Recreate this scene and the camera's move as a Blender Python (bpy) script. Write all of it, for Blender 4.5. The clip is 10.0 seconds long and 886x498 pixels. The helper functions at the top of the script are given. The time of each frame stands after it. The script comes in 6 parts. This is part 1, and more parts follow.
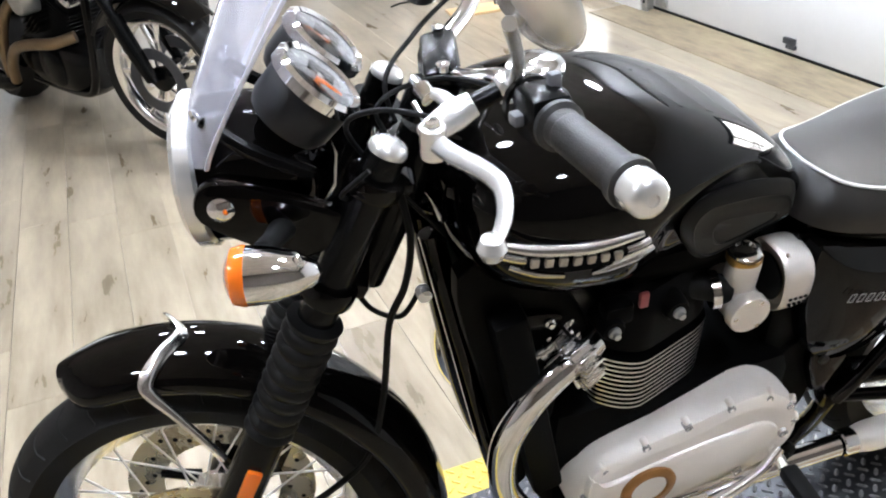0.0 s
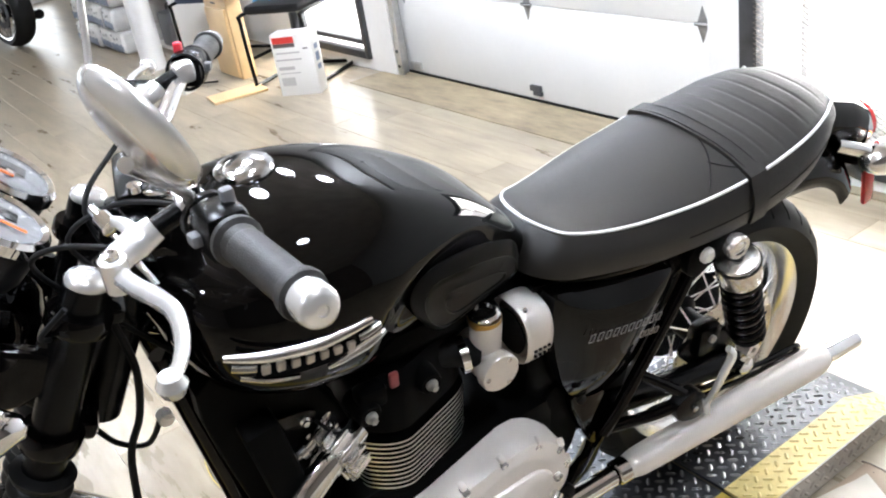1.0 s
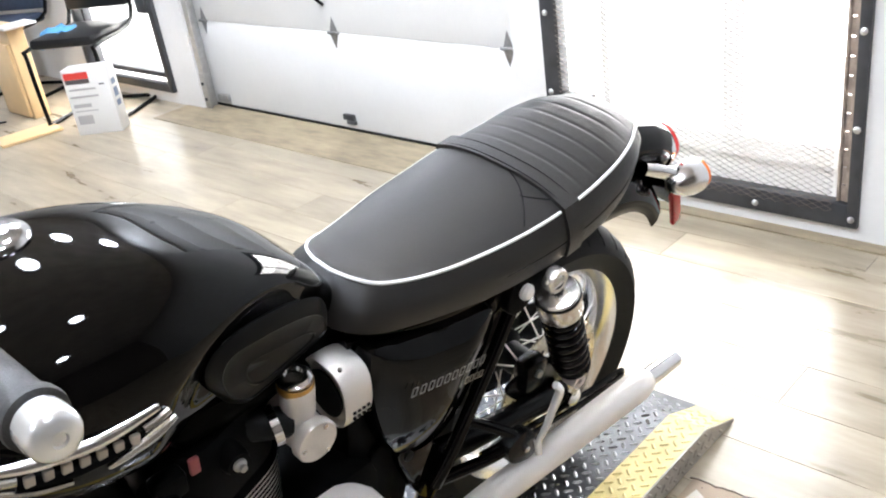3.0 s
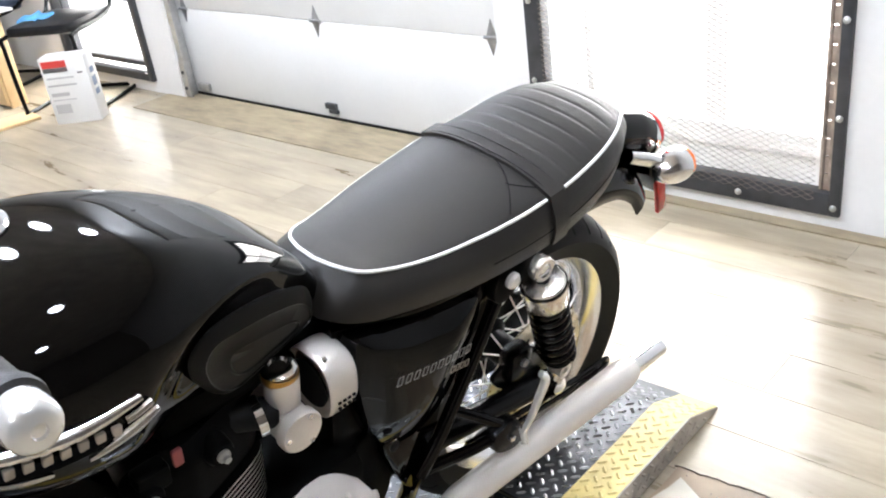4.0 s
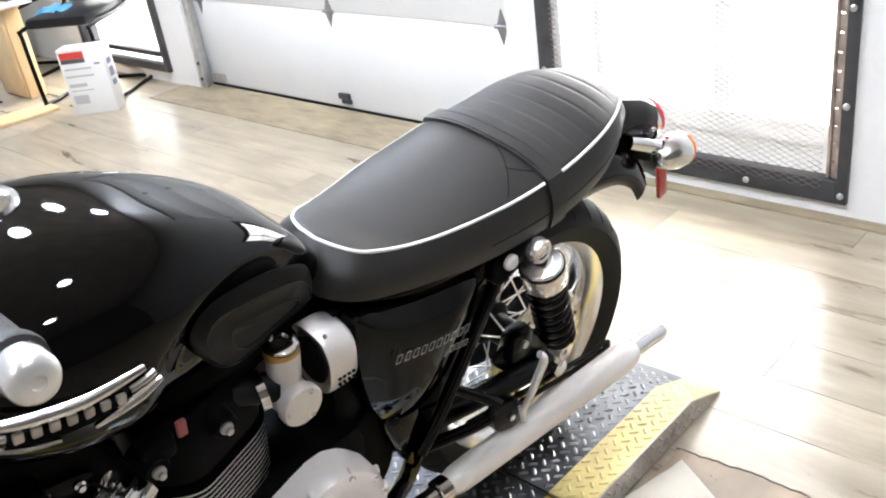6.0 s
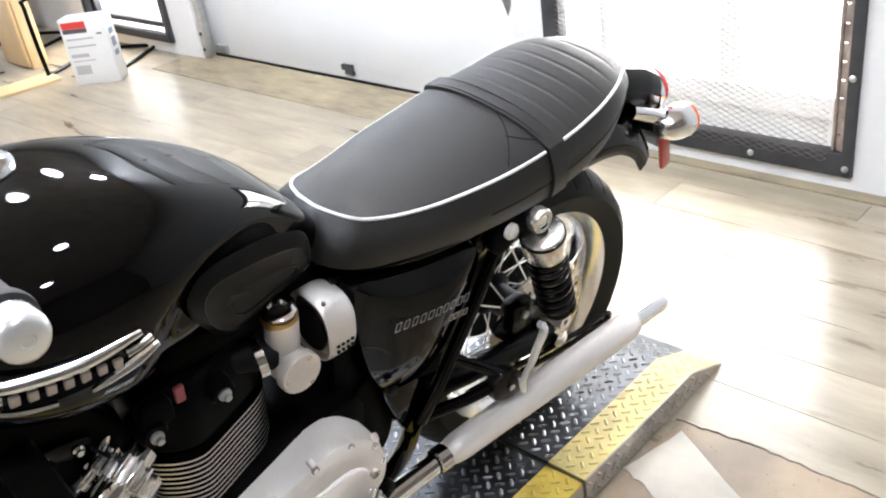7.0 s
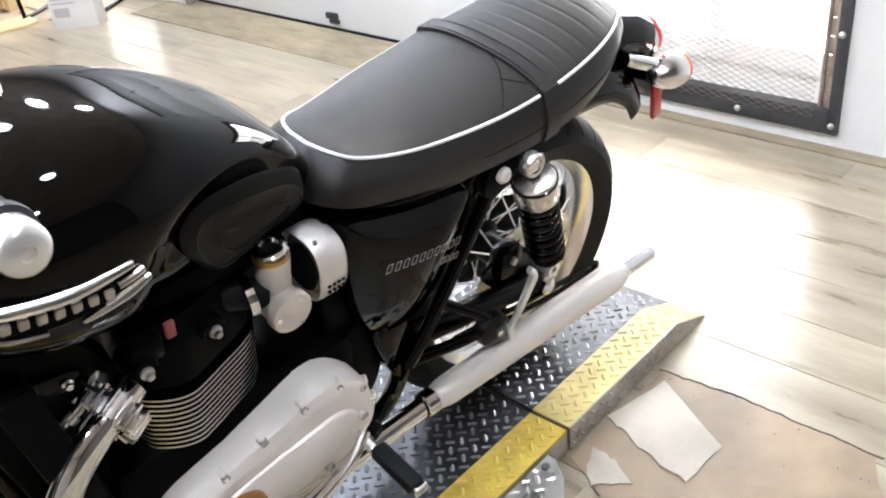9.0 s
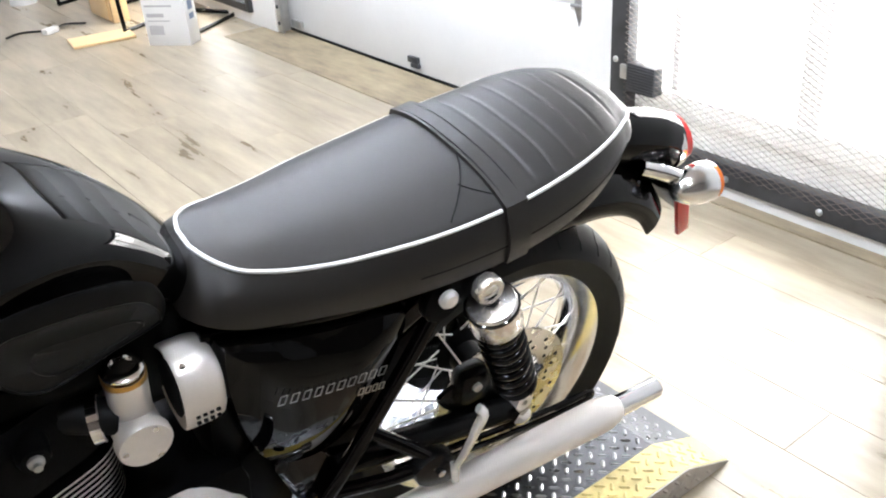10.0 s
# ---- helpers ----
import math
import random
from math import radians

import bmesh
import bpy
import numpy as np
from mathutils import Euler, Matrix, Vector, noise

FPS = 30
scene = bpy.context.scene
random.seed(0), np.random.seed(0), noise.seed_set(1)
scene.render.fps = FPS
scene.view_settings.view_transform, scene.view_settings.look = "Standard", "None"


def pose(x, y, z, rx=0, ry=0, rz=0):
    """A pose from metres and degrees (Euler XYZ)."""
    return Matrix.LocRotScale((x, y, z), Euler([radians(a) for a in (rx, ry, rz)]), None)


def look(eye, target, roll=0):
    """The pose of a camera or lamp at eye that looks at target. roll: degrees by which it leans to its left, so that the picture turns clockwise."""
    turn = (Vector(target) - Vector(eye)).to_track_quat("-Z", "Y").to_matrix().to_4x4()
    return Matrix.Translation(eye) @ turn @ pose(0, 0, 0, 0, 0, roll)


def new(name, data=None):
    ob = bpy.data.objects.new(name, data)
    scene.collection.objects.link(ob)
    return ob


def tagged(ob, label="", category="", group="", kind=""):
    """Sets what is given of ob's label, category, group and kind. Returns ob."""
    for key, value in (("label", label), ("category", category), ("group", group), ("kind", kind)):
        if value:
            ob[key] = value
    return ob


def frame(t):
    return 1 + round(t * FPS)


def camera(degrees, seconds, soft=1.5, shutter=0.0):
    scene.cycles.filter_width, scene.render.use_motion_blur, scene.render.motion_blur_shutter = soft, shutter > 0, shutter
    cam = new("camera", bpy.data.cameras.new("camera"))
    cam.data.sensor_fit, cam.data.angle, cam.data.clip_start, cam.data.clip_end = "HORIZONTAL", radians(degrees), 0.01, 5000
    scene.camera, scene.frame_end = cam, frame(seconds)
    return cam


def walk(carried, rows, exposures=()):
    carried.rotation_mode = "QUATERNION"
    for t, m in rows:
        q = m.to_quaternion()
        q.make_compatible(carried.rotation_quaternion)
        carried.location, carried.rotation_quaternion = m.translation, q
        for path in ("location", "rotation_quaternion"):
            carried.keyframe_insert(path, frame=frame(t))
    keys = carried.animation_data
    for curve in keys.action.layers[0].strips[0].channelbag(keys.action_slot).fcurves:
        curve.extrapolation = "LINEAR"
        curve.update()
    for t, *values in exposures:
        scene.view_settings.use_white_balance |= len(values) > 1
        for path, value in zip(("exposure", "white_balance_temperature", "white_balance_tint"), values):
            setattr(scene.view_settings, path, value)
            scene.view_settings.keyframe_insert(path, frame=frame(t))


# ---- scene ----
cam = camera(51.7, 10.0, soft=2.0)
PATH = [
    (0, (-0.019, -1.004, 1.423), (0.528, 0.668, 0.473), -6.5),
    (0.5, (0.036, -1.032, 1.44), (0.799, 0.595, 0.563), -8.7),
    (1, (0.087, -1.033, 1.44), (1.033, 0.495, 0.561), -9.8),
    (1.5, (0.132, -1.019, 1.435), (1.223, 0.412, 0.563), -9.8),
    (2, (0.159, -0.998, 1.435), (1.332, 0.366, 0.56), -9.1),
    (2.5, (0.174, -0.981, 1.431), (1.39, 0.345, 0.558), -8.8),
    (4, (0.184, -0.957, 1.417), (1.441, 0.305, 0.507), -8.1),
    (4.5, (0.182, -0.962, 1.417), (1.43, 0.312, 0.512), -8.4),
    (5, (0.177, -0.98, 1.414), (1.422, 0.293, 0.504), -8.4),
    (5.5, (0.174, -0.998, 1.416), (1.411, 0.281, 0.504), -8.5),
    (7, (0.179, -1.007, 1.403), (1.373, 0.273, 0.436), -8.6),
    (7.5, (0.184, -1.005, 1.394), (1.373, 0.243, 0.38), -8.8),
    (8, (0.151, -0.989, 1.395), (1.331, 0.267, 0.379), -7.0),
    (8.5, (0.119, -0.988, 1.396), (1.322, 0.241, 0.376), -6.8),
    (9, (0.161, -0.992, 1.38), (1.346, 0.229, 0.329), -7.1),
    (9.5, (0.333, -1.061, 1.395), (1.362, 0.376, 0.459), -3.8),
    (10, (0.524, -0.976, 1.357), (1.559, 0.434, 0.387), -4.0),
]
walk(cam, [(t, look(eye, target, roll)) for t, eye, target, roll in PATH])

# ---- light ----
world = bpy.data.worlds.new("sky")
scene.world = world
world.use_nodes = True
wn = world.node_tree.nodes
sky = wn.new("ShaderNodeTexSky")
sky.sky_type, sky.sun_disc, sky.sun_elevation, sky.sun_rotation = "NISHITA", False, radians(45), radians(90)
world.node_tree.links.new(sky.outputs[0], wn["Background"].inputs[0])
wn["Background"].inputs[1].default_value = 0.12


def area_lamp(name, m, sx, sy, watts, colour=(1, 1, 1), spread=180):
    data = bpy.data.lights.new(name, "AREA")
    data.shape, data.size, data.size_y, data.energy, data.color, data.spread = "RECTANGLE", sx, sy, watts, colour, radians(spread)
    ob = new(name, data)
    ob.matrix_world = m
    return ob


WALL_X, DOOR_X = 2.84, 2.92
# overcast daylight outside the windows and beyond the far shop front
area_lamp("yard_daylight", look((4.6, 2.5, 3.2), (1.2, 2.5, 1.0)), 8.0, 3.6, 1900, (0.985, 0.985, 0.985))
area_lamp("shop_front_daylight", look((0.0, 11.4, 1.6), (0.0, 0, 1.6)), 6.0, 2.8, 50, (0.88, 0.94, 1.0))
# placed from reflections; (-1.5, -0.5), (0.55, -1.75) and (0.9, 6.3) are added for fill
LAMPS = [(1.30, 1.83), (2.02, 2.37), (2.52, 2.24), (1.08, -0.27), (0.65, 3.22), (-0.10, 3.65), (-0.16, 0.72), (-1.5, -0.5), (0.37, 0.56), (0.55, -1.75), (0.9, 6.3)]

# ---- materials ----


def mat(name, colour, rough=0.5, metal=0.0, var=0.0, scale=20.0, bump=0.0, coat=0.0, spec=0.5, rvar=0.0, fine=0.0, rand=0.0):
    """A principled material: var and rvar vary colour and gloss with noise, bump gives relief, rand varies object by object."""
    m = bpy.data.materials.new(name)
    m.use_nodes = True
    nt = m.node_tree
    n, link = nt.nodes, nt.links.new
    b = n["Principled BSDF"]
    b.inputs["Base Color"].default_value = (*colour, 1)
    b.inputs["Roughness"].default_value, b.inputs["Metallic"].default_value = rough, metal
    b.inputs["Coat Weight"].default_value, b.inputs["Coat Roughness"].default_value = coat, 0.03
    b.inputs["Specular IOR Level"].default_value = spec
    if var or bump or rvar or fine or rand:
        tc = n.new("ShaderNodeTexCoord")
        ns = n.new("ShaderNodeTexNoise")
        ns.inputs["Scale"].default_value, ns.inputs["Detail"].default_value = scale, 6
        link(tc.outputs["Object"], ns.inputs["Vector"])
        nf = n.new("ShaderNodeTexNoise")
        nf.inputs["Scale"].default_value, nf.inputs["Detail"].default_value = scale * 14, 3
        link(tc.outputs["Object"], nf.inputs["Vector"])
        mix = n.new("ShaderNodeMath")
        mix.operation = "MULTIPLY_ADD"
        mix.inputs[1].default_value = fine
        link(nf.outputs[0], mix.inputs[0])
        link(ns.outputs[0], mix.inputs[2])
        ramp = n.new("ShaderNodeMapRange")
        ramp.inputs["From Min"].default_value, ramp.inputs["From Max"].default_value = 0.3 + fine * 0.4, 0.7 + fine * 0.6
        ramp.inputs["To Min"].default_value, ramp.inputs["To Max"].default_value = 1 - var, 1 + var
        link(mix.outputs[0], ramp.inputs[0])
        hsv = n.new("ShaderNodeHueSaturation")
        hsv.inputs["Color"].default_value = (*colour, 1)
        if rand:
            oi = n.new("ShaderNodeObjectInfo")
            mr = n.new("ShaderNodeMapRange")
            mr.inputs["To Min"].default_value, mr.inputs["To Max"].default_value = 1 - rand, 1 + rand
            link(oi.outputs["Random"], mr.inputs[0])
            mu = n.new("ShaderNodeMath")
            mu.operation = "MULTIPLY"
            link(ramp.outputs[0], mu.inputs[0])
            link(mr.outputs[0], mu.inputs[1])
            link(mu.outputs[0], hsv.inputs["Value"])
        else:
            link(ramp.outputs[0], hsv.inputs["Value"])
        link(hsv.outputs[0], b.inputs["Base Color"])
        if rvar:
            rr = n.new("ShaderNodeMapRange")
            rr.inputs["From Min"].default_value, rr.inputs["From Max"].default_value = 0.3, 0.7
            rr.inputs["To Min"].default_value, rr.inputs["To Max"].default_value = max(0.02, rough - rvar), rough + rvar
            link(ns.outputs[0], rr.inputs[0])
            link(rr.outputs[0], b.inputs["Roughness"])
        if bump:
            bp = n.new("ShaderNodeBump")
            bp.inputs["Strength"].default_value, bp.inputs["Distance"].default_value = bump, 0.002
            link((nf if fine else ns).outputs[0], bp.inputs["Height"])
            link(bp.outputs[0], b.inputs["Normal"])
    return m


def wood_floor(name, light, dark, grey, rough, along="Y", grain=(11.0, 1.9, 1)):
    """Vinyl planks printed as weathered wood: streaks along the plank, paler and greyer boards side by side."""
    m = bpy.data.materials.new(name)
    m.use_nodes = True
    nt = m.node_tree
    n, link = nt.nodes, nt.links.new
    b = n["Principled BSDF"]
    geo = n.new("ShaderNodeNewGeometry")
    oi = n.new("ShaderNodeObjectInfo")
    mp = n.new("ShaderNodeMapping")
    mp.inputs["Scale"].default_value = grain
    link(geo.outputs["Position"], mp.inputs["Vector"])
    shift = n.new("ShaderNodeMath")
    shift.operation = "MULTIPLY"
    shift.inputs[1].default_value = 40
    add = n.new("ShaderNodeMath")
    link(oi.outputs["Random"], add.inputs[0])
    link(geo.outputs["Random Per Island"], add.inputs[1])
    link(add.outputs[0], shift.inputs[0])
    ns = n.new("ShaderNodeTexNoise")
    ns.noise_dimensions = "4D"
    ns.inputs["Scale"].default_value, ns.inputs["Detail"].default_value, ns.inputs["Roughness"].default_value = 1.0, 5, 0.62
    link(mp.outputs[0], ns.inputs["Vector"])
    link(shift.outputs[0], ns.inputs["W"])
    cr = n.new("ShaderNodeValToRGB")
    e = cr.color_ramp.elements
    e[0].position, e[0].color = 0.30, (*dark, 1)
    e[1].position, e[1].color = 0.66, (*light, 1)
    mid = e.new(0.48)
    mid.color = (*grey, 1)
    link(ns.outputs[0], cr.inputs[0])
    hsv = n.new("ShaderNodeHueSaturation")
    mr = n.new("ShaderNodeMapRange")
    mr.inputs["To Min"].default_value, mr.inputs["To Max"].default_value = 0.9, 1.08
    frac = n.new("ShaderNodeMath")
    frac.operation = "FRACT"
    link(add.outputs[0], frac.inputs[0])
    link(frac.outputs[0], mr.inputs[0])
    link(mr.outputs[0], hsv.inputs["Value"])
    link(cr.outputs[0], hsv.inputs["Color"])
    link(hsv.outputs[0], b.inputs["Base Color"])
    rr = n.new("ShaderNodeMapRange")
    rr.inputs["To Min"].default_value, rr.inputs["To Max"].default_value = rough - 0.08, rough + 0.12
    link(ns.outputs[0], rr.inputs[0])
    link(rr.outputs[0], b.inputs["Roughness"])
    bp = n.new("ShaderNodeBump")
    bp.inputs["Strength"].default_value, bp.inputs["Distance"].default_value = 0.25, 0.001
    link(ns.outputs[0], bp.inputs["Height"])
    link(bp.outputs[0], b.inputs["Normal"])
    return m


def glow(name, colour, strength):
    m = bpy.data.materials.new(name)
    m.use_nodes = True
    b = m.node_tree.nodes["Principled BSDF"]
    b.inputs["Base Color"].default_value = (*colour, 1)
    b.inputs["Emission Color"].default_value = (*colour, 1)
    b.inputs["Emission Strength"].default_value = strength
    return m


def glass(name, colour=(1, 1, 1), rough=0.02, weight=1.0):
    m = mat(name, colour, rough)
    b = m.node_tree.nodes["Principled BSDF"]
    b.inputs["Transmission Weight"].default_value = weight
    b.inputs["IOR"].default_value = 1.35
    return m


FLOOR = wood_floor("floor vinyl", (0.385, 0.325, 0.236), (0.185, 0.150, 0.102), (0.292, 0.243, 0.174), 0.28)
TAN = wood_floor("threshold vinyl", (0.34, 0.275, 0.175), (0.145, 0.115, 0.075), (0.25, 0.20, 0.128), 0.5, grain=(16.0, 4.5, 1))
SUB = mat("floor glue", (0.40, 0.33, 0.25), 0.8, var=0.2, scale=9, bump=0.3)
WALL = mat("white wall paint", (0.75, 0.74, 0.72), 0.55, var=0.04, scale=3, bump=0.12, fine=0.4)
DOORW = mat("door white steel", (0.745, 0.74, 0.72), 0.42, var=0.03, scale=2.5, bump=0.15, fine=0.3)
CEIL = mat("warm off-white ceiling board", (0.72, 0.655, 0.60), 0.8, var=0.15, scale=4)
STEEL = mat("dark steel frame", (0.07, 0.072, 0.078), 0.5, 0.55, var=0.25, scale=14, rvar=0.1)
GALV = mat("galvanised steel", (0.55, 0.55, 0.54), 0.42, 0.9, var=0.12, scale=30)
RUBBER = mat("black rubber", (0.006, 0.006, 0.006), 0.6, spec=0.15, var=0.2, scale=30, bump=0.1, fine=0.3)
TYRE = mat("tyre rubber", (0.009, 0.0085, 0.008), 0.60, spec=0.22, var=0.25, scale=18, bump=0.15, fine=0.4)
PAINT = mat("gloss black paint", (0.0013, 0.0011, 0.0010), 0.035, spec=0.20)
SATIN = mat("satin black metal", (0.002, 0.002, 0.002), 0.26, 0.0, spec=0.16, var=0.2, scale=25, bump=0.05, fine=0.3)
MATT = mat("matt black casting", (0.0025, 0.0025, 0.0025), 0.42, spec=0.04, var=0.2, scale=25, bump=0.15, fine=0.4)
CHROME = mat("chrome", (0.90, 0.90, 0.91), 0.07, 1.0, var=0.03, scale=20, rvar=0.03)
SILVER = mat("satin silver", (0.93, 0.905, 0.875), 0.30, 0.50, var=0.03, scale=20, rvar=0.03)
LEVERS = mat("polished lever alloy", (0.92, 0.905, 0.89), 0.22, 0.70, var=0.05, scale=40, rvar=0.05)
BRUSHED = mat("brushed alloy cover", (0.94, 0.885, 0.825), 0.36, 0.05, var=0.03, scale=16, rvar=0.03, bump=0.05, fine=0.4)
ALLOY = mat("polished alloy", (0.92, 0.91, 0.90), 0.20, 1.0, var=0.05, scale=30, rvar=0.05)
LEATHER = mat("black seat vinyl", (0.0075, 0.0060, 0.0048), 0.40, var=0.12, scale=60, bump=0.22, fine=0.8, spec=0.52)
PIPING = mat("white piping", (0.78, 0.77, 0.74), 0.45, var=0.05, scale=80)
ORANGE = mat("amber lens", (0.85, 0.17, 0.01), 0.15, coat=0.6)
RED = mat("red lens", (0.62, 0.03, 0.03), 0.15, coat=0.6)
REDSW = mat("red switch", (0.65, 0.03, 0.05), 0.4)
GOLD = mat("gold anodised", (0.55, 0.33, 0.10), 0.3, 0.9, var=0.1, scale=30)
BRASS = mat("bronze ring", (0.42, 0.22, 0.09), 0.35, 0.9, var=0.15, scale=40)
GREYTXT = mat("silver lettering", (0.42, 0.37, 0.31), 0.4, 0.5)
DARKDECK = mat("dark painted tread plate", (0.060, 0.063, 0.070), 0.36, 0.5, var=0.3, scale=9, rvar=0.1, bump=0.08, fine=0.3)
DECKEDGE = mat("worn tread steel", (0.44, 0.44, 0.44), 0.36, 0.85, var=0.3, scale=14, rvar=0.1)
YELLOW = mat("worn yellow paint", (0.70, 0.51, 0.085), 0.40, 0.0, var=0.18, scale=10, rvar=0.1, bump=0.08, fine=0.3)
BARE = mat("bare aluminium tread", (0.66, 0.66, 0.65), 0.3, 0.9, var=0.12, scale=14, rvar=0.1)
OUTSIDE = glow("bright overcast outdoors", (1.0, 1.0, 1.0), 9.0)
STREET = glow("pale daylight of the street", (0.93, 0.97, 1.0), 1.8)
LAMPGLOW = glow("lamp glow", (0.87, 0.95, 1.10), 405.0)
DARKWALL = mat("unseen wall beige", (0.34, 0.305, 0.27), 0.7, var=0.15, scale=2)
GLASS = glass("clear glass")
MIRROR = mat("mirror", (0.9, 0.9, 0.9), 0.01, 1.0)
WOOD = mat("maple laminate", (0.66, 0.46, 0.24), 0.4, var=0.12, scale=5, rvar=0.08)
CARD = mat("white printed card", (0.72, 0.70, 0.66), 0.5, var=0.03, scale=6)
CARDRED = mat("red print", (0.60, 0.05, 0.04), 0.45)
INK = mat("dark print", (0.10, 0.09, 0.09), 0.5)
GREYINK = mat("grey print", (0.42, 0.40, 0.38), 0.5)
BLUE = mat("blue cloth", (0.10, 0.34, 0.60), 0.8, var=0.15, scale=25, bump=0.3)
BLACKP = mat("black plastic", (0.010, 0.010, 0.011), 0.40, spec=0.3, var=0.15, scale=20)
GREYP = mat("grey plastic", (0.12, 0.12, 0.125), 0.5, var=0.15, scale=12)
PLASTICBAG = mat("white plastic sacks", (0.76, 0.75, 0.73), 0.35, var=0.10, scale=14, bump=0.4)
BLUEGREY = mat("blue grey print", (0.16, 0.20, 0.28), 0.4)

# ---- mesh helpers ----


def merge(dst, src):
    me = bpy.data.meshes.new("tmp")
    src.to_mesh(me)
    src.free()
    dst.from_mesh(me)
    bpy.data.meshes.remove(me)
    return dst


def block(sx, sy, sz, at=(0, 0, 0), bevel=0.0, m=None, seg=2, bm=None):
    b = bmesh.new()
    bmesh.ops.create_cube(b, size=1.0, matrix=Matrix.Diagonal((sx, sy, sz, 1)))
    if bevel:
        bmesh.ops.bevel(b, geom=list(b.edges), offset=bevel, segments=seg, profile=0.5, affect="EDGES")
    b.transform(Matrix.Translation(at) @ (m or Matrix()))
    return merge(bm, b) if bm else b


def rings(loops, bm=None, cap=True, wrap=False):
    """A skin over closed loops of equally many points."""
    b = bm or bmesh.new()
    vs = [[b.verts.new(p) for p in loop] for loop in loops]
    n = len(vs[0])
    pairs = list(zip(vs, vs[1:])) + ([(vs[-1], vs[0])] if wrap else [])
    for lo, hi in pairs:
        for i in range(n):
            b.faces.new((lo[i], lo[(i + 1) % n], hi[(i + 1) % n], hi[i]))
    if cap and not wrap:
        b.faces.new(list(reversed(vs[0])))
        b.faces.new(vs[-1])
    return b


def smooth_path(pts, steps=6, closed=False):
    """Catmull-Rom through the points."""
    p = [Vector(q) for q in pts]
    n = len(p)
    out = []
    for i in range(n if closed else n - 1):
        a, b, c, d = (p[(i + k) % n] if closed else p[min(max(i + k, 0), n - 1)] for k in (-1, 0, 1, 2))
        for s in range(steps):
            t = s / steps
            out.append(0.5 * ((2 * b) + (c - a) * t + (2 * a - 5 * b + 4 * c - d) * t * t + (3 * b - a - 3 * c + d) * t ** 3))
    if not closed:
        out.append(p[-1])
    return out


def tube(pts, r, seg=10, steps=6, closed=False, bm=None, flat=1.0):
    """A round bar along a path; r is a number or a radius for each given point."""
    path = smooth_path(pts, steps, closed) if steps > 1 else [Vector(q) for q in pts]
    if isinstance(r, (int, float)):
        radii = [r] * len(path)
    else:
        radii = [float(v) for v in np.interp(np.linspace(0, len(r) - 1, len(path)), range(len(r)), r)]
    loops, side = [], None
    for i, p in enumerate(path):
        a = path[i - 1] if i or closed else p
        c = path[(i + 1) % len(path)] if i + 1 < len(path) or closed else p
        d = (c - a).normalized()
        if side is None:
            side = d.orthogonal().normalized()
        side = (side - d * side.dot(d)).normalized()
        up = d.cross(side)
        loops.append([p + radii[i] * (math.cos(k) * side + flat * math.sin(k) * up) for k in (2 * math.pi * j / seg for j in range(seg))])
    return rings(loops, bm, wrap=closed)


def rod(p0, p1, r0, r1=None, seg=16, bm=None):
    return tube([p0, p1], [r0, r0 if r1 is None else r1], seg, 1, bm=bm)


def lathe(profile, seg=32, m=None, bm=None, closed=False):
    """Turn a profile of (radius, height) about z, then place it by m."""
    b = bmesh.new()
    loops = [[Vector((max(r, 1e-4) * math.cos(a), max(r, 1e-4) * math.sin(a), h)) for a in (2 * math.pi * j / seg for j in range(seg))] for r, h in profile]
    rings(loops, b, cap=not closed, wrap=closed)
    if m:
        b.transform(m)
    bmesh.ops.recalc_face_normals(b, faces=b.faces)
    return merge(bm, b) if bm else b


def outline(pts, y0, y1, bevel=0.004, seg=2, steps=4, bm=None, dome=0.0):
    """A plate cut to an outline of (x, z) points, from y0 to y1, its edges rounded; dome swells the y0 face."""
    path = smooth_path([(x, 0, z) for x, z in pts], steps, True) if steps > 1 else [Vector((x, 0, z)) for x, z in pts]
    c = sum(path, Vector()) / len(path)
    s = 1 if y1 > y0 else -1
    rows = [(y1, 0.0), (y0 + s * bevel, 0.0), (y0 + s * bevel * 0.3, 0.3), (y0, 1.0)]
    loops = [[Vector((p.x, y, p.z)) + (c - p).normalized() * bevel * k for p in path] for y, k in rows]
    b = bmesh.new()
    if dome:
        for f in (0.9, 0.75, 0.6, 0.4, 0.2):
            loops.append([Vector((c.x + (p.x - c.x) * f, y0 - s * dome * (1 - f * f), c.z + (p.z - c.z) * f)) for p in loops[3]])
    rings(loops, b)
    bmesh.ops.recalc_face_normals(b, faces=b.faces)
    return merge(bm, b) if bm else b


def part(name, bm, material, parent=None, label="", angle=40, flat=False):
    """Link a bmesh as one mesh object, under a thing or a part."""
    me = bpy.data.meshes.new(name)
    bmesh.ops.recalc_face_normals(bm, faces=bm.faces)
    bm.to_mesh(me)
    bm.free()
    me.materials.append(material)
    if not flat:
        me.polygons.foreach_set("use_smooth", [True] * len(me.polygons))
        me.set_sharp_from_angle(angle=radians(angle))
    ob = new(name, me)
    ob.parent = parent
    if label:
        ob["label"] = label
    return ob


def thing(name, label, category, m=None, group="", kind=""):
    ob = new(name)
    ob.empty_display_size = 0.1
    if m:
        ob.matrix_world = m
    return tagged(ob, label, category, group, kind)


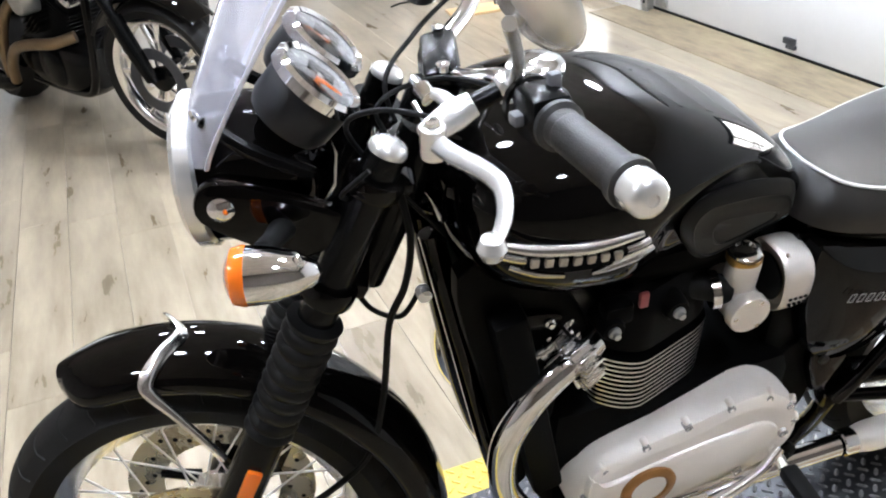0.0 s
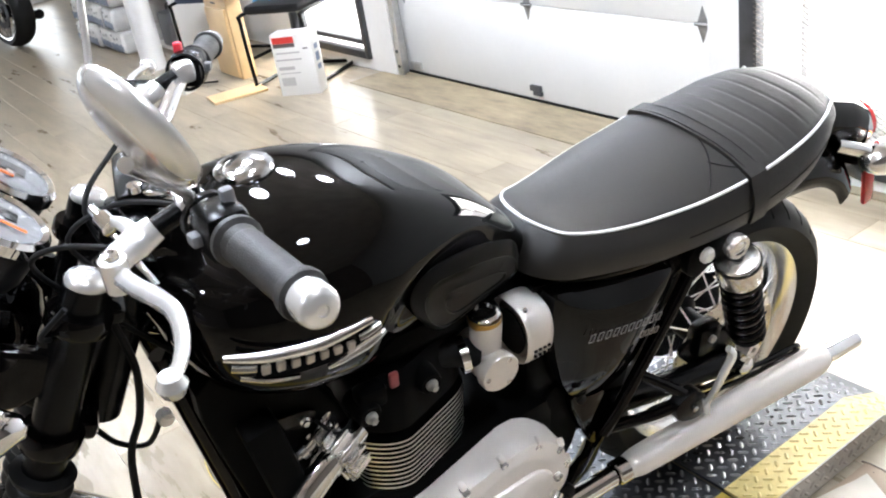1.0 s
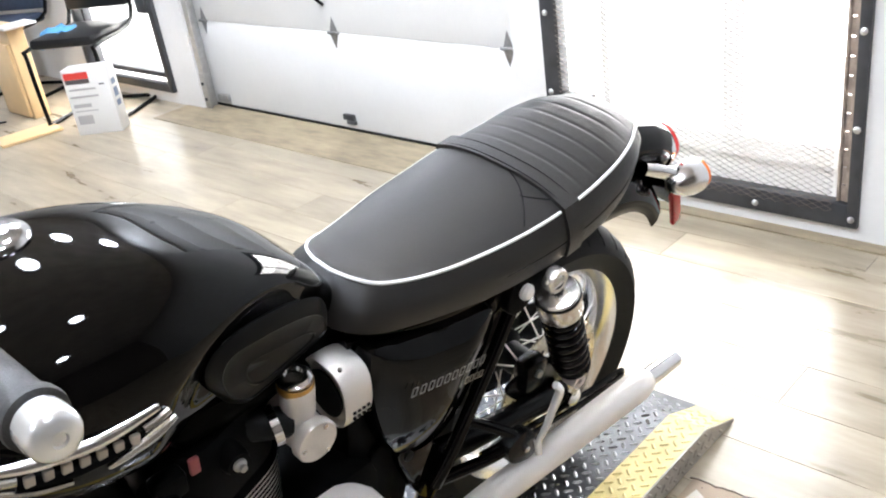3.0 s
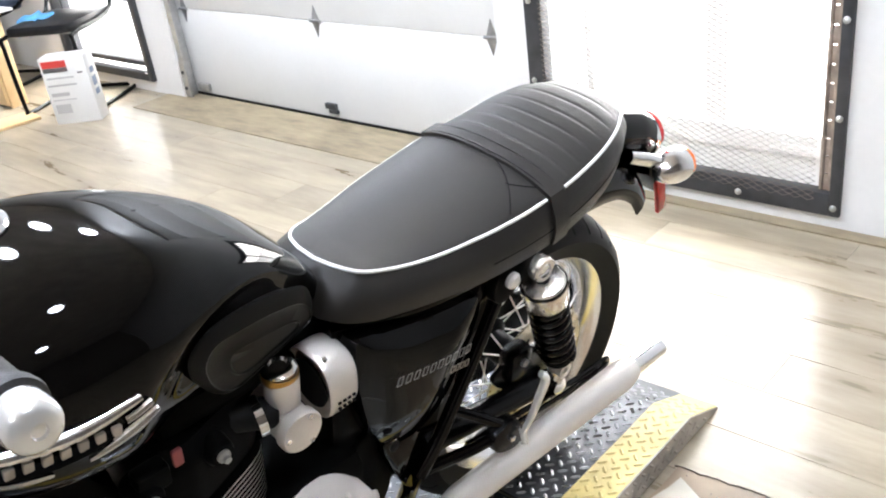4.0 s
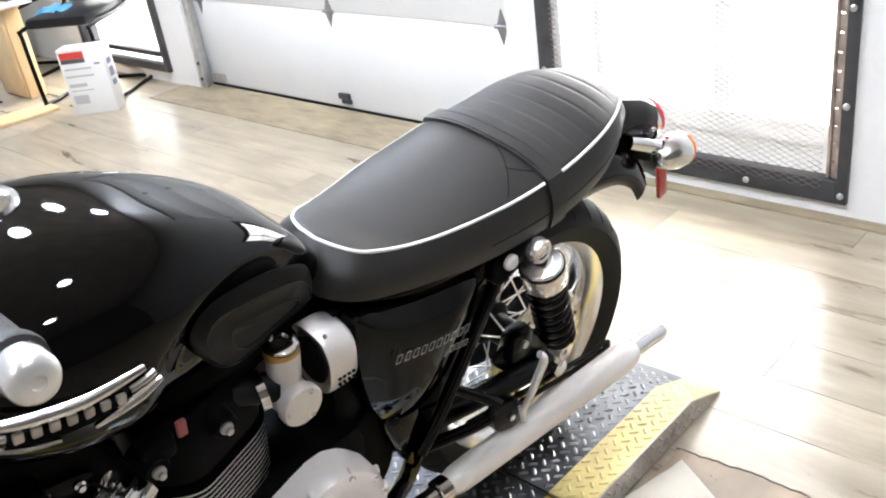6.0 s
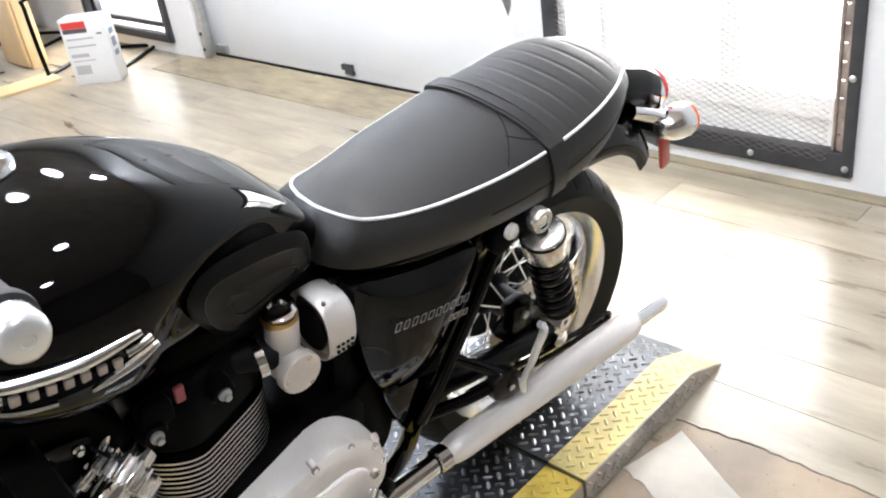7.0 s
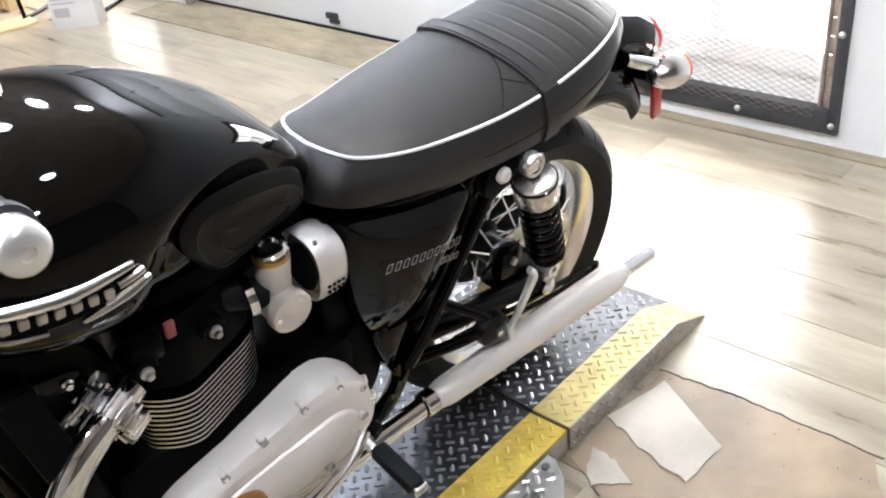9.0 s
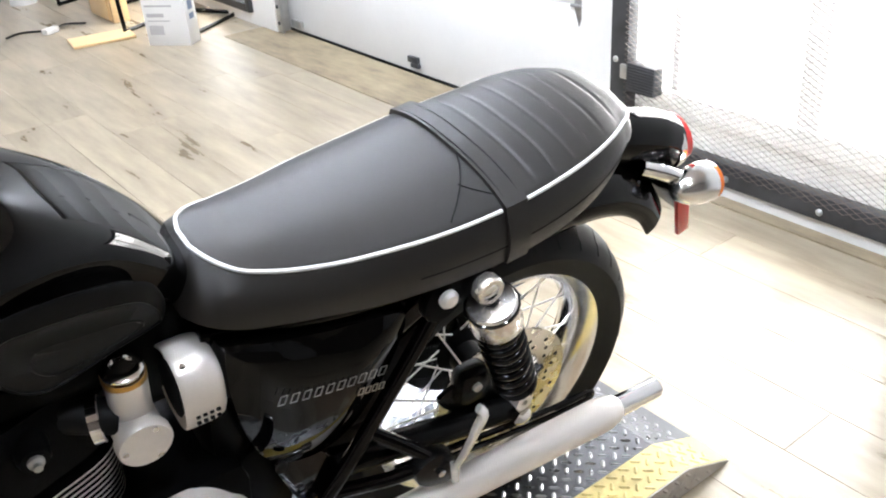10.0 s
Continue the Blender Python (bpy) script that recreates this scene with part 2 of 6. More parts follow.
def lettering(name, text, size, depth, material, m, parent, shear=0.0, spacing=1.0):
    cu = bpy.data.curves.new(name, "FONT")
    cu.body, cu.size, cu.extrude, cu.shear, cu.space_character = text, size, depth, shear, spacing
    cu.align_x, cu.align_y = "CENTER", "CENTER"
    tmp = new("lettering_source", cu)
    bpy.context.view_layer.update()
    me = bpy.data.meshes.new_from_object(tmp.evaluated_get(bpy.context.evaluated_depsgraph_get()))
    bpy.data.objects.remove(tmp)
    bpy.data.curves.remove(cu)
    me.transform(m)
    me.materials.clear()
    me.materials.append(material)
    ob = new(name, me)
    ob.parent = parent
    return ob

# ---- the room ----
CEIL_Z = 3.1
X0, Y0, Y1 = -3.6, -3.6, 10.8
DOOR_Y0, DOOR_Y1 = 1.265, 3.58
WIN = (-0.055, 1.11, 0.050, 1.62)      # y0, y1, z0, z1 of the mesh window
WIN2 = (3.84, 4.85, 0.07, 1.05)


def wall_piece(name, x0, x1, y0, y1, z0, z1, label="white painted smooth wall", material=None):
    ob = part(name, block(x1 - x0, y1 - y0, z1 - z0, ((x0 + x1) / 2, (y0 + y1) / 2, (z0 + z1) / 2)), material or WALL)
    return tagged(ob, label, "wall", kind="structure")


TH = 0.22
wx0, wx1 = WALL_X, WALL_X + TH
b = block(TH, WIN[0] - Y0, CEIL_Z, ((wx0 + wx1) / 2, (WIN[0] + Y0) / 2, CEIL_Z / 2))
block(TH, WIN[1] - WIN[0], WIN[2], ((wx0 + wx1) / 2, (WIN[0] + WIN[1]) / 2, WIN[2] / 2), bm=b)
block(TH, WIN[1] - WIN[0], CEIL_Z - WIN[3], ((wx0 + wx1) / 2, (WIN[0] + WIN[1]) / 2, (CEIL_Z + WIN[3]) / 2), bm=b)
block(TH, DOOR_Y0 - WIN[1], CEIL_Z, ((wx0 + wx1) / 2, (WIN[1] + DOOR_Y0) / 2, CEIL_Z / 2), bm=b)
block(TH, DOOR_Y1 - DOOR_Y0, CEIL_Z - 2.4, ((wx0 + wx1) / 2, (DOOR_Y1 + DOOR_Y0) / 2, (CEIL_Z + 2.4) / 2), bm=b)
block(TH, WIN2[0] - DOOR_Y1, CEIL_Z, ((wx0 + wx1) / 2, (WIN2[0] + DOOR_Y1) / 2, CEIL_Z / 2), bm=b)
block(TH, WIN2[1] - WIN2[0], WIN2[2], ((wx0 + wx1) / 2, (WIN2[0] + WIN2[1]) / 2, WIN2[2] / 2), bm=b)
block(TH, WIN2[1] - WIN2[0], CEIL_Z - WIN2[3], ((wx0 + wx1) / 2, (WIN2[0] + WIN2[1]) / 2, (CEIL_Z + WIN2[3]) / 2), bm=b)
block(TH, Y1 - WIN2[1], CEIL_Z, ((wx0 + wx1) / 2, (WIN2[1] + Y1) / 2, CEIL_Z / 2), bm=b)
tagged(part("wall_east", b, WALL, flat=True), "white painted wall with overhead door and windows", "wall", kind="structure")
# unseen walls added behind the view, toned down so gloss black reflects dark
wall_piece("wall_south", X0, wx1, Y0 - 0.2, Y0, 0, CEIL_Z, "unseen wall, dark brown to keep reflections dark", mat("dark brown for reflections", (0.10, 0.082, 0.066), 0.7, var=0.12, scale=2))
wall_piece("wall_west", X0 - 0.2, X0, Y0, Y1, 0, CEIL_Z, "unseen beige wall holding back bounce light", DARKWALL)
# far side: unseen shop front, its wide opening kept low to shorten floor glare
b = block(wx1 - X0, 0.2, 0.1, ((wx1 + X0) / 2, Y1 + 0.1, 0.05))
block(wx1 - X0, 0.2, CEIL_Z - 1.3, ((wx1 + X0) / 2, Y1 + 0.1, (CEIL_Z + 1.3) / 2), bm=b)
for x in (X0 + 0.2, -0.9, 1.9, wx1 - 0.3):
    block(0.25, 0.2, 1.2, (x, Y1 + 0.1, 0.7), bm=b)
tagged(part("wall_north", b, WALL, flat=True), "unseen white wall kept low over bright shop windows", "wall", kind="structure")
tagged(part("ceiling", block(wx1 - X0 + 0.4, Y1 - Y0 + 0.4, 0.1, ((wx1 + X0) / 2, (Y0 + Y1) / 2, CEIL_Z + 0.05)), CEIL), "warm off-white ceiling with round lamps", "ceiling", kind="structure")
floor = tagged(part("floor", block(wx1 - X0, Y1 - Y0, 0.1, ((wx1 + X0) / 2, (Y0 + Y1) / 2, -0.054)), SUB), "pale weathered wood-look vinyl plank floor", "floor", kind="structure")
ground = tagged(part("ground", block(60, 60, 0.1, (20, 5, -0.5)), mat("concrete yard", (0.5, 0.5, 0.48), 0.8, var=0.1, scale=2)), "pale concrete yard outside", "ground", kind="structure")
backdrop = tagged(part("backdrop", block(0.1, 16, 14, (6.2, 2, 4.2)), OUTSIDE), "overexposed white daylight outdoors", "backdrop", kind="structure")
tagged(part("backdrop", block(30, 0.1, 14, (0, 16, 4)), STREET), "pale daylight beyond the shop front", "backdrop", kind="structure")


for x, y in LAMPS:
    lamp = thing("ceiling_lamp", "small round white recessed ceiling spotlight, set includes three added fill lamps", "lamp", pose(x, y, CEIL_Z), "ceiling spotlights")
    part("trim_ring", lathe([(0.130, 0.0), (0.134, -0.012), (0.112, -0.018), (0.105, 0.0)], 24), WALL, lamp)
    part("bulb", lathe([(0.10, -0.004), (0.10, -0.012), (0.05, -0.018), (0.0, -0.018)], 20), LAMPGLOW, lamp, "glowing lamp face")


HINGE = mat("dull zinc hinge", (0.34, 0.34, 0.34), 0.45, 0.8, var=0.15, scale=40)


def overhead_door():
    door = thing("door_1", "white sectional overhead garage door, closed", "door", kind="structure")
    h, base = 0.535, -0.045
    yc, w = (DOOR_Y0 + DOOR_Y1) / 2, DOOR_Y1 - DOOR_Y0
    for i in range(5):
        lo, hi = max(0.016, base + h * i), base + h * (i + 1)
        part("panel", block(0.045, w - 0.01, hi - lo - 0.0016, (DOOR_X + 0.022, yc, (lo + hi) / 2), 0.0015), DOORW, door)
    part("bottom_seal", block(0.05, w - 0.02, 0.016, (DOOR_X + 0.02, yc, 0.009), 0.004), RUBBER, door, "black rubber bottom seal")
    for i in (1, 2, 3, 4):
        for y in (DOOR_Y0 + 0.088, yc - 0.012, DOOR_Y1 - 0.08):
            hb = outline([(-0.028, 0), (0, 0.075), (0.028, 0), (0, -0.075)], -0.003, 0.0, 0.001, steps=1)
            rod((-0.035, -0.006, 0), (0.035, -0.006, 0), 0.007, bm=hb)
            hb.transform(pose(DOOR_X, y, base + h * i, 0, 0, -90))
            hinge = part("hinge", hb, HINGE, door, "galvanised hinge plate")
    pull = tube([(DOOR_X - 0.01, yc + 0.06, 0.80), (DOOR_X - 0.05, yc + 0.065, 0.78), (DOOR_X - 0.05, yc + 0.04, 0.68), (DOOR_X - 0.01, yc + 0.02, 0.62)], 0.008, 8)
    part("lift_handle", pull, SATIN, door, "black bent lift handle")
    pb = block(0.02, 0.075, 0.028, (DOOR_X - 0.008, yc - 0.02, 0.075), 0.002)
    block(0.018, 0.06, 0.02, (DOOR_X - 0.01, yc - 0.035, 0.05), 0.002, bm=pb)
    part("floor_bracket", pb, STEEL, door)
    cb = block(0.02, 0.10, 0.04, (DOOR_X - 0.01, DOOR_Y1 - 0.11, 0.055), 0.003)
    part("bottom_fixture", cb, GALV, door)
    return door


overhead_door()
# roller track beside the door
track = thing("door_track", "galvanised steel roller track beside the door", "track", kind="structure")
tb = block(0.06, 0.012, 2.4, (DOOR_X - 0.035, DOOR_Y1 - 0.012, 1.2))
block(0.010, 0.045, 2.4, (DOOR_X - 0.065, DOOR_Y1 - 0.03, 1.2), bm=tb)
part("rail", tb, GALV, track)
part("jamb_plate", block(0.006, 0.05, 0.20, (DOOR_X - 0.075, DOOR_Y1 - 0.035, 0.11), 0.002), GALV, track)
for z in (0.06, 0.15):
    part("bolt", lathe([(0.010, 0), (0.010, 0.006), (0.004, 0.010), (0, 0.010)], 8, pose(DOOR_X - 0.078, DOOR_Y1 - 0.035, z, 0, -90, 0)), STEEL, track)


def mesh_window():
    y0, y1, z0, z1 = WIN
    w = thing("window_1", "dark steel framed window with diamond mesh guard", "window", kind="structure")
    f, d = 0.076, 0.05
    MESHWIRE = mat("dark weathered mesh wire", (0.13, 0.108, 0.095), 0.6, 0.0, spec=0.2, var=0.2, scale=30)
    x = WALL_X + 0.008
    g = 0.034
    for name, sy, sz, at in (("frame_side", g, z1 - z0, (x, y0 + g / 2, (z0 + z1) / 2)), ("frame_side", f, z1 - z0, (x, y1 - f / 2, (z0 + z1) / 2)),
                             ("frame_rail", y1 - y0 - f - g, f, (x, (y0 + g + y1 - f) / 2, z0 + f / 2)), ("frame_rail", y1 - y0 - f - g, f, (x, (y0 + g + y1 - f) / 2, z1 - f / 2))):
        part(name, block(d, sy, sz, at, 0.003), STEEL, w)
    # inner rusty channel at the latch side and the diamond mesh
    rust = mat("rusty channel", (0.40, 0.33, 0.28), 0.6, 0.4, var=0.35, scale=20)
    for yy in (y0 + g + 0.007, y0 + g + 0.033):
        part("channel", block(0.02, 0.010, z1 - z0 - 2 * f - 0.01, (x - 0.005, yy, (z0 + z1) / 2), 0.002), rust, w, "rust-brown steel channel")
    for i in range(24):
        part("channel_web", block(0.012, 0.016, 0.0535, (x + 0.001, y0 + g + 0.020, z0 + 0.105 + i * 0.058), 0.002), rust, w)
    # white painted sash behind the mesh: stiles, a bottom rail and a kick panel
    SASH = mat("white sash enamel", (0.90, 0.89, 0.88), 0.35, var=0.03, scale=6)
    SASH.node_tree.nodes["Principled BSDF"].inputs["Transmission Weight"].default_value = 0.25
    part("sash_stile", block(0.035, 0.075, z1 - 0.30, (WALL_X + 0.055, 0.385, (z1 + 0.29) / 2), 0.004), SASH, w, "white painted sash stile")
    part("sash_stile", block(0.035, 0.030, z1 - 0.30, (WALL_X + 0.055, 0.875, (z1 + 0.29) / 2), 0.004), SASH, w, "white painted sash stile")
    part("sash_rail", block(0.045, y1 - y0 - 0.02, 0.085, (WALL_X + 0.055, (y0 + y1) / 2, 0.245), 0.004), SASH, w, "white painted bottom rail")
    part("kick_panel", block(0.02, y1 - y0 - 0.02, 0.14, (WALL_X + 0.060, (y0 + y1) / 2, 0.140), 0.002), SASH, w, "white kick panel")
    lock = part("lock_box", block(0.05, 0.12, 0.10, (x - 0.01, y1 - f - 0.065, z0 + 0.275), 0.006), STEEL, w)
    for i in range(9):
        part("lock_rib", block(0.004, 0.116, 0.004, (x - 0.037, y1 - f - 0.065, z0 + 0.235 + i * 0.010), 0.001), STEEL, lock)
    part("latch", block(0.03, 0.03, 0.05, (x - 0.02, y1 - f + 0.01, z0 + 0.29), 0.004), GALV, w)
    zs = [z0 + 0.03 + i * 0.295 for i in range(6)]
    for yy in (y0 + 0.019, y1 - 0.025):
        for z in zs:
            part("bolt", lathe([(0.011, 0), (0.011, 0.004), (0.006, 0.009), (0, 0.010)], 10, pose(x - d / 2, yy, z, 0, -90, 0)), GALV, w)
    for yy in (y0 + 0.33, y0 + 0.66, y0 + 0.95):
        part("bolt", lathe([(0.011, 0), (0.011, 0.004), (0.006, 0.009), (0, 0.010)], 10, pose(x - d / 2, yy, z0 + 0.028, 0, -90, 0)), GALV, w)
    # expanded metal: zigzag strands that touch at the bonds
    gb = bmesh.new()
    ly, lz, t = 0.040, 0.019, 0.0008
    ya, yb, za, zb = y0 + g + 0.045, y1 - f + 0.022, z0 + f - 0.026, z1 - f + 0.01
    nz = int((zb - za) / (lz / 2))
    for k in range(nz):
        zc = za + k * lz / 2
        up = 1 if k % 2 == 0 else -1
        n = int((yb - ya) / (ly / 2))
        prev = None
        for i in range(n + 1):
            y = ya + i * ly / 2
            z = zc + (lz / 4) * up * (1 if i % 2 == 0 else -1)
            q = [gb.verts.new(v) for v in ((x - d / 2 - 0.002, y, z - t), (x - d / 2 - 0.005, y, z), (x - d / 2 - 0.002, y, z + t))]
            if prev:
                gb.faces.new((prev[0], q[0], q[1], prev[1]))
                gb.faces.new((prev[1], q[1], q[2], prev[2]))
            prev = q
    g = part("mesh_guard", gb, MESHWIRE, w, "expanded steel diamond mesh", flat=True)
    g["kind"] = "stuff"
    part("pane", block(0.006, y1 - y0 - 0.02, z1 - z0 - 0.02, (WALL_X + 0.17, (y0 + y1) / 2, (z0 + z1) / 2)), GLASS, w).visible_shadow = False
    return w


mesh_window()


def side_window():
    y0, y1, z0, z1 = WIN2
    w = thing("window_2", "dark steel framed low window beside overhead door", "window", kind="structure")
    for k, (f, g, xx) in enumerate(((0.045, 0.0, WALL_X + 0.0), (0.03, 0.075, WALL_X + 0.03))):
        a0, a1, c0, c1 = y0 + g, y1 - g, z0 + g, z1 - g
        for name, sy, sz, at in (("frame_side", f, c1 - c0, (xx, a0 + f / 2, (c0 + c1) / 2)), ("frame_side", f, c1 - c0, (xx, a1 - f / 2, (c0 + c1) / 2)),
                                 ("frame_rail", a1 - a0 - 2 * f, f, (xx, (a0 + a1) / 2, c0 + f / 2)), ("frame_rail", a1 - a0 - 2 * f, f, (xx, (a0 + a1) / 2, c1 - f / 2))):
            part(name, block(0.05, sy, sz, at, 0.003), STEEL, w)
    part("lock_box", block(0.05, 0.10, 0.13, (WALL_X - 0.01, y0 + 0.10, 0.60), 0.006), STEEL, w)
    part("pane", block(0.006, y1 - y0 - 0.02, z1 - z0 - 0.02, (WALL_X + 0.17, (y0 + y1) / 2, (z0 + z1) / 2)), GLASS, w).visible_shadow = False
    return w


side_window()
# tan strip along the foot of the wall, and the tan threshold
tagged(part("threshold", block(DOOR_X - 2.60, DOOR_Y1 - DOOR_Y0 + 0.22, 0.004, ((DOOR_X + 2.60) / 2, (DOOR_Y0 + DOOR_Y1) / 2 + 0.06, 0.002)), TAN), "tan wood-look threshold strip at the garage door", "threshold", kind="structure")
tagged(part("trim", block(0.055, 1.26 - Y0, 0.006, (WALL_X - 0.0275, (1.26 + Y0) / 2, 0.003)), TAN), "tan strip on the floor along the wall", "trim", kind="structure")

# ---- lift deck ----
RAILTAN = mat("dusty bare steel rail", (0.50, 0.47, 0.43), 0.42, 0.6, var=0.25, scale=16, rvar=0.1)
FADED = mat("faded yellow paint", (0.74, 0.60, 0.24), 0.42, 0.0, var=0.22, scale=9, rvar=0.1, bump=0.08, fine=0.3)
# lozenge tops paler than their plates: the highlights are put into the colour
BRIGHTTOP = mat("worn tread tops with painted highlight", (0.36, 0.365, 0.38), 0.30, 0.75, var=0.3, scale=20, rvar=0.1)
DECKTOP = mat("deck tread tops with painted highlight", (0.15, 0.152, 0.16), 0.34, 0.6, var=0.3, scale=20, rvar=0.1)
RAMPDECK = mat("worn blue-grey tread plate", (0.085, 0.088, 0.098), 0.42, 0.55, var=0.3, scale=10, rvar=0.1, bump=0.08, fine=0.3)
DX0, DJ, DX1 = -0.62, 1.275, 1.835     # front end, joint, ramp tip
DY0, DY1, DZ = -0.145, 0.455, 0.06
STRIPE = 0.092


def lozenge(b, c, ang, slope, L=0.0122, W=0.0042, H=0.0028):
    ca, sa = math.cos(ang), math.sin(ang)
    pts = [(-L, 0, 0), (-L * 0.55, -W, 0), (L * 0.55, -W, 0), (L, 0, 0), (L * 0.55, W, 0), (-L * 0.55, W, 0), (-L * 0.6, 0, H), (L * 0.6, 0, H)]
    v = []
    for x, y, z in pts:
        dx, dy = x * ca - y * sa, x * sa + y * ca
        v.append(b.verts.new((c[0] + dx, c[1] + dy, c[2] + z + slope * dx)))
    for f in ((0, 1, 6), (1, 2, 7, 6), (2, 3, 7), (3, 4, 7), (4, 5, 6, 7), (5, 0, 6)):
        b.faces.new([v[i] for i in f])


def tread(x0, x1, y0, y1, zf, slope_f):
    """Raised lozenges in alternating directions, as one sheet."""
    b = bmesh.new()
    q = 0.0172
    rows = max(1, int((y1 - y0 - 0.018) / q) + 1)
    for j in range(rows):
        y = (y0 + y1) / 2 + (j - (rows - 1) / 2) * q
        for i in range(int((x1 - x0 - 0.03) / (2 * q)) + 1):
            x = x0 + 0.010 + (2 * i + j % 2) * q
            if x < x1 - 0.008:
                lozenge(b, (x, y, zf(x)), radians(45 if j % 2 else -45), slope_f(x))
    return b


def slab(x0, x1, y0, y1, z_lo, z_hi):
    return block(x1 - x0, y1 - y0, z_hi - z_lo, ((x0 + x1) / 2, (y0 + y1) / 2, (z_lo + z_hi) / 2))


deck = thing("motorcycle_lift", "black tread-plate motorcycle lift deck with yellow edge stripes", "lift")
part("plate", slab(DX0, DJ - 0.006, DY0 + STRIPE, DY1 - STRIPE, DZ - 0.006, DZ), DARKDECK, deck, "black painted tread plate", flat=True)
flat_z = lambda x: DZ
level = lambda x: 0.0
t = part("tread", tread(0.3, DJ - 0.01, DY0 + STRIPE, DY1 - STRIPE, flat_z, level), DECKTOP, deck, "raised tread pattern", flat=True)
t["kind"] = "stuff"
for y0, y1 in ((DY0, DY0 + STRIPE), (DY1 - STRIPE, DY1)):
    part("stripe", slab(DX0, DJ - 0.006, y0, y1, DZ - 0.006, DZ), YELLOW, deck, "yellow painted edge stripe", flat=True)
    t = part("tread", tread(0.3, DJ - 0.01, y0, y1, flat_z, level), YELLOW, deck, "raised tread pattern", flat=True)
    t["kind"] = "stuff"
for y in (DY0 + 0.003, DY1 - 0.003):
    part("side_rail", slab(DX0, DJ - 0.006, y - 0.003, y + 0.003, 0.0, DZ - 0.007), RAILTAN, deck, flat=True)

ramp = thing("loading_ramp", "tread-plate loading ramp with yellow edge stripes", "ramp")
KX = 1.70


def ramp_z(x):
    return DZ + 0.004 if x < KX else DZ + 0.004 - (DZ - 0.002) * (x - KX) / (DX1 - KX)


def ramp_slope(x):
    return 0.0 if x < KX else -(DZ - 0.002) / (DX1 - KX)


def ramp_sheet(y0, y1):
    b = slab(DJ, KX, y0, y1, DZ - 0.002, DZ + 0.004)
    s = bmesh.new()
    z = DZ + 0.004
    rings([[(KX, y0, z), (KX, y1, z), (KX, y1, z - 0.006), (KX, y0, z - 0.006)], [(DX1, y0, 0.006), (DX1, y1, 0.006), (DX1, y1, 0.0), (DX1, y0, 0.0)]], s)
    return merge(b, s)


part("plate", ramp_sheet(DY0 + STRIPE, DY1 - STRIPE), RAMPDECK, ramp, "dark grey tread plate", flat=True)
t = part("tread", tread(DJ + 0.006, DX1 - 0.01, DY0 + STRIPE, DY1 - STRIPE, ramp_z, ramp_slope), BRIGHTTOP, ramp, "worn raised tread pattern, highlights painted in", flat=True)
t["kind"] = "stuff"
for y0, y1 in ((DY0, DY0 + STRIPE), (DY1 - STRIPE, DY1)):
    part("stripe", ramp_sheet(y0, y1), FADED if y0 < 0.1 else DECKEDGE, ramp, "yellow painted edge stripe", flat=True)
    t = part("tread", tread(DJ + 0.006, DX1 - 0.01, y0, y1, ramp_z, ramp_slope), FADED if y0 < 0.1 else DECKEDGE, ramp, "raised tread pattern", flat=True)
    t["kind"] = "stuff"
for y in (DY0 - 0.003, DY1 - 0.003):
    b = bmesh.new()
    prof = [(DJ, 0.0), (DX1, 0.0), (DX1, 0.004), (KX, DZ + 0.002), (DJ, DZ + 0.002)]
    rings([[(x, y, z) for x, z in prof], [(x, y + 0.006, z) for x, z in prof]], b)
    rail = part("side_rail", b, RAILTAN, ramp, "worn steel side rail", flat=True)
    rb = bmesh.new()
    for i in range(17):
        for j in range(3):
            x, z = DJ + 0.012 + (2 * i + j % 2) * 0.0172, 0.012 + j * 0.0172
            if z + 0.009 < ramp_z(x + 0.01):
                lozenge(rb, (0, 0, 0), radians(45 if j % 2 else -45), 0)
                bmesh.ops.transform(rb, matrix=pose(x, y if y < 0.1 else y + 0.006, z, 90 if y < 0.1 else -90, 0, 0), verts=rb.verts[-8:])
    g = part("rail_tread", rb, RAILTAN, rail, "raised tread pattern", flat=True)
    g["kind"] = "stuff"

# ---- the motorcycle ----
DIAL = mat("dial face", (0.20, 0.20, 0.205), 0.4, var=0.1, scale=60)
SCREEN = glass("milky acrylic", (0.90, 0.90, 0.97), 0.05, 0.84)


def placed(bm, m):
    bm.transform(m)
    return bm


bike = thing("motorcycle", "black retro twin-cylinder motorcycle leaning on its stand", "motorcycle", pose(-0.08, 0.235, 0.06, 12, 0, -4))
RAKE = radians(26.2)
AXIS = Vector((math.sin(RAKE), 0, math.cos(RAKE)))
BACK = Vector((math.cos(RAKE), 0, -math.sin(RAKE)))
HEAD = Vector((0.375, 0, 0.93))
STEER = Matrix.Translation(HEAD) @ Matrix.Rotation(radians(-16), 4, AXIS) @ Matrix.Translation(-HEAD)


def fk(u, g, y):
    """A place on the steered front end: u up the steering axis, g behind it, y to the bike's right."""
    return HEAD + AXIS * u + BACK * g + Vector((0, y, 0))


def steered(bm):
    bm.transform(STEER)
    return bm


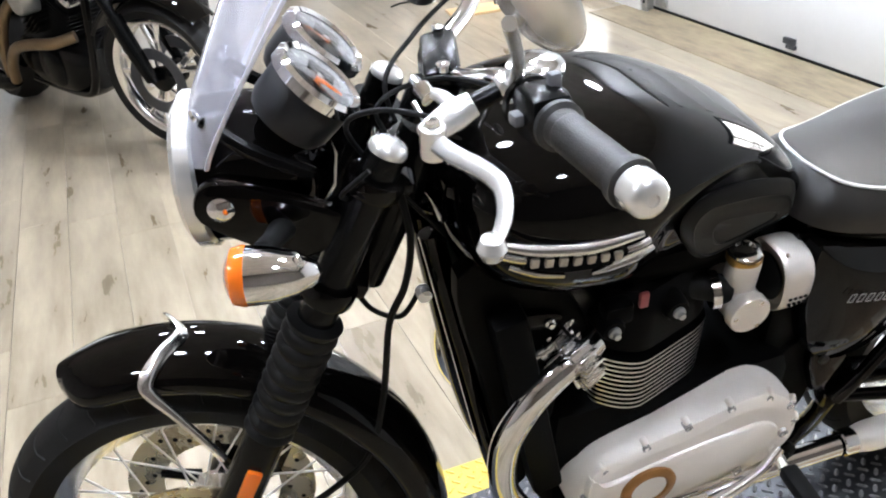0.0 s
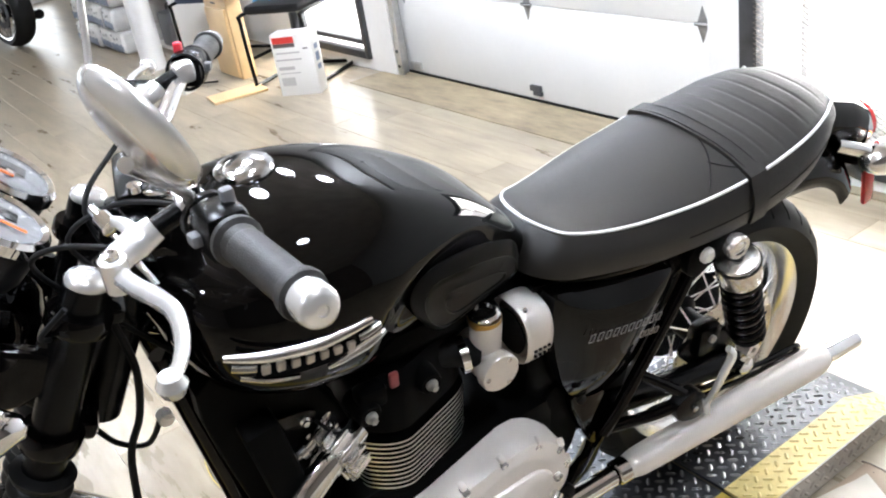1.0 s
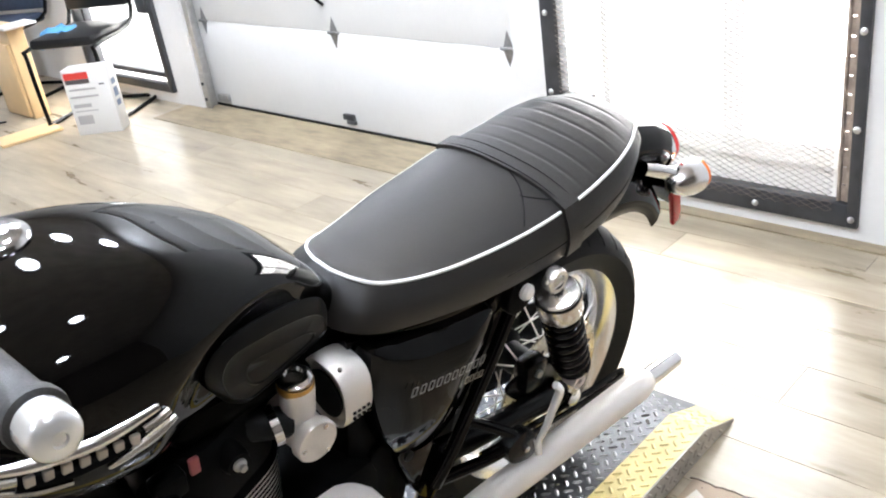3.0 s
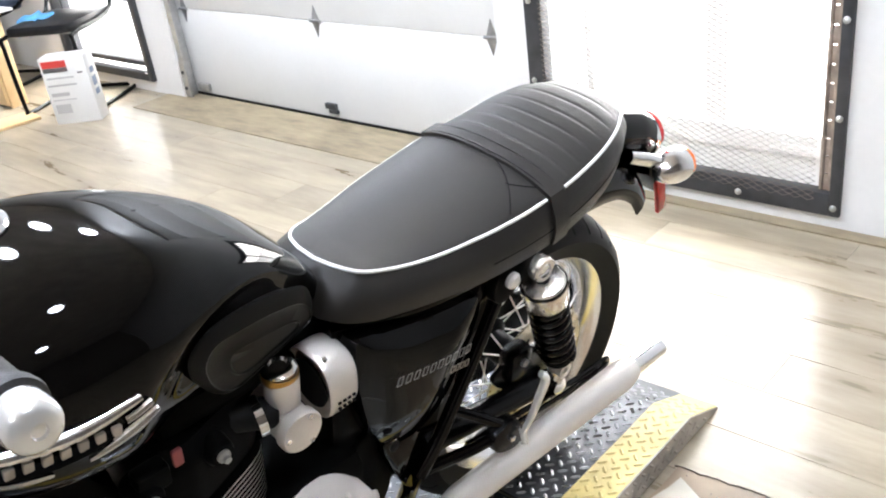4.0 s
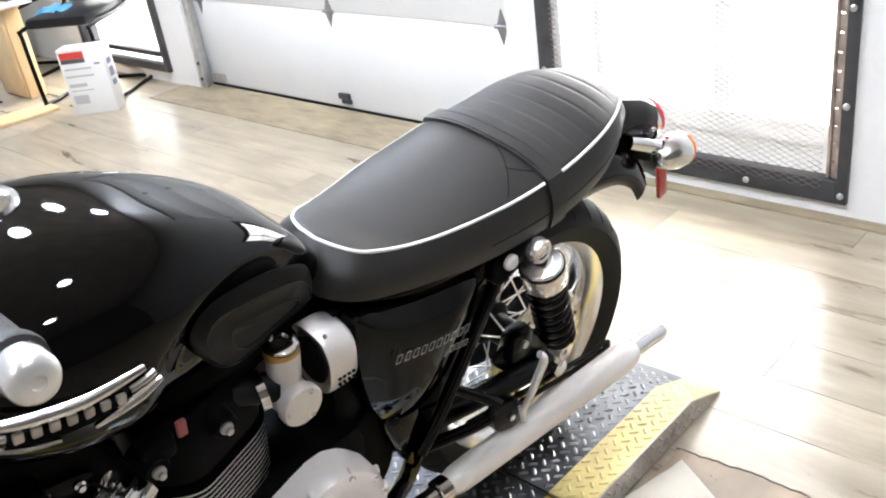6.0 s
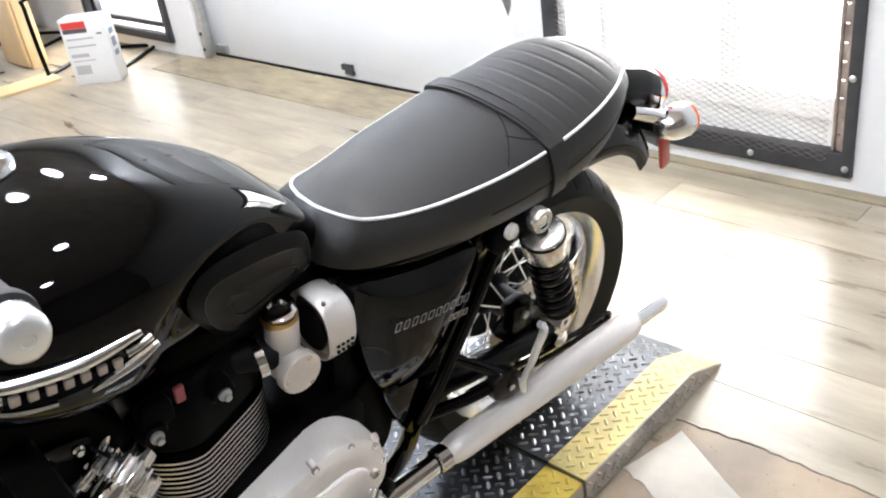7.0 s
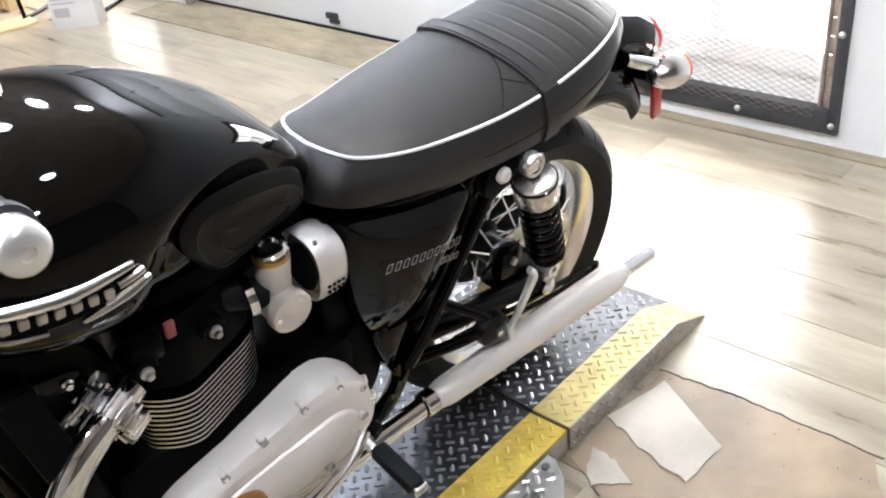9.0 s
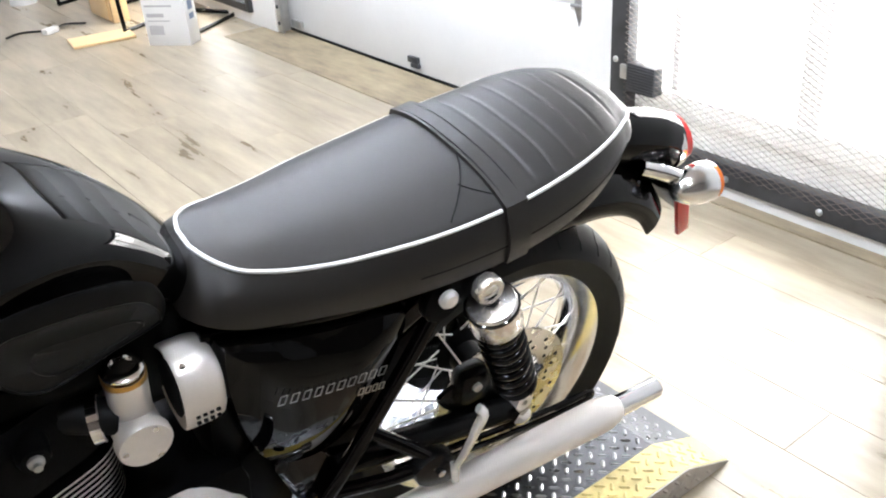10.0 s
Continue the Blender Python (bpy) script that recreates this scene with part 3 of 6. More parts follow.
def wheel(name, label, centre, R, width, rim_r, rim_w, place=None, discs=(), disc_r=0.15, hub_w=0.12, hub_m=None):
    base = Matrix.Translation(centre) @ pose(0, 0, 0, 90, 0, 0)
    if place:
        base = place @ base
    hub = lathe([(0.012, -hub_w * 0.62), (0.018, -hub_w * 0.6), (0.034, -hub_w * 0.5), (0.05, -hub_w * 0.46), (0.05, -hub_w * 0.40), (0.032, -hub_w * 0.3),
                 (0.032, hub_w * 0.3), (0.05, hub_w * 0.40), (0.05, hub_w * 0.46), (0.034, hub_w * 0.5), (0.018, hub_w * 0.6), (0.012, hub_w * 0.62)], 28, base)
    w = part(name, hub, hub_m or ALLOY, bike, label)
    h = width / 2
    prof = [(rim_r - 0.004, -rim_w / 2), (rim_r + 0.014, -h * 0.90), (R - (R - rim_r) * 0.55, -h * 1.0), (R - 0.035, -h * 0.93), (R - 0.018, -h * 0.74), (R - 0.006, -h * 0.42), (R, -h * 0.1),
            (R, h * 0.1), (R - 0.006, h * 0.42), (R - 0.018, h * 0.74), (R - 0.035, h * 0.93), (R - (R - rim_r) * 0.55, h * 1.0), (rim_r + 0.014, h * 0.90), (rim_r - 0.004, rim_w / 2)]
    tb = lathe(prof, 96, base, closed=True)
    part("tyre", tb, TYRE, w, "black road tyre with shallow tread")
    # tread cuts: short slanted sipes a hair proud, groove shade painted as dark ribs
    gb = bmesh.new()
    n = 34
    for i in range(n):
        for s in (-1, 1):
            a = 2 * math.pi * (i + (0.5 if s > 0 else 0)) / n
            pts = []
            for k in range(6):
                f = 0.16 + 0.70 * k / 5
                rr = float(np.interp(f, [0, 0.1, 0.42, 0.74, 0.93], [R, R, R - 0.006, R - 0.018, R - 0.035])) - 0.0022
                aa = a + 0.055 * math.sin(k / 5 * 2.4)
                pts.append(base @ Vector((rr * math.cos(aa), rr * math.sin(aa), s * h * f)))
            tube(pts, 0.0030, 4, 1, bm=gb)
    g = part("groove", gb, mat("shaded groove rubber", (0.004, 0.004, 0.004), 0.9) if "shaded groove rubber" not in bpy.data.materials else bpy.data.materials["shaded groove rubber"], w, "dark tread sipes")
    g["kind"] = "stuff"
    rw = rim_w / 2
    part("rim", lathe([(rim_r, -rw), (rim_r + 0.006, -rw + 0.002), (rim_r + 0.004, -rw + 0.010), (rim_r - 0.012, -rw + 0.018), (rim_r - 0.020, -rw * 0.35), (rim_r - 0.028, -rw * 0.2), (rim_r - 0.028, rw * 0.2),
                       (rim_r - 0.020, rw * 0.35), (rim_r - 0.012, rw - 0.018), (rim_r + 0.004, rw - 0.010), (rim_r + 0.006, rw - 0.002), (rim_r, rw), (rim_r - 0.006, rw - 0.004), (rim_r - 0.022, rw - 0.016),
                       (rim_r - 0.034, rw * 0.3), (rim_r - 0.034, -rw * 0.3), (rim_r - 0.022, -rw + 0.016), (rim_r - 0.006, -rw + 0.004)], 72, base, closed=True), ALLOY, w, "polished alloy rim")
    for i in range(32):
        s = 1 if i % 2 else -1
        a = 2 * math.pi * i / 32
        d = radians(24) * (1 if (i // 2) % 2 else -1)
        p = base @ Vector((0.047 * math.cos(a + d), 0.047 * math.sin(a + d), s * hub_w * 0.43))
        q = base @ Vector(((rim_r - 0.03) * math.cos(a), (rim_r - 0.03) * math.sin(a), s * rw * 0.12))
        part("spoke", rod(p, q, 0.0018, seg=6), SILVER, w)
    for y in discs:
        D = base @ Matrix.Translation((0, 0, -y))
        d = part("brake_disc", lathe([(disc_r, -0.0022), (disc_r, 0.0022), (disc_r * 0.62, 0.0022), (disc_r * 0.62, -0.0022)], 56, D, closed=True), ROTOR, w, "drilled steel brake disc")
        hb = bmesh.new()
        for i in range(40):
            a = 2 * math.pi * i / 40
            rr = disc_r * (0.72 + 0.08 * (i % 3))
            lathe([(0.0042, -0.0026), (0.0042, 0.0026)], 8, D @ Matrix.Translation((rr * math.cos(a), rr * math.sin(a), 0)), bm=hb)
        holes = part("drilling", hb, RUBBER, d, "dark drilled holes")
        holes["kind"] = "stuff"
        for i in range(5):
            a = 2 * math.pi * i / 5
            part("carrier_arm", tube([D @ Vector((0.04 * math.cos(a), 0.04 * math.sin(a), 0)), D @ Vector((disc_r * 0.66 * math.cos(a + 0.25), disc_r * 0.66 * math.sin(a + 0.25), 0))], [0.011, 0.008], 8, 1), SATIN, d)
    return w


ROTOR = mat("disc steel", (0.50, 0.46, 0.38), 0.28, 1.0, var=0.08, scale=30, rvar=0.08)
FW = fk(-0.703, -0.053, 0)
RW = Vector((1.435, 0, 0.32))
wheel("front_wheel", "spoked front wheel with twin discs", FW, 0.318, 0.105, 0.250, 0.078, STEER, (-0.075, 0.075), 0.155, 0.13)
wheel("rear_wheel", "spoked rear wheel with single disc", RW, 0.322, 0.140, 0.243, 0.108, None, (-0.070,), 0.140, 0.13, MATT)


def superloop(cx, cy, hw, zt, zb, zw, n=36, e_top=2.4, e_bot=2.6):
    """A rounded cross-section across the bike at x=cx: half width hw, widest at height zw."""
    out = []
    for k in range(n):
        a = 2 * math.pi * k / n
        c, s = math.cos(a), math.sin(a)
        e = e_top if s >= 0 else e_bot
        y = hw * math.copysign(abs(c) ** (2 / e), c)
        z = zw + (zt - zw if s >= 0 else zw - zb) * math.copysign(abs(s) ** (2 / e), s)
        out.append(Vector((cx, cy + y, z)))
    return out


def spread_rows(rows, n):
    """Smooth rows of numbers into n rows, by Catmull-Rom in each column."""
    t = np.linspace(0, len(rows) - 1, n)
    out = []
    for v in t:
        i = min(int(v), len(rows) - 2)
        f = v - i
        a, b, c, d = (np.array(rows[min(max(i + k, 0), len(rows) - 1)], float) for k in (-1, 0, 1, 2))
        out.append(0.5 * (2 * b + (c - a) * f + (2 * a - 5 * b + 4 * c - d) * f * f + (3 * b - a - 3 * c + d) * f ** 3))
    return out


# tank: x, half width, top, bottom, height of the widest line
TANK = [(0.392, 0.035, 0.945, 0.895, 0.92), (0.405, 0.090, 0.972, 0.845, 0.90), (0.44, 0.146, 0.990, 0.800, 0.890), (0.50, 0.174, 1.003, 0.772, 0.880), (0.57, 0.184, 1.008, 0.762, 0.872), (0.64, 0.178, 1.002, 0.760, 0.864),
        (0.71, 0.162, 0.985, 0.762, 0.856), (0.78, 0.143, 0.955, 0.765, 0.844), (0.85, 0.118, 0.912, 0.764, 0.83), (0.905, 0.092, 0.858, 0.762, 0.81), (0.938, 0.060, 0.815, 0.768, 0.79)]
loops = [superloop(r[0], 0, r[1], r[2], r[3], r[4], 88, 2.9) for r in spread_rows(TANK, 120)]
for row in loops:
    for v in row:
        d = math.hypot((v.x - 0.772) / 0.182, (v.z - 0.818 + 0.1 * (v.x - 0.772)) / 0.112)
        if d < 1:
            k = min(1.0, (1 - d) / 0.42)
            side = min(1.0, max(0.0, (abs(v.y) - 0.045) / 0.04))
            v.y -= math.copysign(0.020 * side * k * k * (3 - 2 * k), v.y)
tank = part("fuel_tank", rings(loops), PAINT, bike, "gloss black fuel tank with chrome badge", angle=60)
FUELCAP = mat("polished fuel cap", (0.60, 0.60, 0.60), 0.14, 1.0, var=0.35, scale=70, rvar=0.1)
capb = lathe([(0.0, 0.016), (0.020, 0.0155), (0.033, 0.012), (0.039, 0.006), (0.040, 0.0), (0.038, -0.012)], 32, pose(0.568, 0.055, 1.003, -4, -2, 0))
cap = part("fuel_cap", capb, FUELCAP, tank, "chrome fuel filler cap")
part("cap_seal", lathe([(0.044, -0.002), (0.044, -0.012), (0.03, -0.012), (0.03, -0.002)], 32, pose(0.568, 0.055, 1.003, -4, -2, 0), closed=True), RUBBER, tank)
PADRUB = mat("knee pad rubber", (0.003, 0.003, 0.003), 0.34, spec=0.13, var=0.15, scale=40, bump=0.08, fine=0.3)
PAD_RIM = [(0.680, 0.877), (0.686, 0.893), (0.700, 0.904), (0.724, 0.908), (0.760, 0.905), (0.805, 0.895), (0.845, 0.880), (0.868, 0.865), (0.879, 0.847), (0.885, 0.823), (0.882, 0.804), (0.867, 0.795), (0.820, 0.787), (0.782, 0.779), (0.760, 0.775), (0.738, 0.778), (0.716, 0.797), (0.695, 0.829), (0.683, 0.854)]
PAD_FACE = [(0.698, 0.858), (0.704, 0.880), (0.719, 0.888), (0.744, 0.885), (0.797, 0.874), (0.845, 0.857), (0.865, 0.840), (0.875, 0.816), (0.869, 0.803), (0.820, 0.797), (0.778, 0.790), (0.739, 0.791), (0.711, 0.819)]
PAD_SINK = [(0.737, 0.834), (0.744, 0.849), (0.780, 0.842), (0.842, 0.824), (0.852, 0.808), (0.811, 0.802), (0.767, 0.800), (0.746, 0.813)]


def even_loop(pts, n=64):
    """n evenly spaced points on the closed smooth curve through the (x, z) points."""
    path = smooth_path([(x, 0, z) for x, z in pts], 6, True)
    path.append(path[0])
    run = [0.0]
    for a, b in zip(path, path[1:]):
        run.append(run[-1] + (b - a).length)
    at = np.linspace(0, run[-1], n, endpoint=False)
    return [(float(x), float(z)) for x, z in zip(np.interp(at, run, [p.x for p in path]), np.interp(at, run, [p.z for p in path]))]


def pad_loop(a, b, f, out, s):
    """A ring between two outlines, laid on the leaning face of the tank and lifted by out."""
    ring = []
    for (x0, z0), (x1, z1) in zip(a, b):
        x, z = x0 + (x1 - x0) * f, z0 + (z1 - z0) * f
        ring.append(Vector((x, s * (0.145 + out - 0.19 * (x - 0.735) + 0.15 * (z - 0.83)), z)))
    return ring


for s in (-1, 1):
    o, i1, i2 = even_loop(PAD_RIM), even_loop(PAD_FACE), even_loop(PAD_SINK)
    core = [(0.793 + (x - 0.793) * 0.3, 0.822 + (z - 0.822) * 0.3) for x, z in i2]
    pad_rows = [pad_loop(o, i1, 1.0, -0.040, s), pad_loop(o, i1, 0.55, -0.013, s), pad_loop(o, i1, 0.06, -0.0060, s), pad_loop(o, i1, 0.0, -0.0055, s), pad_loop(o, i1, 0.06, -0.0040, s), pad_loop(o, i1, 0.22, -0.0022, s), pad_loop(o, i1, 0.92, 0.0046, s), pad_loop(o, i1, 1.0, 0.0050, s), pad_loop(i1, i2, 0.05, 0.0034, s), pad_loop(i1, i2, 0.10, 0.0026, s),
                pad_loop(i1, i2, 0.88, 0.0016, s), pad_loop(i1, i2, 0.94, 0.0026, s), pad_loop(i1, i2, 1.0, 0.0024, s), pad_loop(i2, core, 0.06, 0.0006, s), pad_loop(i2, core, 1.0, 0.0008, s)]
    pad = part("knee_pad", rings(pad_rows), PADRUB, tank, "moulded black rubber knee pad", angle=32)
    # badge: polished bars above and below a row of plain letter-sized blocks
    badge = part("tank_badge", tube([(0.432, s * 0.168, 0.918), (0.48, s * 0.179, 0.905), (0.545, s * 0.187, 0.897), (0.612, s * 0.184, 0.897)], [0.004, 0.0075, 0.0075, 0.004], 10, 6, flat=0.5), ALLOY, tank, "chrome tank badge of three bars")
    part("badge_bar", tube([(0.438, s * 0.170, 0.901), (0.452, s * 0.174, 0.896), (0.464, s * 0.177, 0.893)], 0.0048, 8, 4), ALLOY, badge)
    part("badge_bar", tube([(0.590, s * 0.186, 0.880), (0.606, s * 0.185, 0.881), (0.622, s * 0.182, 0.883)], 0.0048, 8, 4), ALLOY, badge)
    part("badge_bar", tube([(0.445, s * 0.172, 0.884), (0.475, s * 0.180, 0.871), (0.510, s * 0.185, 0.862)], [0.003, 0.0042, 0.003], 8, 6), ALLOY, badge)
    part("badge_bar", tube([(0.545, s * 0.188, 0.858), (0.565, s * 0.188, 0.861), (0.600, s * 0.186, 0.865), (0.628, s * 0.182, 0.870)], [0.0025, 0.0055, 0.0065, 0.004], 8, 6), ALLOY, badge)
    part("badge_ground", tube([(0.462, s * 0.1755, 0.887), (0.50, s * 0.1815, 0.879), (0.545, s * 0.186, 0.876), (0.584, s * 0.186, 0.876)], [0.006, 0.0095, 0.0095, 0.006], 10, 6, flat=0.35), MATT, badge, "black ground behind the letters")
    for i in range(7):
        f = i / 6
        x = 0.474 + 0.104 * f
        part("badge_letter", block(0.0105, 0.006, 0.0124, (x, s * (0.1800 + 0.0085 * math.sin(math.pi * min(1, f * 1.1) * 0.5)), 0.888 - 0.0125 * f), 0.0015, pose(0, 0, 0, 0, 8, 0)), GREYTXT, badge)

# seat: x, half width at the piping, piping height, crown over it, bottom height, half width at the bottom, forward reach of the skirt
SEAT = [(0.938, 0.015, 0.834, 0.000, 0.775, 0.062, 0.034, -0.030), (0.945, 0.038, 0.832, 0.003, 0.772, 0.080, 0.030, -0.028), (0.955, 0.054, 0.828, 0.005, 0.768, 0.094, 0.024, -0.028), (0.972, 0.070, 0.821, 0.008, 0.760, 0.104, 0.014, -0.027), (1.01, 0.085, 0.809, 0.012, 0.748, 0.114, 0.004, -0.022),
        (1.08, 0.105, 0.795, 0.017, 0.732, 0.128, 0, -0.011), (1.16, 0.1225, 0.788, 0.020, 0.718, 0.142, 0, 0), (1.26, 0.136, 0.787, 0.024, 0.712, 0.152, 0, 0.007), (1.35, 0.141, 0.794, 0.023, 0.714, 0.155, 0, 0.010), (1.44, 0.136, 0.806, 0.023, 0.726, 0.150, 0, 0.010),
        (1.52, 0.125, 0.819, 0.022, 0.748, 0.139, 0, 0.013), (1.59, 0.098, 0.824, 0.020, 0.774, 0.110, 0, 0.017), (1.630, 0.060, 0.821, 0.014, 0.788, 0.070, 0, 0.014), (1.644, 0.014, 0.816, 0.004, 0.796, 0.022, 0, 0.010)]
XS = [r[0] for r in SEAT]
STRAP0, STRAP1 = 1.338, 1.374


def seat_row(x):
    i = max(0, min(len(XS) - 2, int(np.searchsorted(XS, x)) - 1))
    f = (x - XS[i]) / (XS[i + 1] - XS[i])
    out = [x]
    for k in range(1, 8):
        sl = [(SEAT[j + 1][k] - SEAT[j][k]) / (XS[j + 1] - XS[j]) for j in range(len(XS) - 1)]
        m0 = sl[i] if i == 0 else (sl[i - 1] + sl[i]) / 2 if sl[i - 1] * sl[i] > 0 or abs(sl[i]) < 0.3 else 0.0
        m1 = sl[i] if i + 1 == len(sl) else (sl[i] + sl[i + 1]) / 2 if sl[i] * sl[i + 1] > 0 or abs(sl[i]) < 0.3 else 0.0
        h, p, q = XS[i + 1] - XS[i], SEAT[i][k], SEAT[i + 1][k]
        out.append((2 * f ** 3 - 3 * f * f + 1) * p + (f ** 3 - 2 * f * f + f) * h * m0 + (3 * f * f - 2 * f ** 3) * q + (f ** 3 - f * f) * h * m1)
    return out


def seat_loop(r, n=24, grow=0.0, rib=0.0):
    x, hw, zp, crown, zb, hb, dx, c = r
    hw, hb = hw + grow, hb + grow
    top = []
    for i in range(n + 1):
        w = 2 * i / n - 1
        top.append(Vector((x, hw * w, zp + grow + (crown - rib) * (1 - abs(w) ** 2.6))))
    side_r = [Vector((x - dx * f, hw + (hb - hw) * f + 0.010 * math.sin(math.pi * f), zp + (zb - zp) * f)) for f in (0.10, 0.22, 0.35, 0.5, 0.65, 0.85, 1.0)]
    return [v + Vector((0, c, 0)) for v in top + side_r + [Vector((v.x, -v.y, v.z)) for v in reversed(side_r)]]


rows = []
for x in np.concatenate([np.linspace(0.938, 1.0, 16), np.linspace(1.005, 1.38, 50), np.linspace(1.383, 1.644, 120)]):
    rib = 0.0
    if x > 1.385 and x < 1.60:
        rib = 0.0014 * math.exp(-(((x - 1.385) % 0.036 - 0.018) / 0.0030) ** 2)
    rows.append(seat_loop(seat_row(float(x)), rib=rib))
seat = part("seat", rings(rows), LEATHER, bike, "black vinyl dual seat with white piping", angle=55)
strap_rows = [seat_loop(seat_row(x), grow=0.0055) for x in (STRAP0, STRAP0 + 0.002, STRAP1 - 0.002, STRAP1)]
part("strap", rings(strap_rows), LEATHER, seat, "black grab strap across the seat")
for x in (STRAP0 + 0.006, STRAP1 - 0.006):
    r = seat_row(x)
    part("stitch_line", tube([v + Vector((0, 0, 0.0062)) for v in seat_loop(r)[1:24]], 0.0011, 6, 1), RUBBER, seat)
# piping along the edge of the top panel, broken by the strap
edge_rows = [seat_row(float(x)) for x in np.concatenate([np.linspace(STRAP0 - 0.004, 0.99, 26), np.linspace(0.985, 0.9385, 16)])]
front = [Vector((r[0], r[7] - r[1] - 0.001, r[2] + 0.0005)) for r in edge_rows] + [Vector((r[0], r[7] + r[1] + 0.001, r[2] + 0.0005 - 0.003 * min(1, (r[0] - 0.9385) / 0.08))) for r in reversed(edge_rows)]
part("piping", tube(front, [0.0028 - 0.0006 * min(1, max(0, (i / len(front) - 0.45) * 6)) for i in range(len(front))], 8, 1), PIPING, seat, "white piping round the front panel")
for s in (-1, 1):
    rear = [Vector((r[0], r[7] + s * (r[1] + 0.001), r[2] + (0.0005 if s < 0 else -0.0030))) for r in (seat_row(float(x)) for x in np.linspace(STRAP1 + 0.003, 1.640, 34))]
    part("piping", tube(rear, 0.0030 if s < 0 else 0.0022, 8, 1), PIPING, seat, "white piping round the rear panel")
u_seam = []
for k in range(25):
    y = -0.120 + 0.240 * k / 24
    x = 1.347 - (0.075 if y < 0.03 else 0.045) * (abs(y - 0.03) / 0.140) ** 2
    r = seat_row(x)
    u_seam.append(Vector((x, y, r[2] + r[3] * (1 - min(1, abs(y) / r[1]) ** 2.6) + 0.0004)))
part("stitch_line", tube(u_seam, 0.0013, 6, 1), RUBBER, seat)
tuck = []
for k in range(11):
    x, y = 1.305 + 0.034 * k / 10, -0.070 - 0.036 * (k / 10) ** 0.8
    r = seat_row(x)
    tuck.append(Vector((x, y, r[2] + r[3] * (1 - min(1, abs(y - r[7]) / r[1]) ** 2.6) + 0.0004)))
part("stitch_line", tube(tuck, 0.0011, 6, 1), RUBBER, seat, "short tuck seam beside the strap")
for s in (-1, 1):
    low = [Vector((x, seat_row(x)[7] + s * (seat_row(x)[1] * 0.35 + seat_row(x)[5] * 0.65 + 0.0085), seat_row(x)[2] * 0.38 + seat_row(x)[4] * 0.62)) for x in np.linspace(1.20, 1.60, 24)]
    part("stitch_line", tube(low, 0.0013, 6, 1), RUBBER, seat)


# exhausts
def exhaust(s):
    p0, p1 = Vector((1.085, s * 0.180, 0.304)), Vector((1.60, s * 0.186, 0.292))
    d = (p1 - p0).normalized()
    pts = [p0 + d * v for v in (-0.015, 0.0, 0.018, 0.05, 0.20, 0.40, 0.475, 0.495, 0.515, 0.525)]
    body = part("silencer", tube(pts, [0.0190, 0.0225, 0.0262, 0.0275, 0.0290, 0.0305, 0.0312, 0.0300, 0.0255, 0.0205], 32, 3), SILVER_PIPE, bike, "brushed chrome peashooter silencer")
    part("tailpipe", lathe([(0.0198, -0.005), (0.0198, 0.105), (0.0172, 0.105), (0.0172, -0.005)], 28, look(p0 + d * 0.515, p0 + d * 0.2), closed=True), CHROME, body, "chrome tailpipe")
    part("clamp", lathe([(0.0205, -0.014), (0.0235, -0.012), (0.0235, 0.012), (0.0205, 0.014)], 24, look(p0 - d * 0.02, p0 + d), closed=True), CHROME, body)
    head = part("header_pipe", tube([(0.604, s * 0.104, 0.642), (0.580, s * 0.114, 0.636), (0.540, s * 0.130, 0.626), (0.488, s * 0.139, 0.580), (0.453, s * 0.142, 0.50), (0.458, s * 0.144, 0.395), (0.52, s * 0.147, 0.295), (0.64, s * 0.152, 0.258), (0.85, s * 0.166, 0.278), (1.085, s * 0.180, 0.304)], [0.0225] * 8 + [0.0195, 0.0185], 20, 7), CHROME, bike, "chrome exhaust header pipe")
    ax = (Vector((0.545, s * 0.128, 0.629)) - Vector((0.600, s * 0.104, 0.642))).normalized()
    m = Matrix.Translation((0.568, s * 0.118, 0.634)) @ ax.to_track_quat("Z", "Y").to_matrix().to_4x4()
    rose = part("header_clamp", lathe([(0.0235, -0.018), (0.030, -0.018), (0.030, 0.018), (0.0235, 0.018)], 24, m, closed=True), ALLOY, head, "finned alloy exhaust clamp")
    for i in range(16):
        a = 2 * math.pi * i / 16
        fb = block(0.020, 0.0052, 0.036, (0.037, 0, 0.002), 0.0020)
        fb.transform(m @ Matrix.Rotation(a, 4, "Z"))
        part("cooling_fin", fb, ALLOY, rose)
    return body


SILVER_PIPE = mat("satin chrome silencer", (0.96, 0.915, 0.87), 0.38, 0.42, var=0.02, scale=12, rvar=0.04)
exhaust(-1)
exhaust(1)

# forks
FKM = Matrix(((BACK.x, 0, AXIS.x, HEAD.x), (BACK.y, 1, AXIS.y, HEAD.y), (BACK.z, 0, AXIS.z, HEAD.z), (0, 0, 0, 1)))


def in_fork(bm):
    """From (behind the axis, right, up the axis) into the steered front end."""
    bm.transform(STEER @ FKM)
    return bm


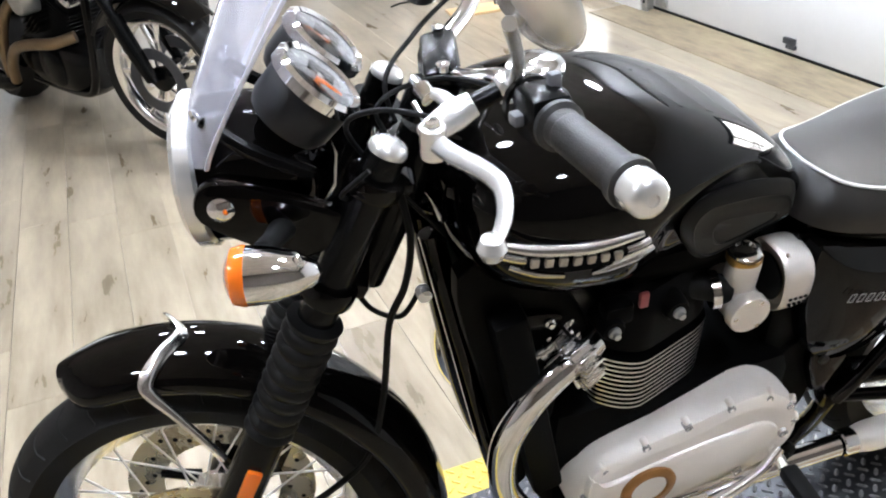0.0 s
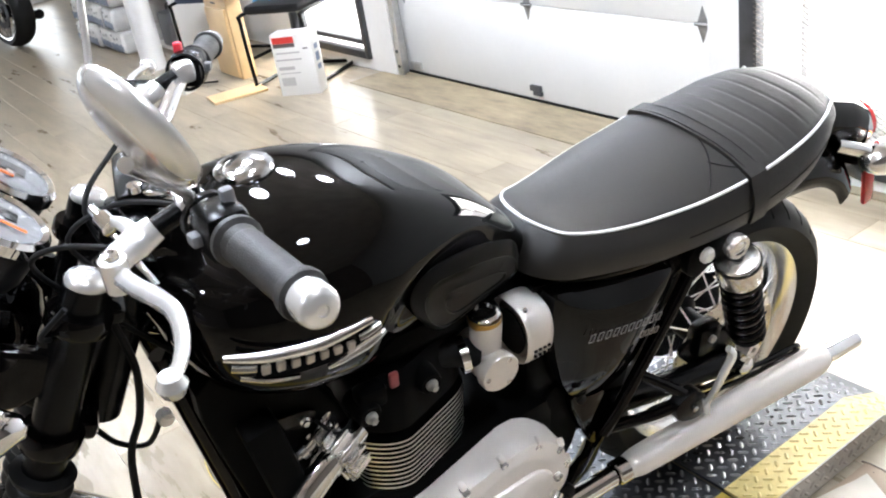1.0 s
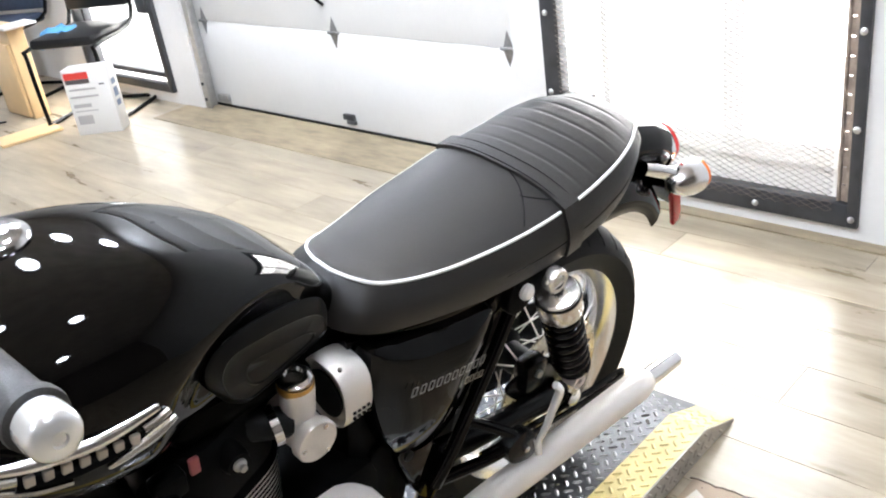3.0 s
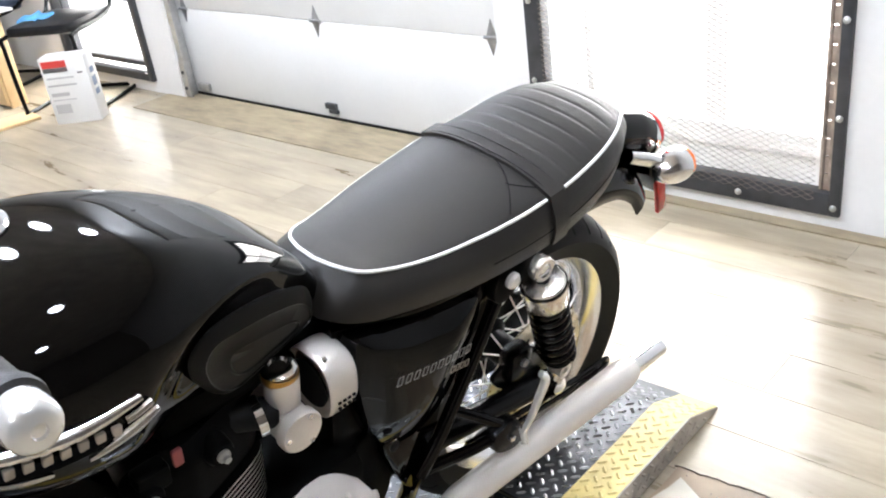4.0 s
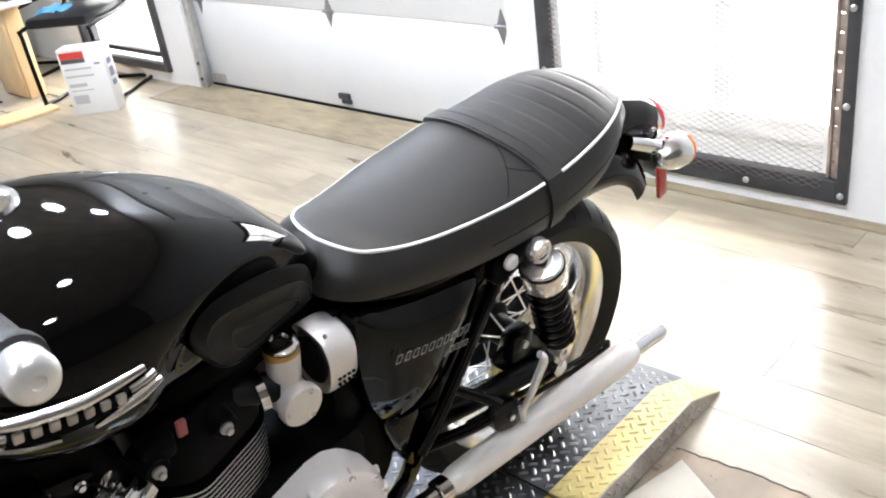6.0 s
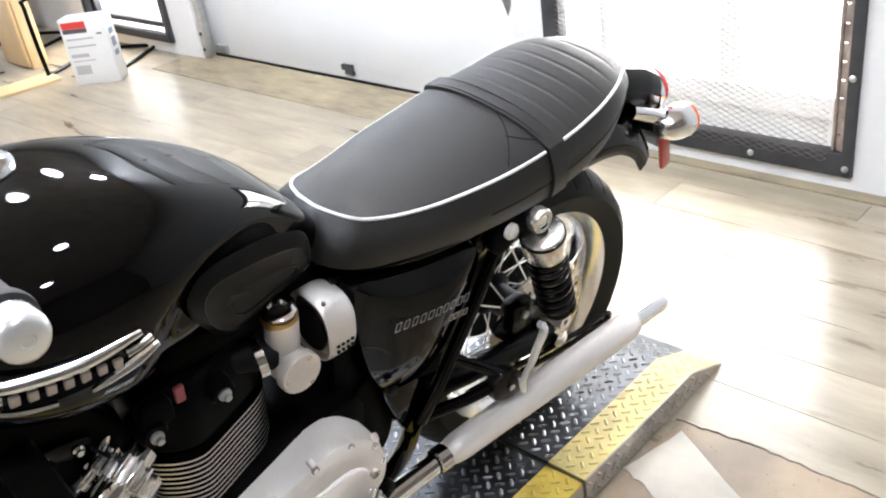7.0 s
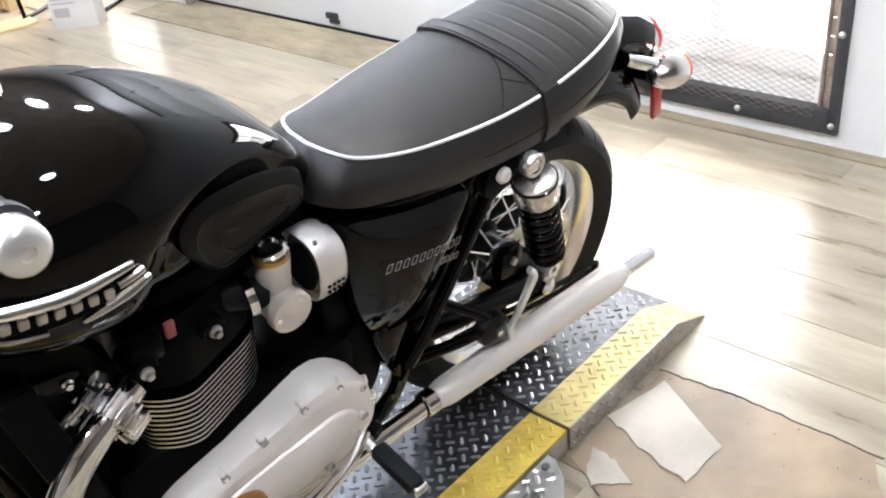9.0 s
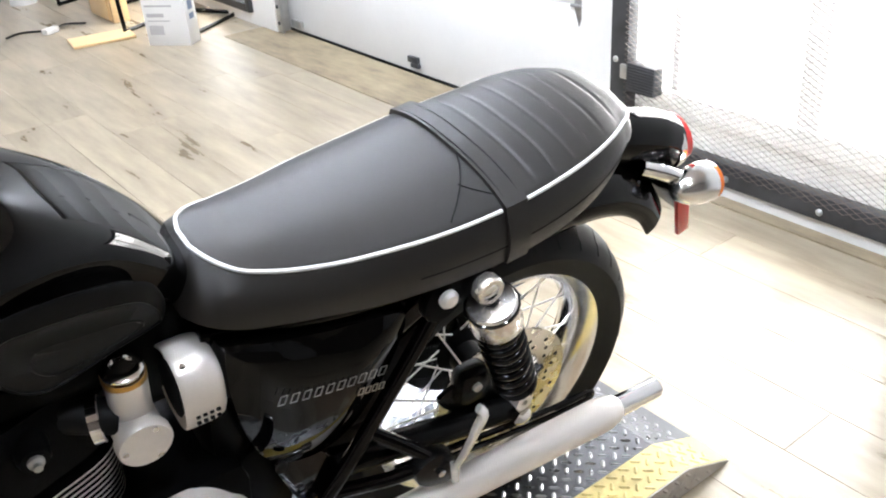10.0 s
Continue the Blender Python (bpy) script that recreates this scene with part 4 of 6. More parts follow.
GAITER = mat("gaiter rubber", (0.005, 0.005, 0.005), 0.45, spec=0.22, var=0.15, scale=30)
for s in (-1, 1):
    leg = part("fork_leg", in_fork(tube([(-0.053, s * 0.11, 0.064), (-0.053, s * 0.11, -0.06), (-0.053, s * 0.11, -0.20)], [0.0235, 0.0245, 0.0245], 20, 3)), SATIN, bike, "black fork leg with rubber gaiter")
    part("lower_leg", in_fork(tube([(-0.053, s * 0.11, -0.37), (-0.053, s * 0.11, -0.60), (-0.055, s * 0.11, -0.735)], [0.0285, 0.030, 0.024], 20, 3)), SATIN, leg)
    gp = [(0.0325 + 0.0048 * abs(math.cos(i * math.pi / 8)) - 0.0025 * i / 72, -0.185 - i * 0.00268) for i in range(73)]
    g = lathe([(0.024, -0.180)] + gp + [(0.028, -0.382)], 26)
    g.transform(Matrix.Translation((-0.053, s * 0.11, 0)))
    part("gaiter", in_fork(g), GAITER, leg, "ribbed black rubber gaiter")
    cp = lathe([(0.0, 0.0785), (0.004, 0.0785), (0.005, 0.0800), (0.011, 0.0795), (0.018, 0.0765), (0.0225, 0.0715), (0.0235, 0.0665), (0.0220, 0.062)], 28, pose(-0.053, s * 0.11, 0))
    part("fork_cap", in_fork(cp), LEVERS, leg, "chrome fork cap")
    part("reflector", in_fork(block(0.022, 0.008, 0.055, (-0.052, s * 0.142, -0.460), 0.003)), ORANGE, leg, "amber side reflector")
    part("caliper", in_fork(block(0.05, 0.045, 0.085, (0.005, s * 0.088, -0.60), 0.012)), SATIN, leg)
for u, th in ((0.022, 0.022), (-0.135, 0.026)):
    yk = in_fork(merge(block(0.055, 0.20, th, (-0.030, 0, u), 0.009), merge(lathe([(0.033, -th / 2), (0.035, -th / 3), (0.035, th / 3), (0.033, th / 2)], 24, pose(-0.053, -0.11, u)), lathe([(0.033, -th / 2), (0.035, -th / 3), (0.035, th / 3), (0.033, th / 2)], 24, pose(-0.053, 0.11, u)))))
    part("fork_yoke", yk, PAINT, bike, "black fork yoke")

# front mudguard with its chrome stay
loops = []
for i in range(45):
    ph = radians(-25 + 113 * i / 44)
    wd = 0.070 * math.sqrt(1 - (max(0, 4 - i) / 4.6) ** 2) * (1 - 0.15 * max(0, (i - 40) / 4) ** 2)
    c = Vector((math.sin(ph), 0, math.cos(ph)))
    row = [FW + c * (0.337 + 0.038 * math.cos(k)) + Vector((0, wd * math.sin(k), 0)) for k in np.linspace(-1.9, 1.9, 15)]
    row += [FW + c * (0.334 + 0.036 * math.cos(k)) + Vector((0, (wd - 0.003) * math.sin(k), 0)) for k in np.linspace(1.9, -1.9, 15)]
    loops.append(row)
guard = part("front_mudguard", steered(rings(loops)), PAINT, bike, "gloss black front mudguard", angle=60)
strip = [(0.070, 0.095, 0.225), (0.042, 0.091, 0.268), (0.014, 0.087, 0.310), (-0.008, 0.082, 0.338), (-0.015, 0.076, 0.352), (-0.010, 0.063, 0.364), (0.006, 0.036, 0.375), (0.026, 0.0, 0.3785)]
hoop = [FW + Vector((x, -y, z)) for x, y, z in strip] + [FW + Vector((x, y, z)) for x, y, z in reversed(strip[:-1])]
part("guard_stay", steered(tube(hoop, [0.0060, 0.0062, 0.0066, 0.0085] + [0.0105] * 7 + [0.0085, 0.0066, 0.0062, 0.0060], 10, 3, flat=0.42)), ALLOY, guard, "polished alloy mudguard stay")

# headlight, brackets, instruments and screen
hl = lathe([(0.0, -0.115), (0.04, -0.108), (0.07, -0.085), (0.088, -0.04), (0.092, 0.0), (0.092, 0.045)], 36, Matrix.Translation(fk(-0.066, -0.190, 0)) @ pose(0, 0, 0, 0, -92, 0))
lamp = part("headlight", steered(hl), PAINT, bike, "gloss black headlight shell with chrome rim")
part("rim", steered(lathe([(0.093, 0.040), (0.098, 0.044), (0.098, 0.062), (0.088, 0.070), (0.084, 0.066), (0.086, 0.045)], 40, Matrix.Translation(fk(-0.066, -0.190, 0)) @ pose(0, 0, 0, 0, -92, 0), closed=True)), LEVERS, lamp, "chrome headlight rim")
part("lens", steered(lathe([(0.087, 0.062), (0.06, 0.078), (0.03, 0.085), (0.0, 0.087)], 32, Matrix.Translation(fk(-0.066, -0.190, 0)) @ pose(0, 0, 0, 0, -92, 0))), GLASS, lamp)
for s in (-1, 1):
    br = part("headlight_bracket", in_fork(outline([(-0.235, -0.060), (-0.215, -0.037), (-0.15, -0.026), (-0.075, -0.024), (-0.068, -0.065), (-0.10, -0.098), (-0.16, -0.102), (-0.222, -0.092)], s * 0.122, s * 0.106, 0.006)), PAINT, bike, "black headlight bracket")
    part("bolt", in_fork(lathe([(0.015, 0), (0.0155, 0.006), (0.010, 0.011), (0.0, 0.012)], 18, pose(-0.203, s * 0.118, -0.066, s * -90, 0, 0))), CHROME, br, "round silver bolt")
    sg = [(-0.130, s * 0.115, -0.066), (-0.140, s * 0.150, -0.066), (-0.148, s * 0.178, -0.066)]
    stem = part("front_indicator", in_fork(tube(sg, [0.016, 0.012, 0.013], 14, 4)), RUBBER, bike, "chrome bullet indicator with amber lens")
    bm_ = lathe([(0.0, -0.062), (0.012, -0.056), (0.024, -0.035), (0.031, -0.010), (0.033, 0.012), (0.033, 0.020)], 28)
    bm_.transform(Matrix.Translation(fk(-0.076, -0.140, s * 0.205)) @ pose(0, 0, 0, 0, -88, 0))
    part("bulb_housing", steered(bm_), CHROME, stem, "chrome bullet housing")
    bm_ = lathe([(0.033, 0.018), (0.034, 0.022), (0.031, 0.034), (0.018, 0.041), (0.0, 0.043)], 28)
    bm_.transform(Matrix.Translation(fk(-0.076, -0.140, s * 0.205)) @ pose(0, 0, 0, 0, -88, 0))
    part("lens", steered(bm_), ORANGE, stem, "amber lens")
    face = (AXIS * 0.95 + BACK * 0.30).normalized()
    cm = Matrix.Translation(fk(0.096, -0.147, s * 0.062)) @ face.to_track_quat("Z", "Y").to_matrix().to_4x4()
    clk = part("instrument", steered(lathe([(0.032, -0.066), (0.046, -0.062), (0.051, -0.050), (0.0525, -0.006), (0.048, 0.0)], 36, cm)), BLACKP, bike, "round instrument with chrome bezel")
    part("bezel", steered(lathe([(0.0525, -0.010), (0.0565, -0.008), (0.0565, 0.004), (0.0515, 0.009), (0.0455, 0.006), (0.0455, -0.004)], 40, cm, closed=True)), CHROME, clk, "chrome bezel")
    part("dial", steered(lathe([(0.0455, 0.0), (0.0455, 0.0015), (0.0, 0.0015)], 32, cm)), DIAL, clk, "silver grey dial face")
    part("dial_window", steered(placed(block(0.020, 0.034, 0.0012, (0.016, 0, 0.0025)), cm)), BLACKP, clk, "dark display window")
    for i in range(11):
        a = radians(-130 + 26 * i)
        part("dial_mark", steered(placed(block(0.0012, 0.006, 0.0008, (0, 0.036, 0.0022)), cm @ Matrix.Rotation(a, 4, "Z"))), CARD, clk)
    part("dial_hub", steered(lathe([(0.0, 0.0060), (0.005, 0.0055), (0.006, 0.0016)], 16, cm)), CHROME, clk)
    part("needle", steered(placed(block(0.003, 0.034, 0.0012, (-0.006, s * 0.012, 0.0036)), cm)), ORANGE, clk)
    part("glass", steered(lathe([(0.0453, 0.005), (0.03, 0.0075), (0.0, 0.0085)], 32, cm)), GLASS, clk).visible_shadow = False
b = bmesh.new()
nv, nw = 14, 18
grid = []
for side in (0, 1):
    g = []
    for i in range(nv + 1):
        row = []
        for j in range(nw + 1):
            v, w = i / nv, 2 * j / nw - 1
            wid = 0.128 * (1 - 0.30 * max(0, v - 0.55) ** 1.4) * (0.80 + 0.20 * min(1, v * 3))
            row.append(b.verts.new((0.098 + 0.134 * v ** 1.15 + 0.055 * w * w + 0.003 * side, wid * w, 0.982 + 0.020 * w * w * (1 - v) + 0.268 * v - 0.035 * w * w * v)))
        g.append(row)
    grid.append(g)
for g in grid:
    for i in range(nv):
        for j in range(nw):
            b.faces.new((g[i][j], g[i][j + 1], g[i + 1][j + 1], g[i + 1][j]))
for i in range(nv):
    for j in (0, nw):
        b.faces.new((grid[0][i][j], grid[0][i + 1][j], grid[1][i + 1][j], grid[1][i][j]))
for j in range(nw):
    for i in (0, nv):
        b.faces.new((grid[0][i][j], grid[0][i][j + 1], grid[1][i][j + 1], grid[1][i][j]))
screen = part("flyscreen", steered(b), SCREEN, bike, "clear moulded flyscreen")
screen.visible_shadow = False
EDGE = mat("milky acrylic edge", (0.80, 0.80, 0.88), 0.25, var=0.05, scale=30)
for s in (-1, 1):
    edge = []
    for v in np.linspace(0, 1, 15):
        wid = 0.128 * (1 - 0.30 * max(0, v - 0.55) ** 1.4) * (0.80 + 0.20 * min(1, v * 3))
        edge.append((0.098 + 0.134 * v ** 1.15 + 0.055, wid * s, 0.982 + 0.020 * (1 - v) + 0.268 * v - 0.035 * v))
    part("screen_edge", steered(tube(edge, 0.0035, 10, 2, flat=0.6)), EDGE, screen, "milky white moulded edge")
for s in (-1, 1):
    part("screen_bracket", steered(tube([(0.155, s * 0.085, 1.055), (0.20, s * 0.095, 1.02), (0.27, s * 0.10, 0.985)], 0.009, 8, 3)), SATIN, screen)
    part("screw", steered(lathe([(0.008, 0), (0.007, 0.004), (0, 0.005)], 12, pose(0.148, s * 0.092, 1.062, 0, 60, 0))), CHROME, screen)

# handlebars, as the bars stand turned to the right
def bar_side(s, pts, grip_in, grip_out):
    bar = part("handlebar", tube(pts, 0.0112, 14), CHROME, bike, "chrome handlebar")
    gi, go = Vector(grip_in), Vector(grip_out)
    d = (go - gi).normalized()
    m = Matrix.Translation(gi) @ d.to_track_quat("Z", "Y").to_matrix().to_4x4()
    L = (go - gi).length
    prof = [(0.0235, 0.0), (0.0235, 0.006), (0.0185, 0.009), (0.0175, 0.02)]
    prof += [(0.0178 + 0.0006 * (i % 2), 0.02 + (L - 0.035) * i / 24) for i in range(25)]
    prof += [(0.0185, L - 0.012), (0.0215, L - 0.010), (0.0222, L - 0.004), (0.0215, L)]
    part("grip", lathe(prof, 28, m), GRIP, bar, "worn black rubber grip")
    part("bar_end", lathe([(0.0150, L), (0.0178, L + 0.003), (0.0182, L + 0.016), (0.0178, L + 0.022), (0.0160, L + 0.0262), (0.0120, L + 0.0285), (0.0055, L + 0.0295), (0.0045, L + 0.0275), (0.0, L + 0.0275)], 36, m), LEVERS, bar, "silver bar end weight")
    sw = part("switchgear", placed(block(0.044, 0.050, 0.052, (0, 0, -0.030), 0.012), m), SATIN, bar, "black switch housing")
    part("switch_button", placed(block(0.012, 0.020, 0.012, (0.012, 0.026, -0.03), 0.003), m), REDSW if s > 0 else GREYP, sw)
    part("switch_button", placed(block(0.014, 0.012, 0.016, (-0.024, 0.0, -0.03), 0.003), m), GREYP, sw)
    part("clamp_ring", lathe([(0.024, -0.062), (0.027, -0.060), (0.027, -0.052), (0.024, -0.050)], 20, m, closed=True), SATIN, sw)
    return bar


GRIP = mat("worn grip rubber", (0.022, 0.021, 0.020), 0.5, var=0.7, scale=45, bump=0.3, fine=0.5)
left_bar = bar_side(-1, [(0.425, 0, 1.070), (0.427, -0.05, 1.076), (0.431, -0.11, 1.103), (0.434, -0.18, 1.138), (0.436, -0.25, 1.150), (0.444, -0.44, 1.178)], (0.437, -0.302, 1.158), (0.4435, -0.427, 1.1765))
right_bar = bar_side(1, [(0.425, 0, 1.070), (0.448, 0.05, 1.072), (0.495, 0.11, 1.074), (0.548, 0.20, 1.075), (0.595, 0.265, 1.065), (0.655, 0.375, 1.040)], (0.6, 0.285, 1.060), (0.652, 0.372, 1.041))


def lever(bar, perch, pts, label):
    lv = part("lever", tube(pts, [0.010, 0.009, 0.0085, 0.0085, 0.0085, 0.008], 12, 6, flat=0.62), LEVERS, bar, label)
    part("lever_ball", lathe([(0.0, -0.013), (0.009, -0.009), (0.0125, 0.0), (0.009, 0.009), (0.0, 0.013)], 16, Matrix.Translation(pts[-1])), LEVERS, lv)
    p = Vector(perch)
    pb = tube([Vector(pts[0]) + Vector((-0.006, 0.004, 0.006)), p, p + Vector((0.022, 0.002, 0.008))], [0.012, 0.016, 0.013], 14, 4, flat=0.8)
    block(0.030, 0.024, 0.030, p + Vector((0.060, 0.006, 0.016)), 0.008, bm=pb)
    tube([p + Vector((0.004, 0.008, 0.004)), p + Vector((-0.002, 0.030, 0.006)), p + Vector((-0.012, 0.046, 0.004))], [0.010, 0.007, 0.005], 12, 3, bm=pb)
    lathe([(0.010, -0.018), (0.013, -0.016), (0.013, 0.016), (0.010, 0.018)], 14, Matrix.Translation(Vector(pts[0])), bm=pb)
    perch_part = part("lever_perch", pb, LEVERS, bar, "silver lever perch")
    part("perch_gap", rod(p + Vector((0.018, 0.002, 0.006)), p + Vector((0.048, 0.005, 0.014)), 0.0105), SATIN, perch_part, "black joint of the perch")
    part("pivot_bolt", lathe([(0.0075, 0.018), (0.0070, 0.023), (0.0035, 0.024), (0.003, 0.021), (0, 0.021)], 14, Matrix.Translation(Vector(pts[0]))), CHROME, perch_part)
    part("adjuster", lathe([(0.006, -0.014), (0.0095, -0.013), (0.0095, 0.004), (0.006, 0.006), (0.0045, 0.020), (0, 0.020)], 14, Matrix.Translation(p + Vector((-0.014, 0.050, 0.004))) @ pose(0, 0, 0, -75, 0, 14)), CHROME, perch_part)
    return lv


lever(left_bar, (0.372, -0.205, 1.125), [(0.345, -0.228, 1.117), (0.350, -0.27, 1.128), (0.359, -0.325, 1.145), (0.361, -0.365, 1.153), (0.352, -0.395, 1.146), (0.335, -0.413, 1.135)], "polished clutch lever with ball end")
lever(right_bar, (0.50, 0.20, 1.070), [(0.47, 0.225, 1.058), (0.49, 0.27, 1.052), (0.515, 0.32, 1.045), (0.535, 0.355, 1.036), (0.55, 0.38, 1.028), (0.560, 0.40, 1.020)], "polished brake lever with ball end")
part("brake_reservoir", lathe([(0.019, 0), (0.021, 0.003), (0.021, 0.026), (0.023, 0.028), (0.023, 0.036), (0.0, 0.038)], 24, pose(0.450, 0.170, 1.072, 8, 6, 0)), BLACKP, bike, "black brake fluid reservoir")
part("bar_clamp", placed(block(0.044, 0.105, 0.034, (0, 0, 0), 0.009), pose(0.424, 0, 1.070, 0, -10, -14)), SATIN, bike, "black handlebar clamp")
for y in (-0.045, 0.045):
    part("clamp_bolt", lathe([(0.008, 0), (0.008, 0.008), (0, 0.009)], 10, pose(0.424 + y * 0.25, y, 1.084)), CHROME, bike)
part("riser", block(0.045, 0.045, 0.05, (0.413, -0.045, 1.037), 0.010), SATIN, bike, "black bar riser")
part("riser", block(0.045, 0.045, 0.05, (0.434, 0.045, 1.037), 0.010), SATIN, bike, "black bar riser")
part("ignition_lock", lathe([(0.022, 0), (0.022, 0.045), (0.014, 0.05), (0.0, 0.05)], 20, pose(0.385, -0.01, 1.01, 0, 25, 0)), SATIN, bike, "black ignition lock barrel")


def mirror(s, foot, knee, centre, normal):
    st = part("mirror", tube([foot, knee, Vector(centre) + Vector((-0.012, 0, -0.02))], 0.0055, 10, 6), LEVERS, bike, "round chrome mirror on a bent stem")
    m = Matrix.Translation(centre) @ Vector(normal).to_track_quat("Z", "Y").to_matrix().to_4x4() @ Matrix.Scale(0.95, 4)
    part("shell", lathe([(0.0, -0.0115), (0.012, -0.0113), (0.024, -0.0105), (0.034, -0.0090), (0.042, -0.0065), (0.047, -0.0032), (0.0500, 0.001), (0.0505, 0.004), (0.0495, 0.007), (0.046, 0.008)], 48, m), LEVERS, st, "satin chrome mirror shell")
    part("glass", lathe([(0.046, 0.005), (0.046, 0.0065), (0.0, 0.0065)], 32, m), MIRROR, st, "mirror glass")
    part("stem_nut", lathe([(0.009, 0), (0.009, 0.018), (0.006, 0.02)], 6, Matrix.Translation(foot)), CHROME, st)


mirror(-1, (0.43, -0.215, 1.155), (0.40, -0.30, 1.225), (0.358, -0.416, 1.342), (0.90, 0.26, 0.34))
mirror(1, (0.449, 0.252, 1.092), (0.466, 0.260, 1.195), (0.495, 0.300, 1.39), (0.93, -0.25, -0.10))
part("mirror_arm", tube([(0.449, 0.252, 1.092), (0.470, 0.245, 1.078), (0.520, 0.205, 1.076)], [0.007, 0.008, 0.010], 12, 5), SATIN, bike, "black foot of the mirror stem")
# hoses and cables
for pts, r in (([(0.345, -0.075, 0.95), (0.352, -0.08, 0.88), (0.340, -0.08, 0.81), (0.315, -0.08, 0.75), (0.297, -0.08, 0.62), (0.265, -0.085, 0.505), (0.205, -0.085, 0.449), (0.14, -0.09, 0.42)], 0.0050),
               ([(0.37, -0.215, 1.125), (0.31, -0.16, 1.12), (0.29, -0.08, 1.05), (0.36, -0.05, 0.92), (0.43, -0.06, 0.82)], 0.0030),
               ([(0.44, -0.20, 1.135), (0.38, -0.12, 1.12), (0.33, -0.05, 1.05), (0.39, -0.02, 0.93)], 0.0028),
               ([(0.50, 0.19, 1.06), (0.43, 0.13, 1.045), (0.37, 0.07, 1.01), (0.40, 0.05, 0.90)], 0.0034),
               ([(0.29, 0.01, 0.74), (0.31, 0.0, 0.705), (0.345, -0.02, 0.70), (0.37, -0.04, 0.76)], 0.004),
               ([(0.30, -0.13, 1.03), (0.27, -0.12, 1.0), (0.28, -0.09, 0.97)], 0.003)):
    part("cable", tube(pts, r, 8, 7), RUBBER, bike)
# coil, bracket and plumbing in front of the head
for s in (-1, 1):
    br = part("coil_bracket", outline([(0.476, 0.731), (0.540, 0.720), (0.548, 0.704), (0.530, 0.694), (0.476, 0.711)], s * 0.110, s * 0.103, 0.002), SATIN, bike, "black steel coil bracket")
    for x, z in ((0.489, 0.720), (0.530, 0.708)):
        part("bracket_bolt", lathe([(0.0075, 0), (0.0075, 0.004), (0.0045, 0.006), (0.0045, 0.010), (0, 0.011)], 12, pose(x, s * 0.110, z, s * -90, 0, 0)), CHROME, br)
    part("coolant_pipe", tube([(0.575, s * 0.088, 0.690), (0.540, s * 0.104, 0.655), (0.508, s * 0.106, 0.640), (0.490, s * 0.102, 0.600)], 0.0085, 12, 6), CHROME, bike, "thin chrome coolant pipe")
    part("hose_band", lathe([(0.0095, -0.006), (0.0115, -0.005), (0.0115, 0.005), (0.0095, 0.006)], 14, pose(0.523, s * 0.106, 0.647, 0, 65, 0), closed=True), ALLOY, bike)
    part("wire_loop", tube([(0.545, s * 0.112, 0.700), (0.565, s * 0.122, 0.672), (0.585, s * 0.120, 0.668), (0.610, s * 0.112, 0.690)], 0.0026, 8, 6), RUBBER, bike)
part("dipped_rod", rod((0.395, -0.118, 1.008), (0.372, -0.060, 1.060), 0.0045), CHROME, bike, "thin chrome stay")
part("yoke_nut", lathe([(0.020, 0.0), (0.020, 0.010), (0.013, 0.014), (0.006, 0.015), (0, 0.012)], 6, pose(0.395, 0, 1.022, 0, -24, 0)), CHROME, bike, "chrome steering stem nut")
part("cable_clamp", lathe([(0.010, -0.008), (0.010, 0.008), (0, 0.008)], 12, pose(0.37, -0.055, 0.765, 90, 0, 0)), SILVER, bike)

# frame
frame_parts = [([(0.395, 0, 0.88), (0.52, 0, 0.80), (0.75, 0, 0.76), (0.95, 0, 0.73)], 0.020)]
for s in (-1, 1):
    frame_parts += [([(0.392, s * 0.025, 0.84), (0.42, s * 0.05, 0.65), (0.465, s * 0.075, 0.38), (0.52, s * 0.085, 0.24), (0.70, s * 0.09, 0.19), (1.0, s * 0.10, 0.23), (1.06, s * 0.12, 0.36)], 0.0165),
                    ([(1.235, s * 0.125, 0.640), (1.19, s * 0.132, 0.575), (1.09, s * 0.141, 0.43), (1.055, s * 0.138, 0.375)], 0.0122),
                    ([(0.92, s * 0.09, 0.735), (1.1, s * 0.115, 0.712), (1.30, s * 0.12, 0.715), (1.50, s * 0.10, 0.745), (1.62, s * 0.05, 0.76)], 0.0135),
                    ([(1.135, s * 0.13, 0.465), (1.18, s * 0.16, 0.435), (1.215, s * 0.182, 0.405)], 0.0115),
                    ([(1.05, s * 0.13, 0.375), (1.15, s * 0.165, 0.385), (1.215, s * 0.182, 0.398)], 0.0115)]
for pts, r in frame_parts:
    part("frame_tube", tube(pts, r, 14, 6), PAINT, bike, "gloss black frame tube")
part("head_stock", rod(fk(0.06, 0, 0), fk(-0.17, 0, 0), 0.032, seg=22), SATIN, bike)
# radiator widened and side plates added to darken the gap before the engine
rad = part("radiator", block(0.05, 0.27, 0.40, (0.500, 0, 0.55), 0.008, pose(0, 0, 0, 0, -10, 0)), MATT, bike, "small black radiator")
for s in (-1, 1):
    part("radiator_filler", outline([(0.405, 0.815), (0.52, 0.79), (0.60, 0.66), (0.56, 0.55), (0.53, 0.40), (0.485, 0.345), (0.445, 0.56)], s * 0.098, s * 0.070, 0.006), MATT, rad, "black plate added to fill the dark gap beside the radiator")
for i in range(12):
    part("radiator_slat", block(0.004, 0.20, 0.003, (0.482 - 0.0040 * (i - 6), 0, 0.44 + i * 0.0185)), SATIN, rad)
CAPSTEEL = mat("polished shock cap", (0.90, 0.85, 0.80), 0.24, 0.85, var=0.05, scale=30, rvar=0.05)
